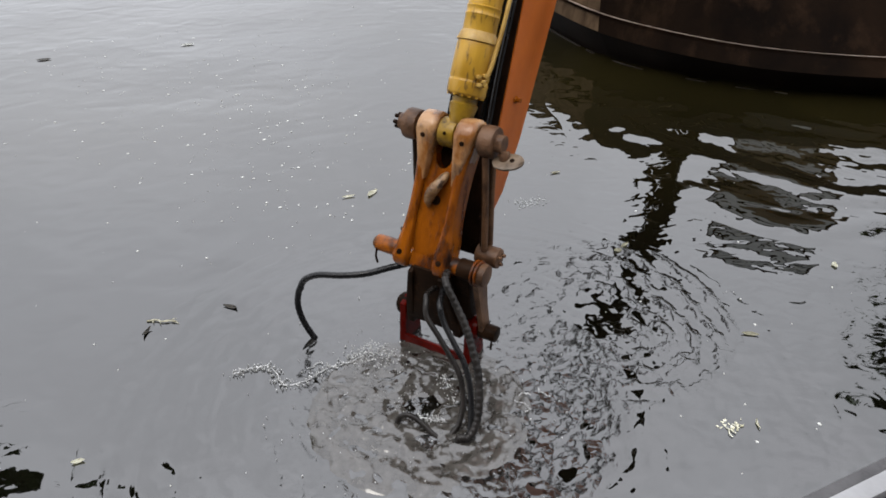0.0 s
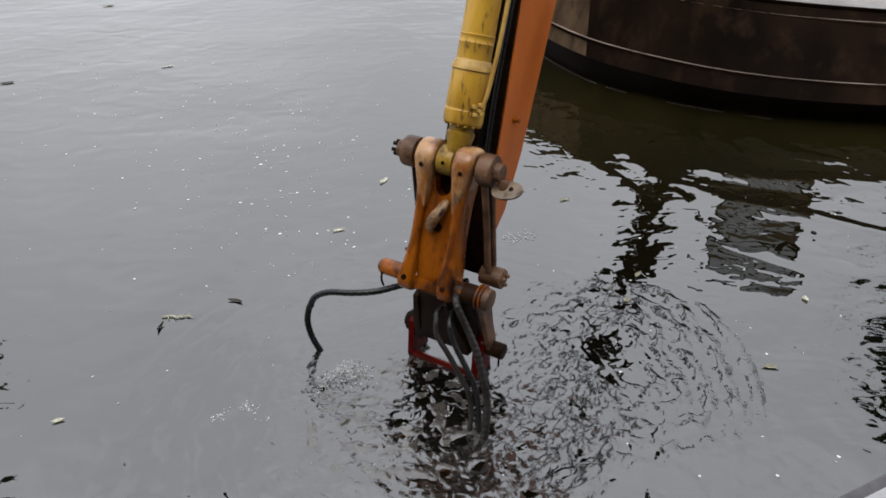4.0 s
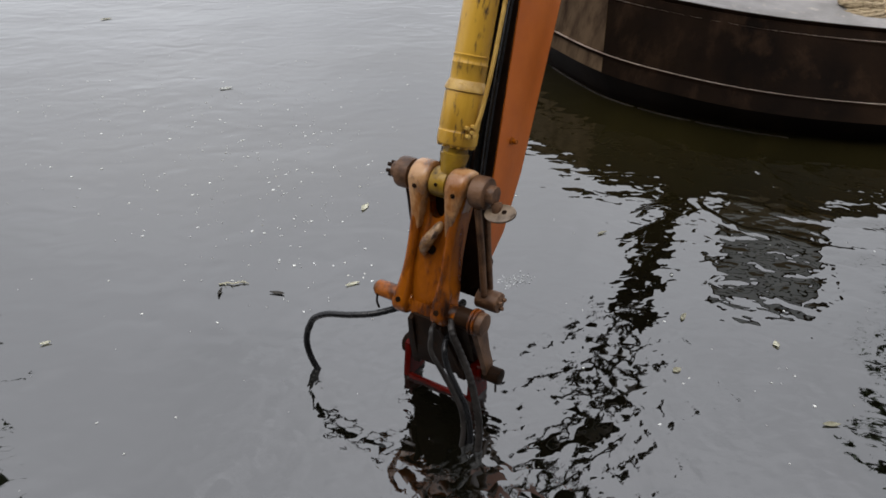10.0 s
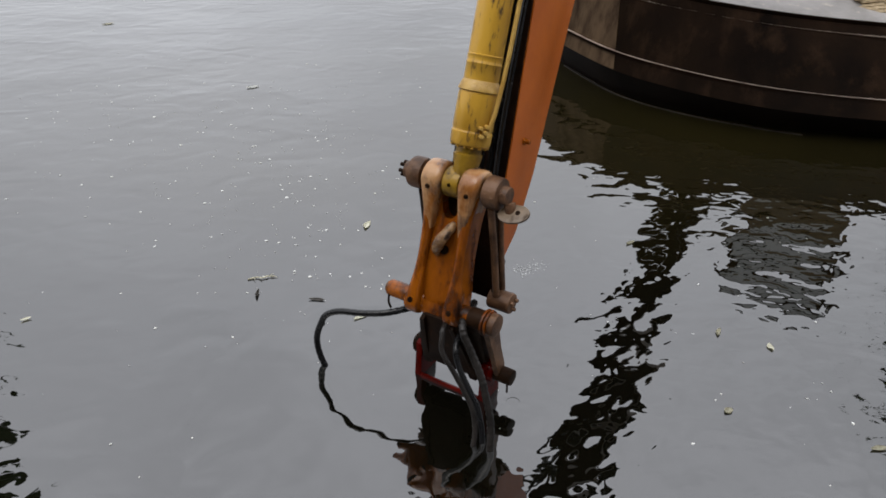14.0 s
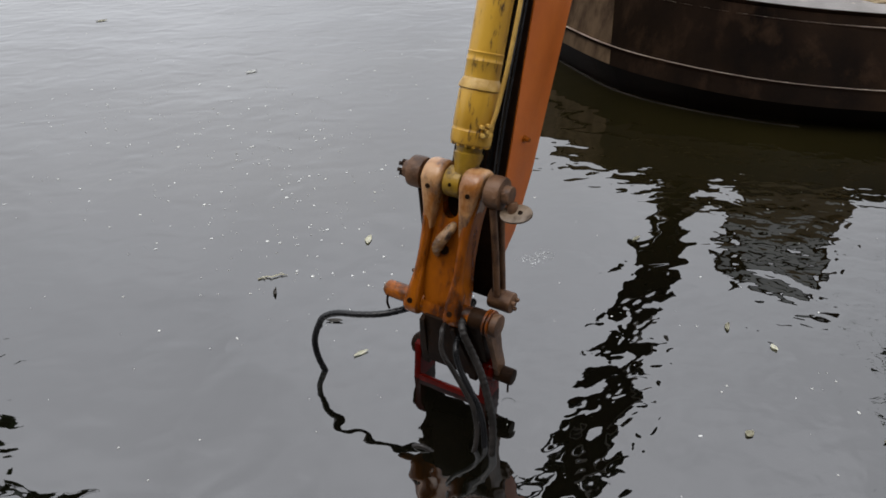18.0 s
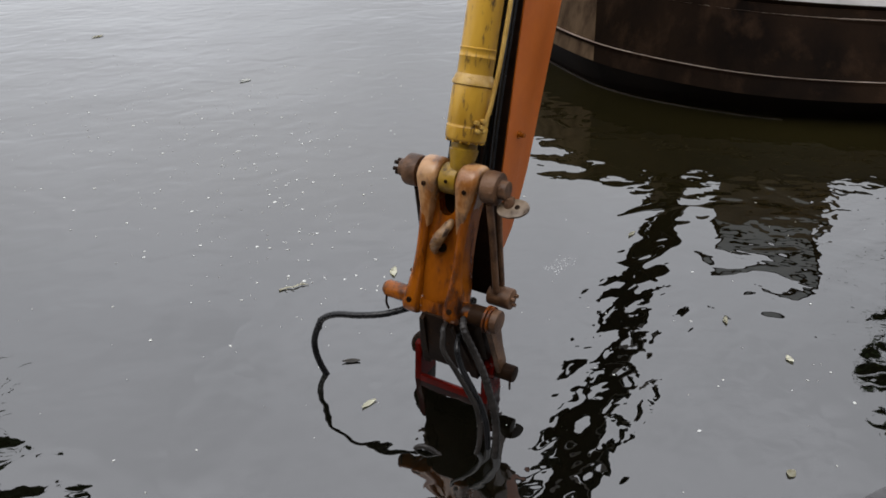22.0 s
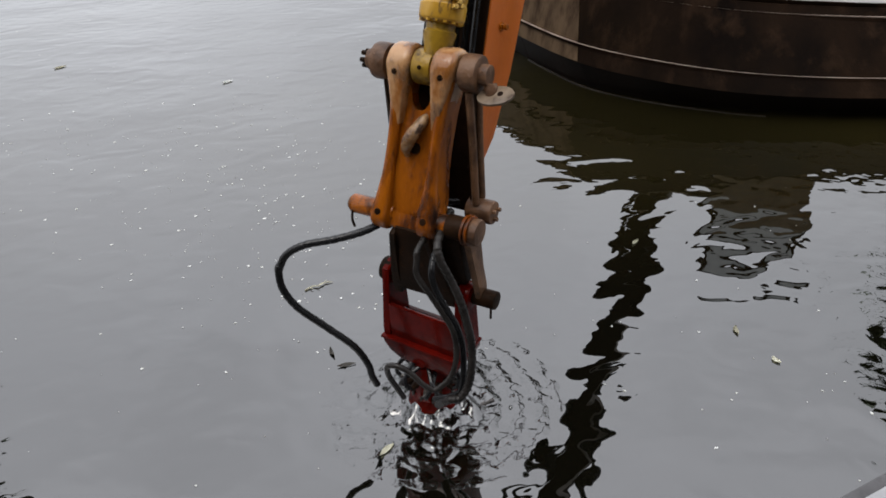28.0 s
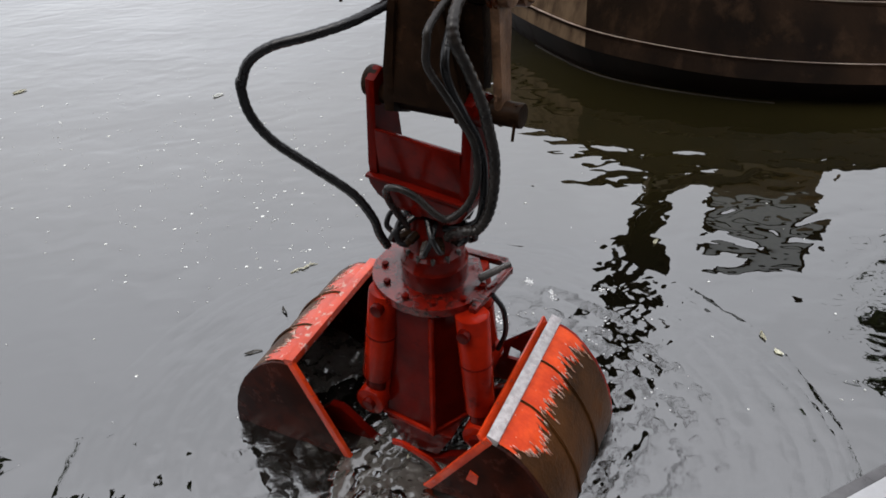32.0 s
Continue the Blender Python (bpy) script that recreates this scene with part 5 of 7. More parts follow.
faint = ripple_disc("faint_ripples", 0.03, 1.6, 0.16, 0.0005, "faint ripples dying out round the grab", 2.5, 0.0022, 83, 150, 240, sink=-0.001, rim=0.006, grain=(5, 11), full=True)
rings = ripple_disc("ring_waves", 0.45, 1.75, 0.125, 0.0027, "ring waves spreading from the grab", 0.8, 0.0035, 8, 150, 200, sink=-0.003)
side_chop = ripple_disc("broken_ripples", 0.05, 0.80, 0.13, 0.006, "broken ripples drifting off beside the grab", 4.5, 0.009, 14, 80, 140, sink=-0.002, material=M_CHOP)
barge_wash = ripple_disc("barge_wash", 0.6, 2.9, 0.58, 0.0105, "low waves running along the barge", 3.2, 0.003, 23, 130, 210, sink=-0.001)


def streams():
    """Sheets and strings of water that run off the grab as it breaks the surface."""
    bm, rnd = bmesh.new(), random.Random(21)
    for i in range(110):
        an = rnd.uniform(0, 6.283)
        ra = rnd.choice((0.17, 0.2, 0.23, 0.26)) * rnd.uniform(0.9, 1.1)
        x, y = ra * math.cos(an), ra * math.sin(an)
        top = rnd.uniform(0.02, 0.24)
        pts = [V(x * (1 + 0.1 * k / 4), y * (1 + 0.1 * k / 4), top * (1 - k / 4) - 0.05 * k / 4) + V(rnd.uniform(-1, 1), rnd.uniform(-1, 1), 0) * 0.006 for k in range(5)]
        w = rnd.uniform(0.0008, 0.0024)
        add_tube(bm, spline([tuple(p) for p in pts], 3), w, 6, lambda i, q=rnd.uniform(0, 6): 0.3 + 0.15 * i * 0.4 + 0.4 * abs(math.sin(i * 1.3 + q)))
    return tagged(part("water_streams", bm, M_CHURN, None, sharp=180), "strings of water running off the rising grab", "splash", kind="stuff")


water_streams = streams()


def mound():
    """The hump of water that the grab lifts as it comes up."""
    bm = bmesh.new()
    n_r, n_a = 34, 90
    rows = []
    for i in range(n_r + 1):
        r = 0.02 + 0.52 * i / n_r
        row = []
        for j in range(n_a):
            an = 2 * math.pi * j / n_a
            x, y = r * math.cos(an), r * math.sin(an)
            h = 0.12 * math.exp(-(r / 0.22) ** 3) * (0.8 + 0.5 * noise.noise(V(math.cos(an) * 2.5, math.sin(an) * 2.5, 4)))
            h += (0.045 * noise.noise(V(x * 12, y * 12, 1)) + 0.03 * noise.noise(V(x * 27, y * 27, 2))) * (1 - i / n_r)
            row.append(bm.verts.new((x, y, h - 0.03 * (i / n_r) ** 2)))
        rows.append(row)
    for A, B in zip(rows, rows[1:]):
        for j in range(n_a):
            bm.faces.new((A[j], A[(j + 1) % n_a], B[(j + 1) % n_a], B[j]))
    bm.faces.new(rows[0])
    return tagged(part("water_mound", bm, M_CHOP, None, sharp=180), "hump of churned water lifted by the grab", "splash", kind="stuff")


water_mound = mound()


def froth():
    """Crests of foam: thin wandering threads, bubbles and flakes."""
    bm, rnd = bmesh.new(), random.Random(31)
    crests = [[(-0.77, 0.18), (-0.69, 0.22), (-0.61, 0.21), (-0.54, 0.10), (-0.45, 0.13), (-0.36, 0.20), (-0.26, 0.24), (-0.19, 0.30)], [(0.15, 0.14), (0.17, 0.03), (0.18, -0.09), (0.12, -0.14), (0.05, -0.12)]]
    for _ in range(8):
        an, ra = rnd.uniform(0, 6.283), abs(rnd.gauss(0.30, 0.16))
        p, h, line = V(ra * math.cos(an) * 1.3, ra * math.sin(an), 0), rnd.uniform(0, 6.283), []
        for k in range(rnd.randint(3, 6)):
            line.append((p.x, p.y))
            h += rnd.gauss(0, 0.7)
            p = p + 0.03 * V(math.cos(h), 0.7 * math.sin(h), 0)
        crests.append(line)
    for n, line in enumerate(crests):
        w = 0.0022 if n < 2 else rnd.choice((0.0015, 0.002, 0.003))
        q = rnd.uniform(0, 6)
        pts = spline([(x, y, 0.002) for x, y in line], 6)
        pts = [p + V(rnd.gauss(0, 1), rnd.gauss(0, 1), 0) * 0.003 for p in pts]
        add_tube(bm, pts, w, 6, lambda i, q=q: 0.35 + 0.9 * abs(math.sin(i * 0.9 + q)))
        if n < 2:
            for p in pts:
                for _ in range(8):
                    flake(bm, p.x + rnd.gauss(0, 0.020), p.y + rnd.gauss(0, 0.014), rnd.choice((0.0015, 0.0025, 0.004)), rnd, 0.004)
    for _ in range(240):
        an, ra = rnd.uniform(0, 6.283), abs(rnd.gauss(0.30, 0.2))
        flake(bm, ra * math.cos(an) * 1.2, ra * math.sin(an), rnd.choice((0.0015, 0.002, 0.003, 0.004)), rnd, 0.004)
    # a low boil beside the grab
    for _ in range(320):
        x, y = rnd.gauss(-0.17, 0.07), rnd.gauss(0.27, 0.04)
        bmesh.ops.create_icosphere(bm, subdivisions=1, radius=rnd.uniform(0.0015, 0.0045), matrix=Matrix.Translation((x, y, 0.05 * math.exp(-((x + 0.17) / 0.08) ** 2) * rnd.uniform(0.1, 1))))
    return tagged(part("froth", bm, M_FROTH, None, smooth=False), "white froth on the churned water", "froth", kind="stuff")


def spray():
    """The white collar of water thrown up as the grab breaks the surface."""
    bm, rnd = bmesh.new(), random.Random(57)
    n_r, n_a, rows = 44, 220, []
    for i in range(n_r + 1):
        r = 0.08 + 0.27 * i / n_r
        row = []
        for j in range(n_a):
            an = 2 * math.pi * j / n_a
            rr = r * (1 + 0.10 * noise.noise(V(3 * math.cos(an), 3 * math.sin(an), 2)))
            x, y = rr * math.cos(an), rr * math.sin(an)
            z = 0.09 * (1 - (r / 0.35) ** 2) + 0.06 * noise.noise(V(x * 9, y * 9, 1)) + 0.030 * noise.noise(V(9 * math.cos(an), 9 * math.sin(an), r * 12)) + 0.018 * noise.noise(V(24 * math.cos(an), 24 * math.sin(an), r * 22))
            row.append(bm.verts.new((x + 0.012 * noise.noise(V(x * 40, y * 40, 8)), y + 0.012 * noise.noise(V(x * 40, y * 40, 9)), z - 0.05 * (i / n_r) ** 3)))
        rows.append(row)
    for A, B in zip(rows, rows[1:]):
        for j in range(n_a):
            bm.faces.new((A[j], A[(j + 1) % n_a], B[(j + 1) % n_a], B[j]))
    for _ in range(900):
        an, ra = rnd.uniform(0, 6.283), rnd.uniform(0.13, 0.40)
        p = V(ra * math.cos(an), ra * math.sin(an), 0.10 * (1 - (ra / 0.42) ** 2) + rnd.uniform(-0.01, 0.035))
        d = V(math.cos(an), math.sin(an), 0) * rnd.uniform(0.01, 0.05) + V(rnd.gauss(0, 0.008), rnd.gauss(0, 0.008), rnd.uniform(-0.05, 0.0))
        add_tube(bm, [p, p + d * 0.5 + V(0, 0, 0.006), p + d], rnd.choice((0.001, 0.0015, 0.002, 0.003)), 5, lambda i: (0.6, 1.0, 0.5)[i])
    return tagged(part("white_spray", bm, M_SPRAY, None, sharp=180), "white collar of spray round the rising grab", "splash", kind="stuff")


white_spray = spray()


def flecks():
    """Bubbles and flecks of foam left round the risen grab."""
    bm, rnd = bmesh.new(), random.Random(93)
    for cx, cy, n in ((0.62, 0.34, 30), (0.80, 0.02, 26), (0.42, 0.62, 45), (-0.55, 0.30, 25), (0.0, -0.35, 60), (0.1, 0.55, 20), (0.9, 0.45, 14)):
        for _ in range(n):
            x, y = rnd.gauss(cx, 0.12), rnd.gauss(cy, 0.09)
            flake(bm, x, y, rnd.choice((0.002, 0.003, 0.004, 0.006, 0.009)), rnd, 0.011)
    for x, y, n in ((0.34, 0.60, 26), (0.36, 0.72, 30), (0.35, 0.86, 22), (0.27, 0.63, 16), (0.62, 0.86, 14), (0.70, 0.70, 14), (0.95, 0.70, 8)):
        line, h = [], rnd.uniform(0, 6.283)
        p = V(x, y, 0.010)
        for _ in range(n):
            line.append(p)
            h += rnd.gauss(0, 0.8)
            p = p + 0.010 * V(math.cos(h), math.sin(h), 0) + V((x - p.x) * 0.06, (y - p.y) * 0.06, 0)
        for p in line:
            for _ in range(3):
                flake(bm, p.x + rnd.gauss(0, 0.006), p.y + rnd.gauss(0, 0.010), rnd.choice((0.002, 0.003, 0.005, 0.007)), rnd, 0.011)
    return tagged(part("foam_flecks", bm, M_FROTH, None, smooth=False), "flecks of foam left round the risen grab", "froth", kind="stuff")


foam_flecks = flecks()


# ---- what floats on the water ----
def specks():
    rnd, bm = random.Random(11), bmesh.new()
    # loose scatter, and denser trails
    for _ in range(420):
        x, y = rnd.uniform(-5.5, 4.5), rnd.uniform(0.9, 11)
        if (x > 0.7 and y > 4.6) or rnd.random() < 0.25 * (x > 0.3):
            continue
        flake(bm, x, y, rnd.choice((0.0025, 0.003, 0.004, 0.004, 0.005, 0.008)) * (0.7 + y * 0.09), rnd)
    for cx, cy, sx, sy, n in ((-0.8, 4.6, 0.45, 0.8, 150), (-1.6, 5.8, 0.7, 0.8, 110), (-2.6, 6.5, 0.8, 0.9, 70), (-0.5, 3.6, 0.5, 0.4, 50), (1.5, 2.6, 0.5, 0.6, 40)):
        for _ in range(n):
            flake(bm, rnd.gauss(cx, sx), min(rnd.gauss(cy, sy), 8.5), rnd.choice((0.003, 0.004, 0.005, 0.006, 0.010)) * (0.7 + cy * 0.09), rnd)
    ob = part("floating_scum", bm, M_FOAM, None, smooth=False)
    return tagged(ob, "pale flecks of scum drifting on the water", "scum", kind="stuff")


floating_scum = specks()
froth_patch = froth()


def leaf(name, length, width, material, label, category="leaf", curl=0.004):
    bm = bmesh.new()
    n = 8
    L, C, R = [], [], []
    for i in range(n + 1):
        t = i / n
        w = width * math.sin(math.pi * min(max(t, 0.04), 0.97)) ** 0.8
        x = (t - 0.5) * length
        b = 0.12 * length * math.sin(t * 2.4)
        z = 0.003 + curl * (2 * t - 1) ** 2
        L.append(bm.verts.new((x, b + w, z + 0.004)))
        C.append(bm.verts.new((x, b, z)))
        R.append(bm.verts.new((x, b - w, z + 0.003)))
    for A, B in ((L, C), (C, R)):
        for i in range(n):
            bm.faces.new((A[i], A[i + 1], B[i + 1], B[i]))
    bmesh.ops.solidify(bm, geom=list(bm.faces), thickness=0.0015)
    return tagged(part(name, bm, material, None), label, category, "leaves floating on the water")


def twig(name, length, label):
    """A thin crooked twig with a few side shoots and a scrap of leaf."""
    bm, rnd = bmesh.new(), random.Random(19)
    h = length / 2
    stem = spline([(-h, -0.012, 0.004), (-h * 0.45, 0.004, 0.007), (0.0, -0.004, 0.008), (h * 0.4, 0.012, 0.007), (h, 0.008, 0.004)], 5)
    add_tube(bm, stem, 0.0042, 6, lambda i: 1.1 - 0.035 * i)
    for k in (3, 7, 11, 15):
        p, q = stem[k], rnd.choice((-1, 1)) * rnd.uniform(0.5, 1.1)
        e = p + 0.03 * V(math.cos(q), math.sin(q), 0.08)
        add_tube(bm, [p, (p + e) / 2 + V(0, 0, 0.003), e], 0.0022, 5, lambda i: (1.2, 0.9, 0.5)[i])
    for k, w in ((12, 0.010), (17, 0.008)):
        p = stem[k]
        add_prism(bm, [(p.x - 0.014, p.y), (p.x, p.y + w), (p.x + 0.018, p.y + w * 0.4), (p.x + 0.004, p.y - w * 0.5)], 0.008, 0.0095, 2)
    return tagged(part(name, bm, M_LEAF, None), label, "twig")


def film():
    """A broken film of pale scum."""
    rnd, bm = random.Random(5), bmesh.new()
    for _ in range(90):
        flake(bm, rnd.gauss(0, 0.05), rnd.gauss(0, 0.03), rnd.choice((0.002, 0.004, 0.006)), rnd, 0.003)
    return tagged(part("scum_film", bm, M_FILM, None, smooth=False), "broken film of pale scum on the water", "scum", kind="stuff")


DRIFT = {
    "twig": [(0, -1.32, 2.98), (1, -1.31, 3.07), (3, -1.21, 3.05), (5.5, -1.26, 3.52), (8, -1.20, 3.65), (10, -1.09, 3.56), (13, -1.01, 3.56), (14.5, -1.01, 3.62), (19, -0.91, 3.61), (22, -0.76, 3.53), (25, -0.68, 3.71), (28, -0.57, 3.59), (32, -0.69, 3.64)],
    "twig2": [(0, -1.02, 3.08), (1, -0.97, 3.12), (6.3, -0.97, 3.45), (8, -0.90, 3.50), (10, -0.84, 3.46), (12, -0.74, 3.40), (14, -0.68, 3.38), (17, -0.65, 3.29), (18, -0.56, 3.18), (20, -0.50, 3.10), (21, -0.43, 2.93), (22, -0.40, 2.86), (23, -0.39, 2.79), (25, -0.37, 2.80), (28, -0.38, 2.87), (32, -0.85, 2.9)],
    "twig3": [(0, -1.37, 2.90), (1, -1.36, 2.99), (3, -1.27, 2.98), (5.5, -1.32, 3.42), (8, -1.26, 3.56), (10, -1.14, 3.47), (12, -1.06, 3.45), (14, -1.00, 3.44), (17, -0.95, 3.46), (19, -0.83, 3.42), (20, -0.74, 3.34), (21, -0.66, 3.27), (22, -0.58, 3.18), (23, -0.57, 3.16), (25, -0.56, 3.20), (28, -0.45, 2.98), (32, -0.74, 3.23)],
    "leaf_y": [(0, -0.37, 4.24), (3, -0.17, 4.64), (5.5, -0.39, 4.75), (8, -0.42, 4.70), (10, -0.44, 4.49), (13, -0.47, 4.25), (14.5, -0.48, 4.21), (19, -0.40, 3.94), (20, -0.34, 3.85), (21, -0.28, 3.74), (22, -0.21, 3.65), (25, -0.14, 3.58), (32, -0.05, 3.5)],
    "film": [(0, 0.58, 4.07), (3, 0.62, 4.12), (5.5, 0.45, 3.53), (8, 0.43, 3.59), (10, 0.44, 3.59), (13, 0.46, 3.66), (16.5, 0.50, 3.76), (19, 0.56, 3.77), (21.4, 0.67, 3.61), (25, 0.9, 4.4), (32, 1.35, 4.8)],
    "stalk": [(0, 1.28, 2.19), (1, 1.31, 2.12), (2, 1.32, 2.04), (3, 1.37, 1.95), (6, 1.42, 1.60), (10, 1.5, 1.2), (32, 1.5, 1.2)],
    "clump": [(0, 1.16, 2.18), (1, 1.18, 2.11), (2, 1.17, 2.02), (3, 1.20, 1.92), (6, 1.20, 1.55), (10, 1.2, 1.15), (32, 1.2, 1.15)],
    "leaf_w": [(0, 2.1, 3.3), (6, 1.9, 3.15), (12, 1.60, 2.97), (14, 1.57, 2.97), (17, 1.56, 2.93), (19, 1.58, 2.87), (22, 1.63, 2.75), (25, 1.62, 2.75), (28, 1.60, 2.71), (32, 1.57, 2.68)],
    "leaf_r": [(0, 1.0, 3.5), (6, 1.08, 3.1), (10.6, 1.15, 2.75), (12, 1.19, 2.63), (13, 1.20, 2.57), (14.5, 1.23, 2.49), (17, 1.24, 2.37), (19, 1.26, 2.28), (21, 1.32, 2.12), (23, 1.36, 2.02), (27, 1.4, 1.8), (32, 1.45, 1.5)],
    "leaf_i": [(0, -0.52, 4.2), (5.5, -0.49, 3.96), (8, -0.48, 3.78), (10, -0.44, 3.55), (12, -0.43, 3.38), (17, -0.43, 2.98), (18, -0.40, 2.91), (19, -0.38, 2.85), (20, -0.35, 2.74), (24, -0.26, 2.45), (32, -0.1, 2.2)],
    "leaf_j": [(0, -1.4, 2.1), (5.6, -1.63, 2.62), (8, -1.80, 2.89), (10, -1.88, 3.02), (12, -1.98, 3.12), (14.5, -2.18, 3.23), (32, -2.9, 3.7)],
    "leaf_d": [(0, -3.57, 7.04), (1, -3.65, 7.08), (2, -3.69, 6.98), (3, -3.65, 6.90), (6, -4.2, 6.9), (32, -6.5, 6.9)],
    "leaf_a": [(0, -2.33, 7.39), (3, -2.37, 7.29), (5.5, -2.45, 7.43), (8, -2.14, 7.16), (10, -1.92, 6.94), (13, -1.77, 6.90), (16.5, -1.87, 7.32), (19, -1.84, 7.46), (22, -1.73, 7.24), (25, -1.90, 7.57), (27.5, -1.81, 7.50), (29.5, -1.74, 7.08), (32, -1.77, 6.62)],
    "leaf_c": [(0, -3.6, 9.7), (3, -3.62, 9.68), (5.5, -4.16, 10.2), (8, -4.07, 9.84), (10, -4.02, 9.63), (13, -4.03, 9.38), (16.5, -4.20, 9.53), (19, -4.14, 9.71), (22, -3.81, 9.13), (25, -3.97, 9.05), (27.5, -3.76, 8.43), (29.5, -3.65, 7.81), (31, -3.66, 7.37), (32, -3.68, 7.01)],
}


def clump(name, label):
    """A small raft of torn weed and froth."""
    rnd, bm = random.Random(77), bmesh.new()
    for _ in range(26):
        flake(bm, rnd.gauss(0, 0.024), rnd.gauss(0, 0.014), rnd.choice((0.004, 0.006, 0.009)), rnd, 0.004)
    for _ in range(5):
        a, q = V(rnd.gauss(0, 0.02), rnd.gauss(0, 0.012), 0.005), rnd.uniform(0, 6.28)
        add_tube(bm, [a, a + 0.02 * V(math.cos(q), math.sin(q), 0.1), a + 0.036 * V(math.cos(q + 0.4), math.sin(q + 0.4), 0)], 0.0022, 5)
    return tagged(part(name, bm, M_SCUMLEAF, None, smooth=False), label, "weed")


FLOATS = {
    "film": film(),
    "twig": twig("twig", 0.16, "pale forked twig floating on the water"),
    "twig2": leaf("curled_leaf", 0.085, 0.014, M_TWIG, "dark curled leaf floating on the water"),
    "twig3": leaf("curled_leaf", 0.07, 0.010, M_TWIG, "dark folded leaf beside the floating twig", curl=0.012),
    "leaf_y": leaf("leaf", 0.10, 0.02, M_SCUMLEAF, "narrow yellowish leaf floating on the water"),
    "stalk": leaf("stalk", 0.055, 0.005, M_SCUMLEAF, "short pale stalk floating on the water", "stalk"),
    "clump": clump("weed_clump", "small pale clump of torn weed on the water"),
    "leaf_w": leaf("leaf", 0.05, 0.015, M_SCUMLEAF, "small pale leaf with a stalk on the water"),
    "leaf_r": leaf("leaf", 0.045, 0.018, M_LEAF, "small round yellow-green leaf on the water"),
    "leaf_i": leaf("leaf", 0.08, 0.013, M_SCUMLEAF, "narrow white-backed leaf floating on the water"),
    "leaf_j": leaf("leaf", 0.05, 0.012, M_SCUMLEAF, "small white scrap floating on the water"),
    "leaf_d": leaf("leaf", 0.12, 0.035, M_TWIG, "dark curled leaf floating on the water"),
    "leaf_a": leaf("leaf", 0.12, 0.035, M_FOAM, "pale curled leaf floating on the water"),
    "leaf_c": leaf("leaf", 0.14, 0.04, M_LEAF, "broad yellowish leaf floating on the water"),
}


STRAYS = []
for x, y, turn, kind in ((1.35, 3.1, 40, 2), (1.75, 2.3, -20, 1), (1.1, 4.0, 10, 2)):
    ob = (leaf("leaf", 0.075, 0.014, M_LEAF, "yellowed leaf floating on the water") if kind == 1 else
          leaf("leaf", 0.07, 0.012, M_LEAF, "small pale leaf floating on the water"))
    STRAYS.append((ob, x, y, turn))


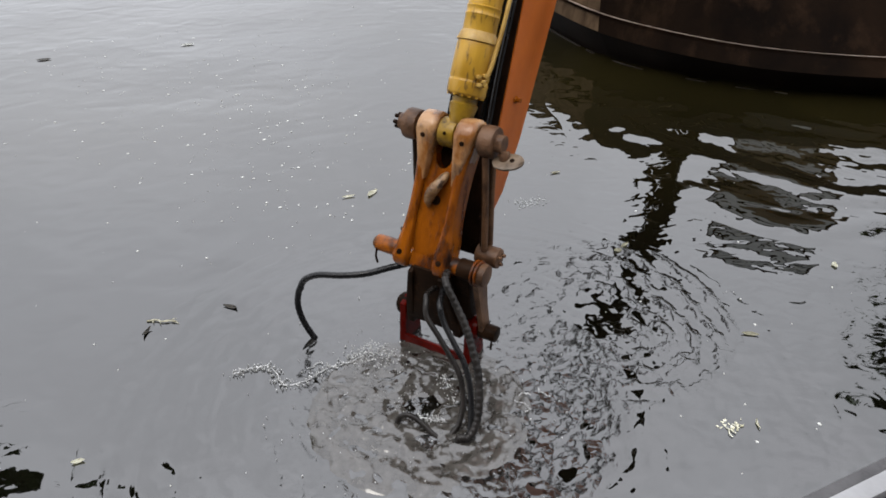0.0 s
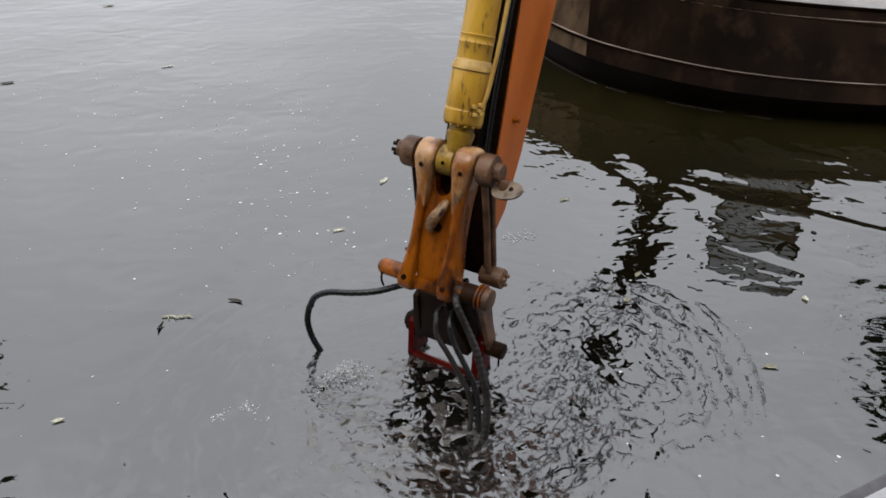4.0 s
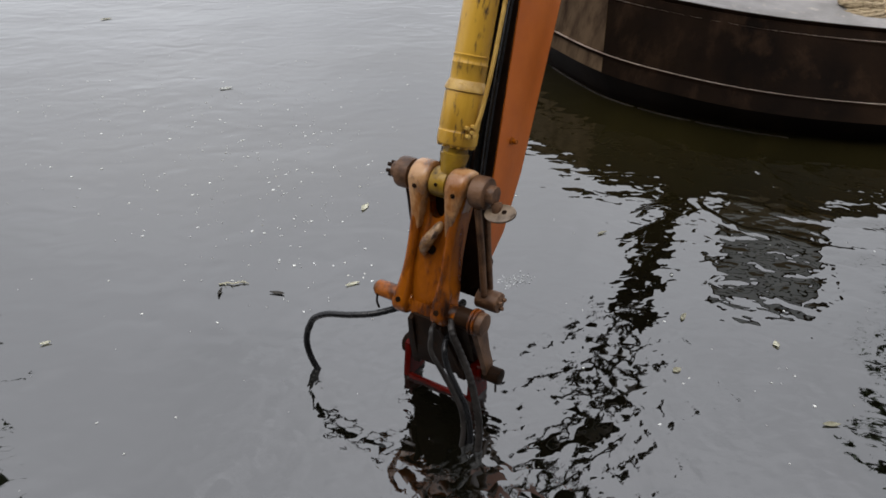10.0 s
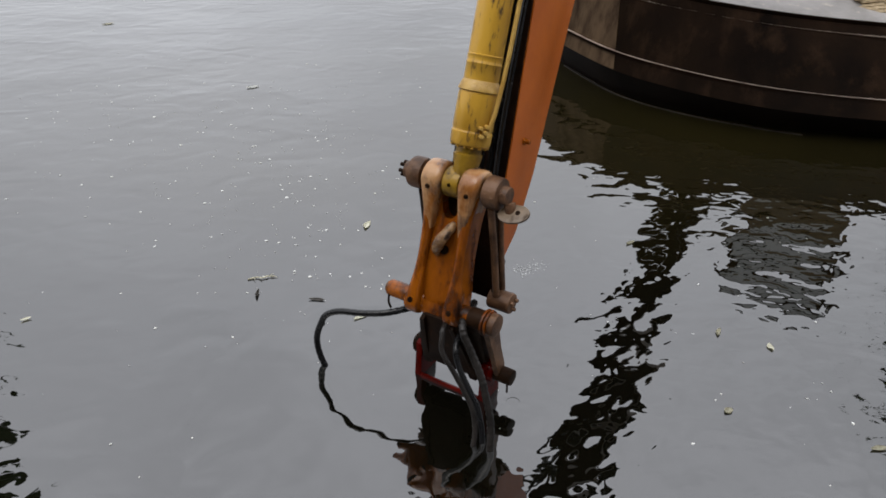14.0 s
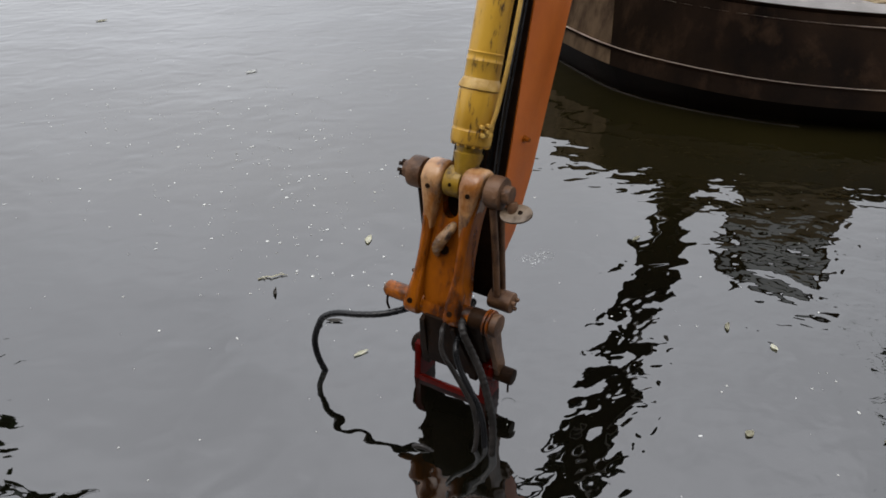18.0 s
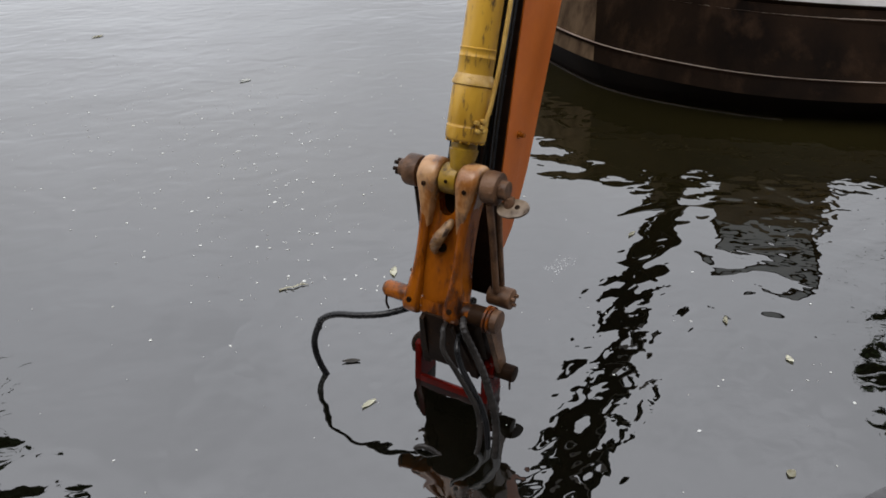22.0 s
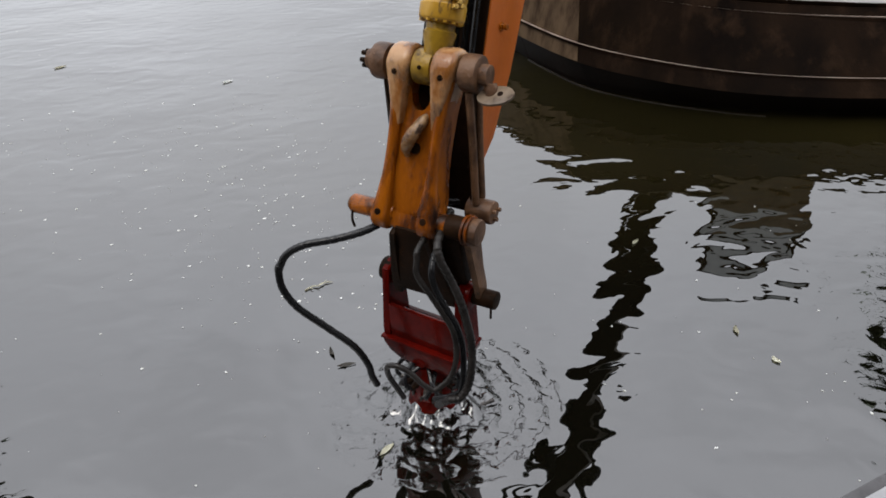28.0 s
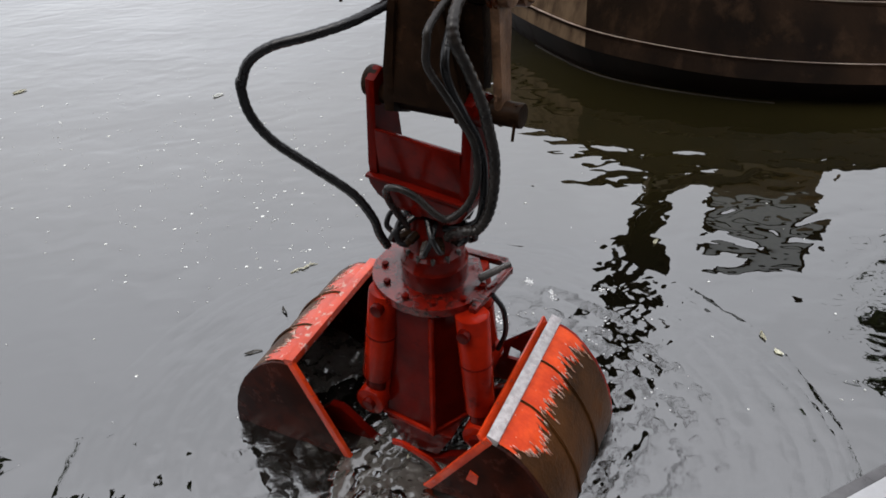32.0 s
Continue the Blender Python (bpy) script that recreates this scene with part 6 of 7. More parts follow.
# ---- what moves ----
def motions():
    walk(excavator_arm, [
        (0, pose(-0.011, 2.692, 0.511, -7.02, 1.06, -31.52)),
        (0.5, pose(0.016, 2.733, 0.504, -6.15, 1.13, -31.26)),
        (1, pose(0.055, 2.769, 0.487, -5.31, 1.89, -29.46)),
        (1.5, pose(0.067, 2.797, 0.476, -4.30, 2.31, -29.44)),
        (2, pose(0.072, 2.809, 0.471, -3.05, 1.89, -30.47)),
        (2.5, pose(0.081, 2.798, 0.472, -1.54, 1.50, -31.08)),
        (3, pose(0.082, 2.776, 0.476, -0.54, 1.29, -31.62)),
        (3.5, pose(0.075, 2.748, 0.480, -0.32, 0.80, -32.31)),
        (5.5, pose(0.001, 2.618, 0.483, -0.03, 1.29, -32.04)),
        (6, pose(-0.011, 2.610, 0.479, 0.20, 1.35, -32.01)),
        (6.5, pose(-0.017, 2.617, 0.477, -0.01, 1.12, -32.50)),
        (7, pose(-0.016, 2.628, 0.476, -0.17, 0.49, -33.05)),
        (7.5, pose(-0.011, 2.627, 0.475, -0.04, 0.11, -32.99)),
        (8, pose(-0.012, 2.625, 0.474, 0.00, 0.07, -32.79)),
        (8.5, pose(-0.011, 2.630, 0.473, 0.11, -0.07, -32.81)),
        (9, pose(-0.009, 2.643, 0.470, 0.21, -0.28, -33.12)),
        (9.5, pose(-0.009, 2.651, 0.469, 0.23, -0.35, -33.37)),
        (10, pose(-0.010, 2.648, 0.473, 0.31, -0.29, -33.45)),
        (10.5, pose(-0.010, 2.645, 0.474, 0.19, -0.27, -33.49)),
        (11, pose(-0.010, 2.646, 0.474, 0.01, -0.31, -33.42)),
        (11.5, pose(-0.012, 2.645, 0.475, 0.06, -0.22, -33.36)),
        (12, pose(-0.014, 2.646, 0.476, 0.18, -0.11, -33.34)),
        (12.5, pose(-0.013, 2.648, 0.474, 0.18, -0.08, -33.23)),
        (13, pose(-0.012, 2.648, 0.472, 0.10, -0.02, -33.10)),
        (13.5, pose(-0.010, 2.642, 0.471, 0.07, 0.08, -33.11)),
        (14, pose(-0.009, 2.638, 0.470, 0.08, 0.20, -33.07)),
        (14.5, pose(-0.009, 2.636, 0.469, 0.18, 0.39, -32.77)),
        (16.5, pose(-0.014, 2.610, 0.477, 0.47, 1.32, -32.06)),
        (17, pose(-0.012, 2.605, 0.478, 0.51, 1.38, -31.90)),
        (17.5, pose(-0.009, 2.603, 0.479, 0.37, 1.40, -31.81)),
        (18, pose(-0.006, 2.599, 0.481, 0.18, 1.40, -31.80)),
        (18.5, pose(-0.002, 2.595, 0.484, 0.06, 1.37, -31.78)),
        (19, pose(0.002, 2.595, 0.484, -0.10, 1.22, -31.80)),
        (19.5, pose(0.009, 2.596, 0.483, -0.28, 1.02, -31.96)),
        (20, pose(0.018, 2.592, 0.485, -0.31, 0.91, -32.16)),
        (20.5, pose(0.027, 2.590, 0.485, -0.17, 0.81, -32.26)),
        (21, pose(0.033, 2.592, 0.485, -0.12, 0.65, -32.20)),
        (21.5, pose(0.035, 2.594, 0.487, -0.23, 0.50, -32.09)),
        (22, pose(0.034, 2.595, 0.489, -0.25, 0.43, -32.22)),
        (22.5, pose(0.032, 2.597, 0.491, -0.20, 0.45, -32.53)),
        (23, pose(0.029, 2.598, 0.494, -0.17, 0.56, -32.63)),
        (23.5, pose(0.026, 2.602, 0.500, -0.09, 0.82, -32.51)),
        (24, pose(0.026, 2.600, 0.508, 0.02, 1.09, -32.14)),
        (24.5, pose(0.031, 2.590, 0.515, 0.13, 1.22, -31.62)),
        (25, pose(0.033, 2.588, 0.516, 0.16, 1.24, -31.46)),
        (25.5, pose(0.038, 2.597, 0.512, 0.10, 1.16, -31.45)),
        (27.5, pose(0.019, 2.572, 0.581, 0.31, 1.29, -31.74)),
        (28, pose(-0.011, 2.464, 0.977, -2.59, 1.02, -32.02)),
        (28.2, pose(0.024, 2.459, 1.080, -4.30, 1.04, -32.04)),
        (28.5, pose(0.052, 2.451, 1.269, -6.99, 1.06, -32.06)),
        (29, pose(0.032, 2.314, 1.571, -10.99, 1.09, -32.10)),
        (29.5, pose(0.063, 2.172, 1.777, -13.99, 1.11, -32.13)),
        (30, pose(0.067, 2.119, 1.806, -13.99, 1.11, -32.13)),
        (30.5, pose(0.064, 2.115, 1.810, -13.99, 1.11, -32.13)),
        (31, pose(0.054, 2.107, 1.818, -13.99, 1.11, -32.13)),
        (31.5, pose(0.036, 2.126, 1.817, -13.99, 1.11, -32.13)),
        (32, pose(0.036, 2.126, 1.824, -13.99, 1.11, -32.13)),
    ])
    walk(clamshell_grab, [
        (0, pose(0.020, 2.754, 0.170, 0.0, 0.0, -32.26)),
        (0.5, pose(0.049, 2.799, 0.164, 0.0, 0.0, -32.13)),
        (1, pose(0.084, 2.843, 0.148, 0.0, 0.0, -31.23)),
        (1.5, pose(0.097, 2.878, 0.139, 0.0, 0.0, -31.22)),
        (2, pose(0.109, 2.895, 0.136, 0.0, 0.0, -31.74)),
        (2.5, pose(0.126, 2.889, 0.139, 0.0, 0.0, -32.04)),
        (3, pose(0.132, 2.870, 0.145, 0.0, 0.0, -32.31)),
        (3.5, pose(0.129, 2.841, 0.149, 0.0, 0.0, -32.66)),
        (5.5, pose(0.053, 2.715, 0.153, 0.0, 0.0, -32.52)),
        (6, pose(0.041, 2.708, 0.150, 0.0, 0.0, -32.51)),
        (6.5, pose(0.036, 2.714, 0.147, 0.0, 0.0, -32.75)),
        (7, pose(0.041, 2.721, 0.146, 0.0, 0.0, -33.02)),
        (7.5, pose(0.048, 2.719, 0.145, 0.0, 0.0, -32.99)),
        (8, pose(0.048, 2.717, 0.144, 0.0, 0.0, -32.89)),
        (8.5, pose(0.049, 2.722, 0.143, 0.0, 0.0, -32.90)),
        (9, pose(0.053, 2.735, 0.140, 0.0, 0.0, -33.06)),
        (9.5, pose(0.054, 2.743, 0.140, 0.0, 0.0, -33.19)),
        (10, pose(0.053, 2.740, 0.144, 0.0, 0.0, -33.22)),
        (10.5, pose(0.053, 2.737, 0.145, 0.0, 0.0, -33.24)),
        (11, pose(0.052, 2.737, 0.144, 0.0, 0.0, -33.21)),
        (11.5, pose(0.049, 2.737, 0.146, 0.0, 0.0, -33.18)),
        (12, pose(0.048, 2.738, 0.146, 0.0, 0.0, -33.17)),
        (12.5, pose(0.048, 2.741, 0.144, 0.0, 0.0, -33.12)),
        (13, pose(0.049, 2.740, 0.142, 0.0, 0.0, -33.05)),
        (13.5, pose(0.050, 2.735, 0.142, 0.0, 0.0, -33.06)),
        (14, pose(0.050, 2.731, 0.141, 0.0, 0.0, -33.04)),
        (14.5, pose(0.049, 2.730, 0.140, 0.0, 0.0, -32.89)),
        (16.5, pose(0.039, 2.710, 0.148, 0.0, 0.0, -32.53)),
        (17, pose(0.041, 2.705, 0.149, 0.0, 0.0, -32.45)),
        (17.5, pose(0.043, 2.702, 0.150, 0.0, 0.0, -32.40)),
        (18, pose(0.046, 2.698, 0.152, 0.0, 0.0, -32.40)),
        (18.5, pose(0.049, 2.693, 0.154, 0.0, 0.0, -32.39)),
        (19, pose(0.054, 2.692, 0.154, 0.0, 0.0, -32.40)),
        (19.5, pose(0.061, 2.691, 0.153, 0.0, 0.0, -32.48)),
        (20, pose(0.071, 2.686, 0.154, 0.0, 0.0, -32.58)),
        (20.5, pose(0.081, 2.684, 0.155, 0.0, 0.0, -32.63)),
        (21, pose(0.088, 2.686, 0.155, 0.0, 0.0, -32.60)),
        (21.5, pose(0.090, 2.687, 0.156, 0.0, 0.0, -32.55)),
        (22, pose(0.090, 2.688, 0.159, 0.0, 0.0, -32.61)),
        (22.5, pose(0.088, 2.690, 0.161, 0.0, 0.0, -32.77)),
        (23, pose(0.085, 2.692, 0.164, 0.0, 0.0, -32.82)),
        (23.5, pose(0.080, 2.697, 0.170, 0.0, 0.0, -32.75)),
        (24, pose(0.080, 2.697, 0.178, 0.0, 0.0, -32.57)),
        (24.5, pose(0.083, 2.688, 0.185, 0.0, 0.0, -32.31)),
        (25, pose(0.085, 2.686, 0.187, 0.0, 0.0, -32.23)),
        (25.5, pose(0.090, 2.695, 0.182, 0.0, 0.0, -32.23)),
        (27.5, pose(0.071, 2.671, 0.251, 0.0, 0.0, -32.37)),
        (28, pose(0.022, 2.547, 0.650, 3.2, 2.3, -34.50)),
        (28.2, pose(0.040, 2.530, 0.748, 4.5, 3.2, -34.50)),
        (28.5, pose(0.053, 2.513, 0.933, 6.5, 4.6, -34.50)),
        (29, pose(0.043, 2.355, 1.226, 6.5, 4.6, -34.50)),
        (29.5, pose(0.049, 2.198, 1.445, 6.5, 4.6, -34.50)),
        (30, pose(0.052, 2.146, 1.481, 6.5, 4.6, -34.50)),
        (30.5, pose(0.049, 2.142, 1.487, 6.5, 4.6, -34.50)),
        (31, pose(0.038, 2.133, 1.497, 6.5, 4.6, -34.50)),
        (31.5, pose(0.021, 2.153, 1.494, 6.5, 4.6, -34.50)),
        (32, pose(0.023, 2.153, 1.495, 6.5, 4.6, -34.50)),
    ])
    def swing(dx, dy, dz, up, back=0):
        """The loop shifted, and its outer end raised about its root."""
        root = Vector((-0.023, -0.088, 0.277))
        return pose(root.x + dx, root.y + dy, root.z + dz, 0, 0, -back) @ Matrix.Rotation(radians(up), 4, Vector((-0.545, 0.839, 0))) @ pose(-root.x, -root.y, -root.z)
    knee, view = Vector((-0.386, -0.338, 0.073)), Vector((-0.545, 0.839, 0))
    loop = [(0, -0.12, -0.08, -0.005, 3, 22, 14), (3.5, -0.12, -0.08, -0.008, 3, 22, 14), (6, -0.12, -0.08, -0.010, 2, 22, 14), (9, -0.115, -0.075, -0.012, 1, 22, 12), (13, -0.112, -0.075, -0.012, 3, 24, 19),
            (19, -0.110, -0.075, -0.010, 3, 24, 18), (25.5, -0.110, -0.075, -0.010, 3, 24, 18), (27.5, -0.06, -0.05, 0.02, 4, 12, 7), (28, -0.028, -0.02, 0.03, 4, 0, 0), (29, -0.03, -0.02, 0.035, 0, 0, 0),
            (30, -0.012, -0.008, -0.004, 0, 0, 0), (32, -0.005, -0.003, 0.01, 0, 0, 0)]
    walk(feed_hose, [(t, swing(dx, dy, dz, up, back)) for t, dx, dy, dz, up, back, drop_in in loop])
    walk(hose_fall, [(t, swing(dx, dy, dz, up, back) @ pose(*knee) @ Matrix.Rotation(radians(drop_in), 4, view) @ pose(*(-knee))) for t, dx, dy, dz, up, back, drop_in in loop])
    # the near hoses swing out towards the boat while the grab lies under water
    top, across = Vector((0.13, -0.05, 0.32)), Vector((0.824, 0.566, 0))
    for ob, dx, sag in zip(near_hoses, (-0.047, -0.060, -0.052), (0, 0.055, 0)):
        walk(ob, [(t, pose(top.x + dx * k, top.y + 0.66 * dx * k, top.z - 0.02 * k - sag * (t < 6)) @ Matrix.Rotation(radians(a), 4, across) @ pose(*(-top)))
                  for t, a, k in ((0, -40, 1), (2, -38, 1), (3.5, -34, 1), (6, -28, 1), (9, -25, 1), (25.5, -27, 1), (27.5, -20, 0.9), (28, -9, 0.6), (28.5, 0, 0.4), (30, 0, 0.2), (32, 0, 0))])
    walk(boom, [
        (0, pose(0, 0, 1.40, 0.88, 0, 0.31)),
        (1, pose(0, 0, 1.40, 0.60, 0, 0.33)),
        (2, pose(0, 0, 1.40, 0.26, 0, 0.42)),
        (3, pose(0, 0, 1.40, -0.19, 0, 0.44)),
        (6, pose(0, 0, 1.40, -0.01, 0, 0.34)),
        (7, pose(0, 0, 1.40, 0.04, 0, 0.18)),
        (8, pose(0, 0, 1.40, 0.03, 0, 0.04)),
        (9, pose(0, 0, 1.40, 0.01, 0, -0.06)),
        (10, pose(0, 0, 1.40, -0.05, 0, -0.03)),
        (11, pose(0, 0, 1.40, -0.02, 0, -0.03)),
        (12, pose(0, 0, 1.40, -0.05, 0, -0.01)),
        (13, pose(0, 0, 1.40, -0.00, 0, 0.00)),
        (14, pose(0, 0, 1.40, 0.03, 0, 0.09)),
        (17, pose(0, 0, 1.40, -0.03, 0, 0.32)),
        (18, pose(0, 0, 1.40, -0.02, 0, 0.38)),
        (19, pose(0, 0, 1.40, -0.01, 0, 0.39)),
        (20, pose(0, 0, 1.40, 0.01, 0, 0.45)),
        (21, pose(0, 0, 1.40, -0.04, 0, 0.46)),
        (22, pose(0, 0, 1.40, -0.07, 0, 0.41)),
        (23, pose(0, 0, 1.40, -0.13, 0, 0.46)),
        (24, pose(0, 0, 1.40, -0.28, 0, 0.52)),
        (25, pose(0, 0, 1.40, -0.37, 0, 0.53)),
        (27.5, pose(0, 0, 1.40, -0.34, 0, 0.18)),
        (28, pose(0, 0, 1.40, -1.53, 0, 0.24)),
        (28.5, pose(0, 0, 1.40, -2.30, 0, 0.39)),
        (29, pose(0, 0, 1.40, -2.89, 0, 0.57)),
        (29.5, pose(0, 0, 1.40, -3.28, 0, 0.76)),
        (30, pose(0, 0, 1.40, -3.33, 0, 0.80)),
        (30.5, pose(0, 0, 1.40, -3.33, 0, 0.80)),
        (31, pose(0, 0, 1.40, -3.35, 0, 0.78)),
        (31.5, pose(0, 0, 1.40, -3.36, 0, 0.74)),
        (32, pose(0, 0, 1.40, -3.38, 0, 0.74)),
    ])
    for key, ob in FLOATS.items():
        turn = {"twig": -15, "leaf_y": 55, "stalk": 80, "leaf_w": 70, "twig2": -30, "twig3": 70}.get(key, 10)
        walk(ob, [(t, pose(x, y, -0.03 if key == "film" and t >= 25 else 0, 0, 0, turn + 1.2 * t)) for t, x, y in DRIFT[key]])
    for ob, x, y, turn in STRAYS:
        walk(ob, [(0, pose(x - 0.30, y + 0.45, 0, 0, 0, turn)), (3, pose(x - 0.12, y + 0.35, 0, 0, 0, turn + 4)), (6, pose(x - 0.32, y + 0.45, 0, 0, 0, turn + 8)), (9, pose(x - 0.12, y + 0.22, 0, 0, 0, turn + 12)),
                  (13, pose(x, y, 0, 0, 0, turn + 18)), (24, pose(x + 0.12, y - 0.05, 0, 0, 0, turn + 30)), (32, pose(x + 0.2, y - 0.3, 0, 0, 0, turn + 40))])
    walk(floating_scum, [(0, pose(-0.30, 0.45, 0)), (3, pose(-0.12, 0.35, 0, 0, 0, 0.5)), (6, pose(-0.32, 0.45, 0, 0, 0, 1)), (9, pose(-0.12, 0.22, 0, 0, 0, 1.5)), (13, pose(0, 0, 0, 0, 0, 2)),
                         (19, pose(0.06, 0.0, 0, 0, 0, 2.5)), (24, pose(0.12, -0.05, 0, 0, 0, 3)), (28, pose(0.18, -0.15, 0, 0, 0, 3.4)), (32, pose(0.2, -0.3, 0, 0, 0, 4))])
    walk(churn, [(0, pose(0.05, 2.40, 0, 0, 0, 0)), (1.5, pose(0.07, 2.42, 0.002, 0, 0, 9)), (3.5, pose(0.08, 2.46, -0.001, 0, 0, 18)), (5.5, pose(0.06, 2.42, -0.004, 0, 0, 28)), (7, pose(0.06, 2.42, -0.03, 0, 0, 33)),
                 (13, pose(0.06, 2.40, -0.06, 0, 0, 48)), (28.0, pose(0.05, 2.35, -0.06, 0, 0, 48)), (28.8, pose(0.05, 2.32, -0.006, 0, 0, 50)), (29.6, pose(0.05, 2.28, -0.001, 0, 0, 54)), (32, pose(0.05, 2.26, -0.003, 0, 0, 62))])
    walk(settling, [(0, pose(0.16, 2.45, -0.03)), (3.5, pose(0.16, 2.45, -0.004, 0, 0, 6)), (5.5, pose(0.18, 2.46, 0.001, 0, 0, 12)), (9, pose(0.20, 2.48, 0.001, 0, 0, 22)), (11, pose(0.21, 2.48, -0.002, 0, 0, 28)), (13, pose(0.22, 2.5, -0.03, 0, 0, 34)), (32, pose(0.22, 2.5, -0.03, 0, 0, 34))])
    walk(faint, [(0, pose(0.30, 2.6, -0.03)), (8, pose(0.30, 2.6, -0.01, 0, 0, 8)), (10.5, pose(0.30, 2.6, 0.0005, 0, 0, 14)), (17, pose(0.28, 2.56, 0.0005, 0, 0, 28)), (21, pose(0.24, 2.54, 0.0, 0, 0, 36)), (27, pose(0.18, 2.5, 0.0005, 0, 0, 48)), (28, pose(0.16, 2.5, -0.03, 0, 0, 50)), (32, pose(0.16, 2.5, -0.03, 0, 0, 50))])
    walk(stirred, [(0, pose(0.12, 2.4, -0.07)), (28.1, pose(0.12, 2.4, -0.07)), (28.7, pose(0.10, 2.40, -0.012, 0, 0, 4)), (29.4, pose(0.10, 2.38, 0.004, 0, 0, 9)), (31, pose(0.12, 2.40, 0.004, 0, 0, 15)), (32, pose(0.14, 2.42, 0.001, 0, 0, 20))])
    walk(foam_flecks, [(0, pose(0.05, 2.3, -0.08)), (28.2, pose(0.05, 2.3, -0.08)), (28.9, pose(0.05, 2.3, -0.004, 0, 0, 2)), (30, pose(0.06, 2.32, -0.003, 0, 0, 6)), (32, pose(0.10, 2.38, -0.006, 0, 0, 12))])
    walk(spread, [(0, pose(0.05, 2.3, -0.06)), (28.4, pose(0.05, 2.3, -0.06)), (29.4, pose(0.05, 2.3, -0.006, 0, 0, 4)), (30.4, pose(0.05, 2.3, -0.001, 0, 0, 8)), (32, pose(0.05, 2.3, 0.0, 0, 0, 16))])
    walk(aerated, [(0, pose(-0.08, 2.34, 0.006)), (1, pose(-0.14, 2.44, 0.006, 0, 0, 6)), (2.2, pose(-0.12, 2.46, 0.004, 0, 0, 12)), (3.5, pose(-0.10, 2.46, -0.001, 0, 0, 18)), (5.5, pose(-0.06, 2.46, -0.022, 0, 0, 26)), (8.5, pose(-0.05, 2.45, -0.06, 0, 0, 32)), (28.2, pose(0.05, 2.30, -0.06, 0, 0, 40)), (28.8, pose(0.05, 2.22, 0.004, 0, 0, 46)), (29.6, pose(0.04, 2.10, 0.008, 0, 0, 54)), (32, pose(0.03, 2.02, 0.006, 0, 0, 66))])
    walk(boil, [(0, pose(0.05, 2.4, -0.08)), (27.5, pose(0.05, 2.62, -0.06)), (27.85, pose(0.05, 2.62, -0.001, 0, 0, 1)), (28.3, pose(0.05, 2.48, -0.002, 0, 0, 4)), (28.8, pose(0.05, 2.33, 0.004, 0, 0, 12)), (29.6, pose(0.05, 2.16, 0.005, 0, 0, 22)), (31, pose(0.04, 2.08, 0.004, 0, 0, 34)), (32, pose(0.04, 2.05, 0.002, 0, 0, 40))])
    walk(rings, [(0, pose(0.1, 2.45, -0.002)), (3.5, pose(0.1, 2.45, -0.003, 0, 0, 10)), (6, pose(0.1, 2.45, -0.005, 0, 0, 18)), (7.5, pose(0.1, 2.45, -0.03, 0, 0, 22)), (28, pose(0.05, 2.35, -0.05, 0, 0, 30)),
                 (28.8, pose(0.05, 2.35, -0.006, 0, 0, 32)), (29.6, pose(0.05, 2.35, 0.0, 0, 0, 35)), (32, pose(0.05, 2.35, 0.0, 0, 0, 42))])
    walk(side_chop, [(0, pose(0.75, 2.95, 0)), (3.5, pose(0.85, 2.8, 0, 0, 0, -14)), (6, pose(0.9, 2.75, -0.006, 0, 0, -24)), (7.5, pose(0.85, 2.85, -0.05, 0, 0, -34)),
                     (32, pose(1.0, 3.05, -0.05, 0, 0, -60))])
    walk(barge_wash, [(0, pose(3.6, 5.6, 0.006)), (3.5, pose(3.65, 5.55, 0.002, 0, 0, 8)), (6, pose(3.7, 5.5, 0.0, 0, 0, 13)), (11, pose(3.75, 5.45, -0.005, 0, 0, 22)), (14.5, pose(3.8, 5.4, -0.05, 0, 0, 28)), (32, pose(3.8, 5.4, -0.05, 0, 0, 28))])
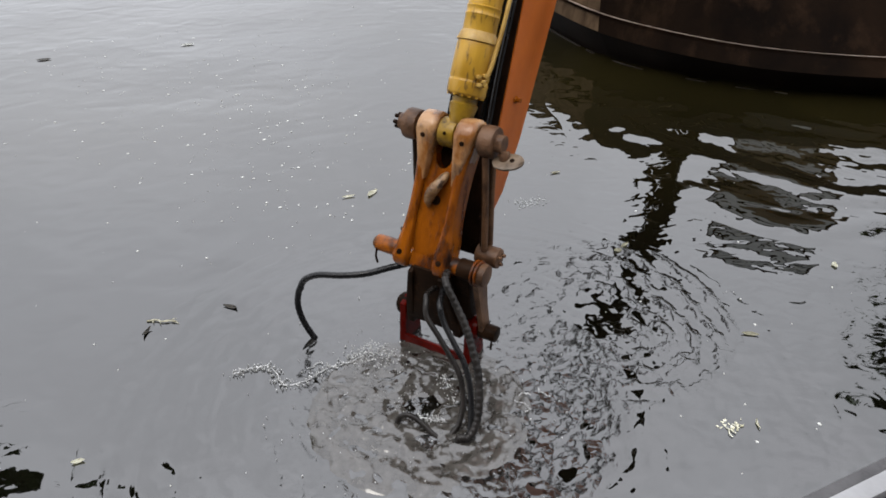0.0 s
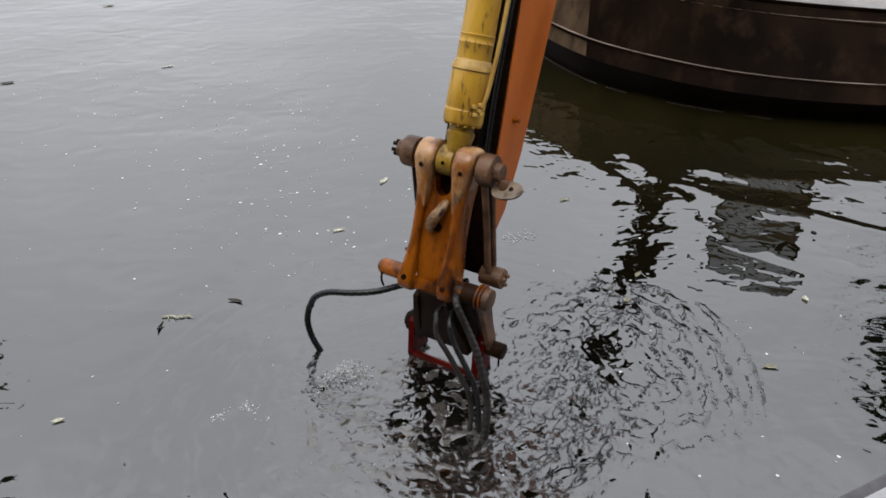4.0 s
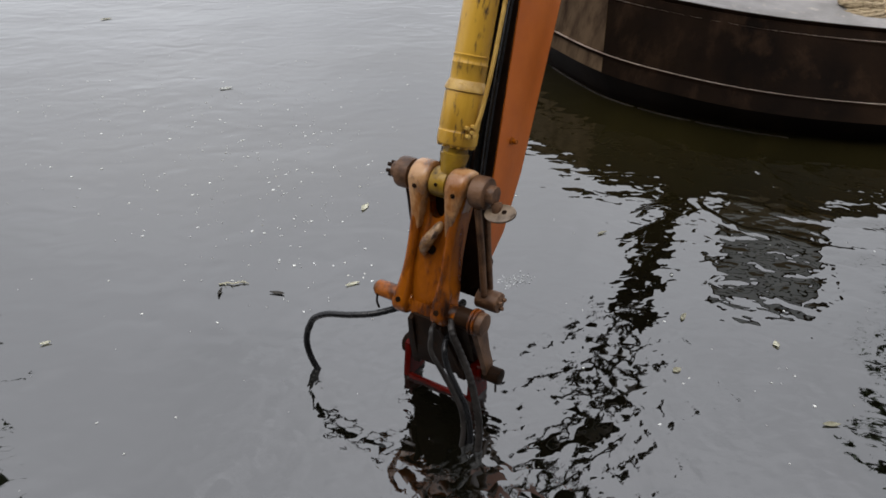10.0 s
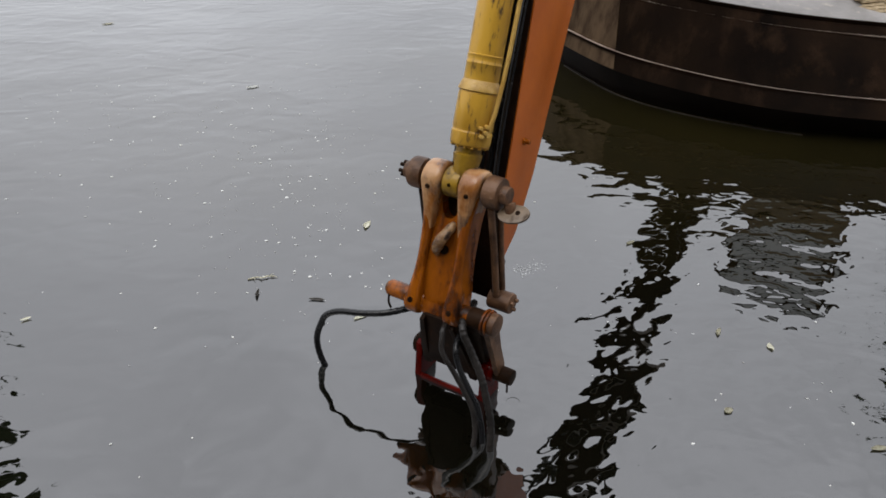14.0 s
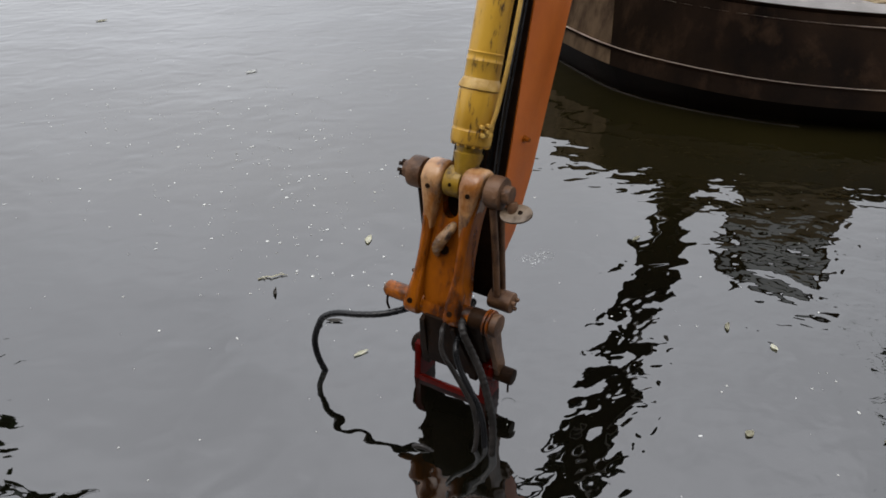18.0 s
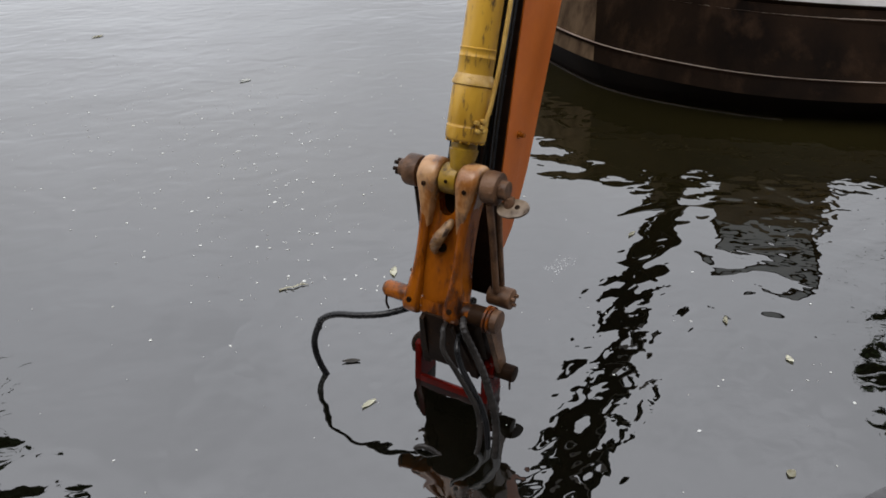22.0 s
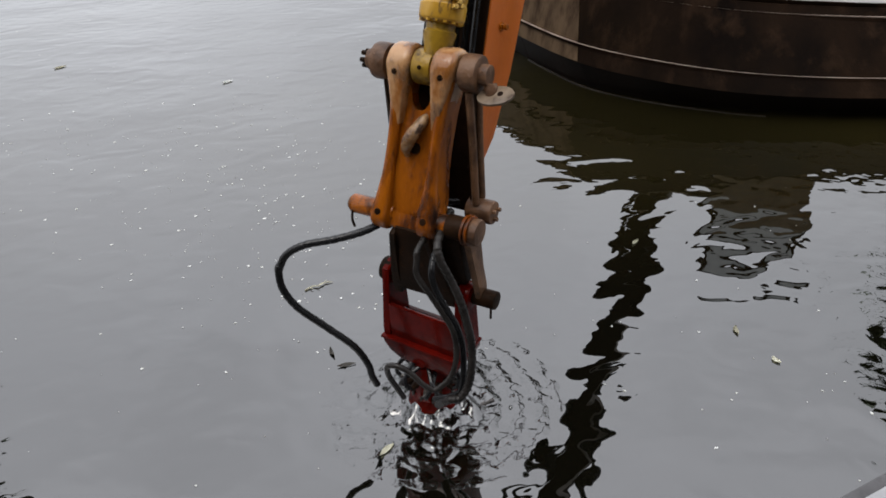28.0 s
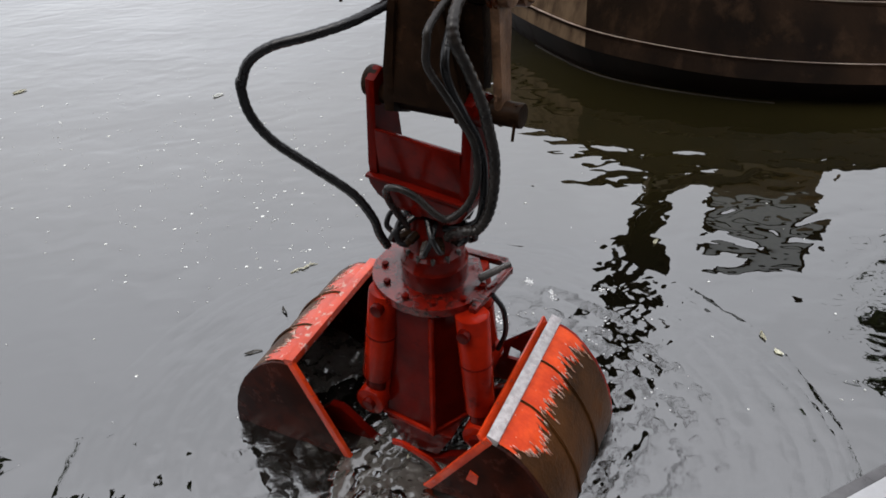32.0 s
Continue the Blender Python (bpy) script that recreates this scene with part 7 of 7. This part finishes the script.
    walk(froth_patch, [(0, pose(-0.12, 2.4, 0.007)), (2, pose(-0.1, 2.5, 0.007, 0, 0, 10)), (3.5, pose(-0.1, 2.5, -0.002, 0, 0, 16)), (6, pose(-0.05, 2.5, -0.012, 0, 0, 26)), (8, pose(-0.05, 2.5, -0.05, 0, 0, 30)),
                       (27.8, pose(0.05, 2.4, -0.05, 0, 0, 30)), (32, pose(0.05, 2.4, -0.05, 0, 0, 30))])
    walk(water_mound, [(0, pose(0.05, 2.5, -0.3)), (27.5, pose(0.05, 2.5, -0.3)), (27.85, pose(0.06, 2.66, -0.10)), (28.0, pose(0.06, 2.66, -0.016)), (28.3, pose(0.05, 2.55, -0.045)), (28.8, pose(0.05, 2.45, -0.09)),
                       (29.2, pose(0.05, 2.4, -0.3)), (32, pose(0.05, 2.4, -0.3))])
    walk(white_spray, [(0, pose(0.05, 2.5, -0.6)), (27.7, pose(0.05, 2.6, -0.6)), (27.95, pose(0.05, 2.6, -0.22)), (28.1, pose(0.05, 2.6, -0.12)), (28.35, pose(0.05, 2.57, 0.095)), (28.55, pose(0.05, 2.42, 0.03, 0, 0, 4)),
                       (28.8, pose(0.05, 2.34, -0.06, 0, 0, 8)), (29.2, pose(0.05, 2.28, -0.088, 0, 0, 12)), (30, pose(0.05, 2.20, -0.10, 0, 0, 18)), (31, pose(0.05, 2.16, -0.112, 0, 0, 24)), (32, pose(0.05, 2.16, -0.12, 0, 0, 28))])
    walk(water_streams, [(0, pose(0.05, 2.5, -0.5)), (27.7, pose(0.05, 2.5, -0.5)), (28.05, pose(0.06, 2.63, -0.06)), (28.4, pose(0.05, 2.5, 0.12, 0, 0, 6)), (28.75, pose(0.05, 2.34, 0.22, 0, 0, 10)),
                         (29.1, pose(0.05, 2.28, 0.1, 0, 0, 14)), (29.6, pose(0.05, 2.25, -0.12, 0, 0, 16)), (30.2, pose(0.05, 2.25, -0.5, 0, 0, 18)), (32, pose(0.05, 2.25, -0.5, 0, 0, 18))])
    walk(water, [(0, pose(0, 0, 0)), (32, pose(3.2, -1.3, 0, 0, 0, 0))])


motions()
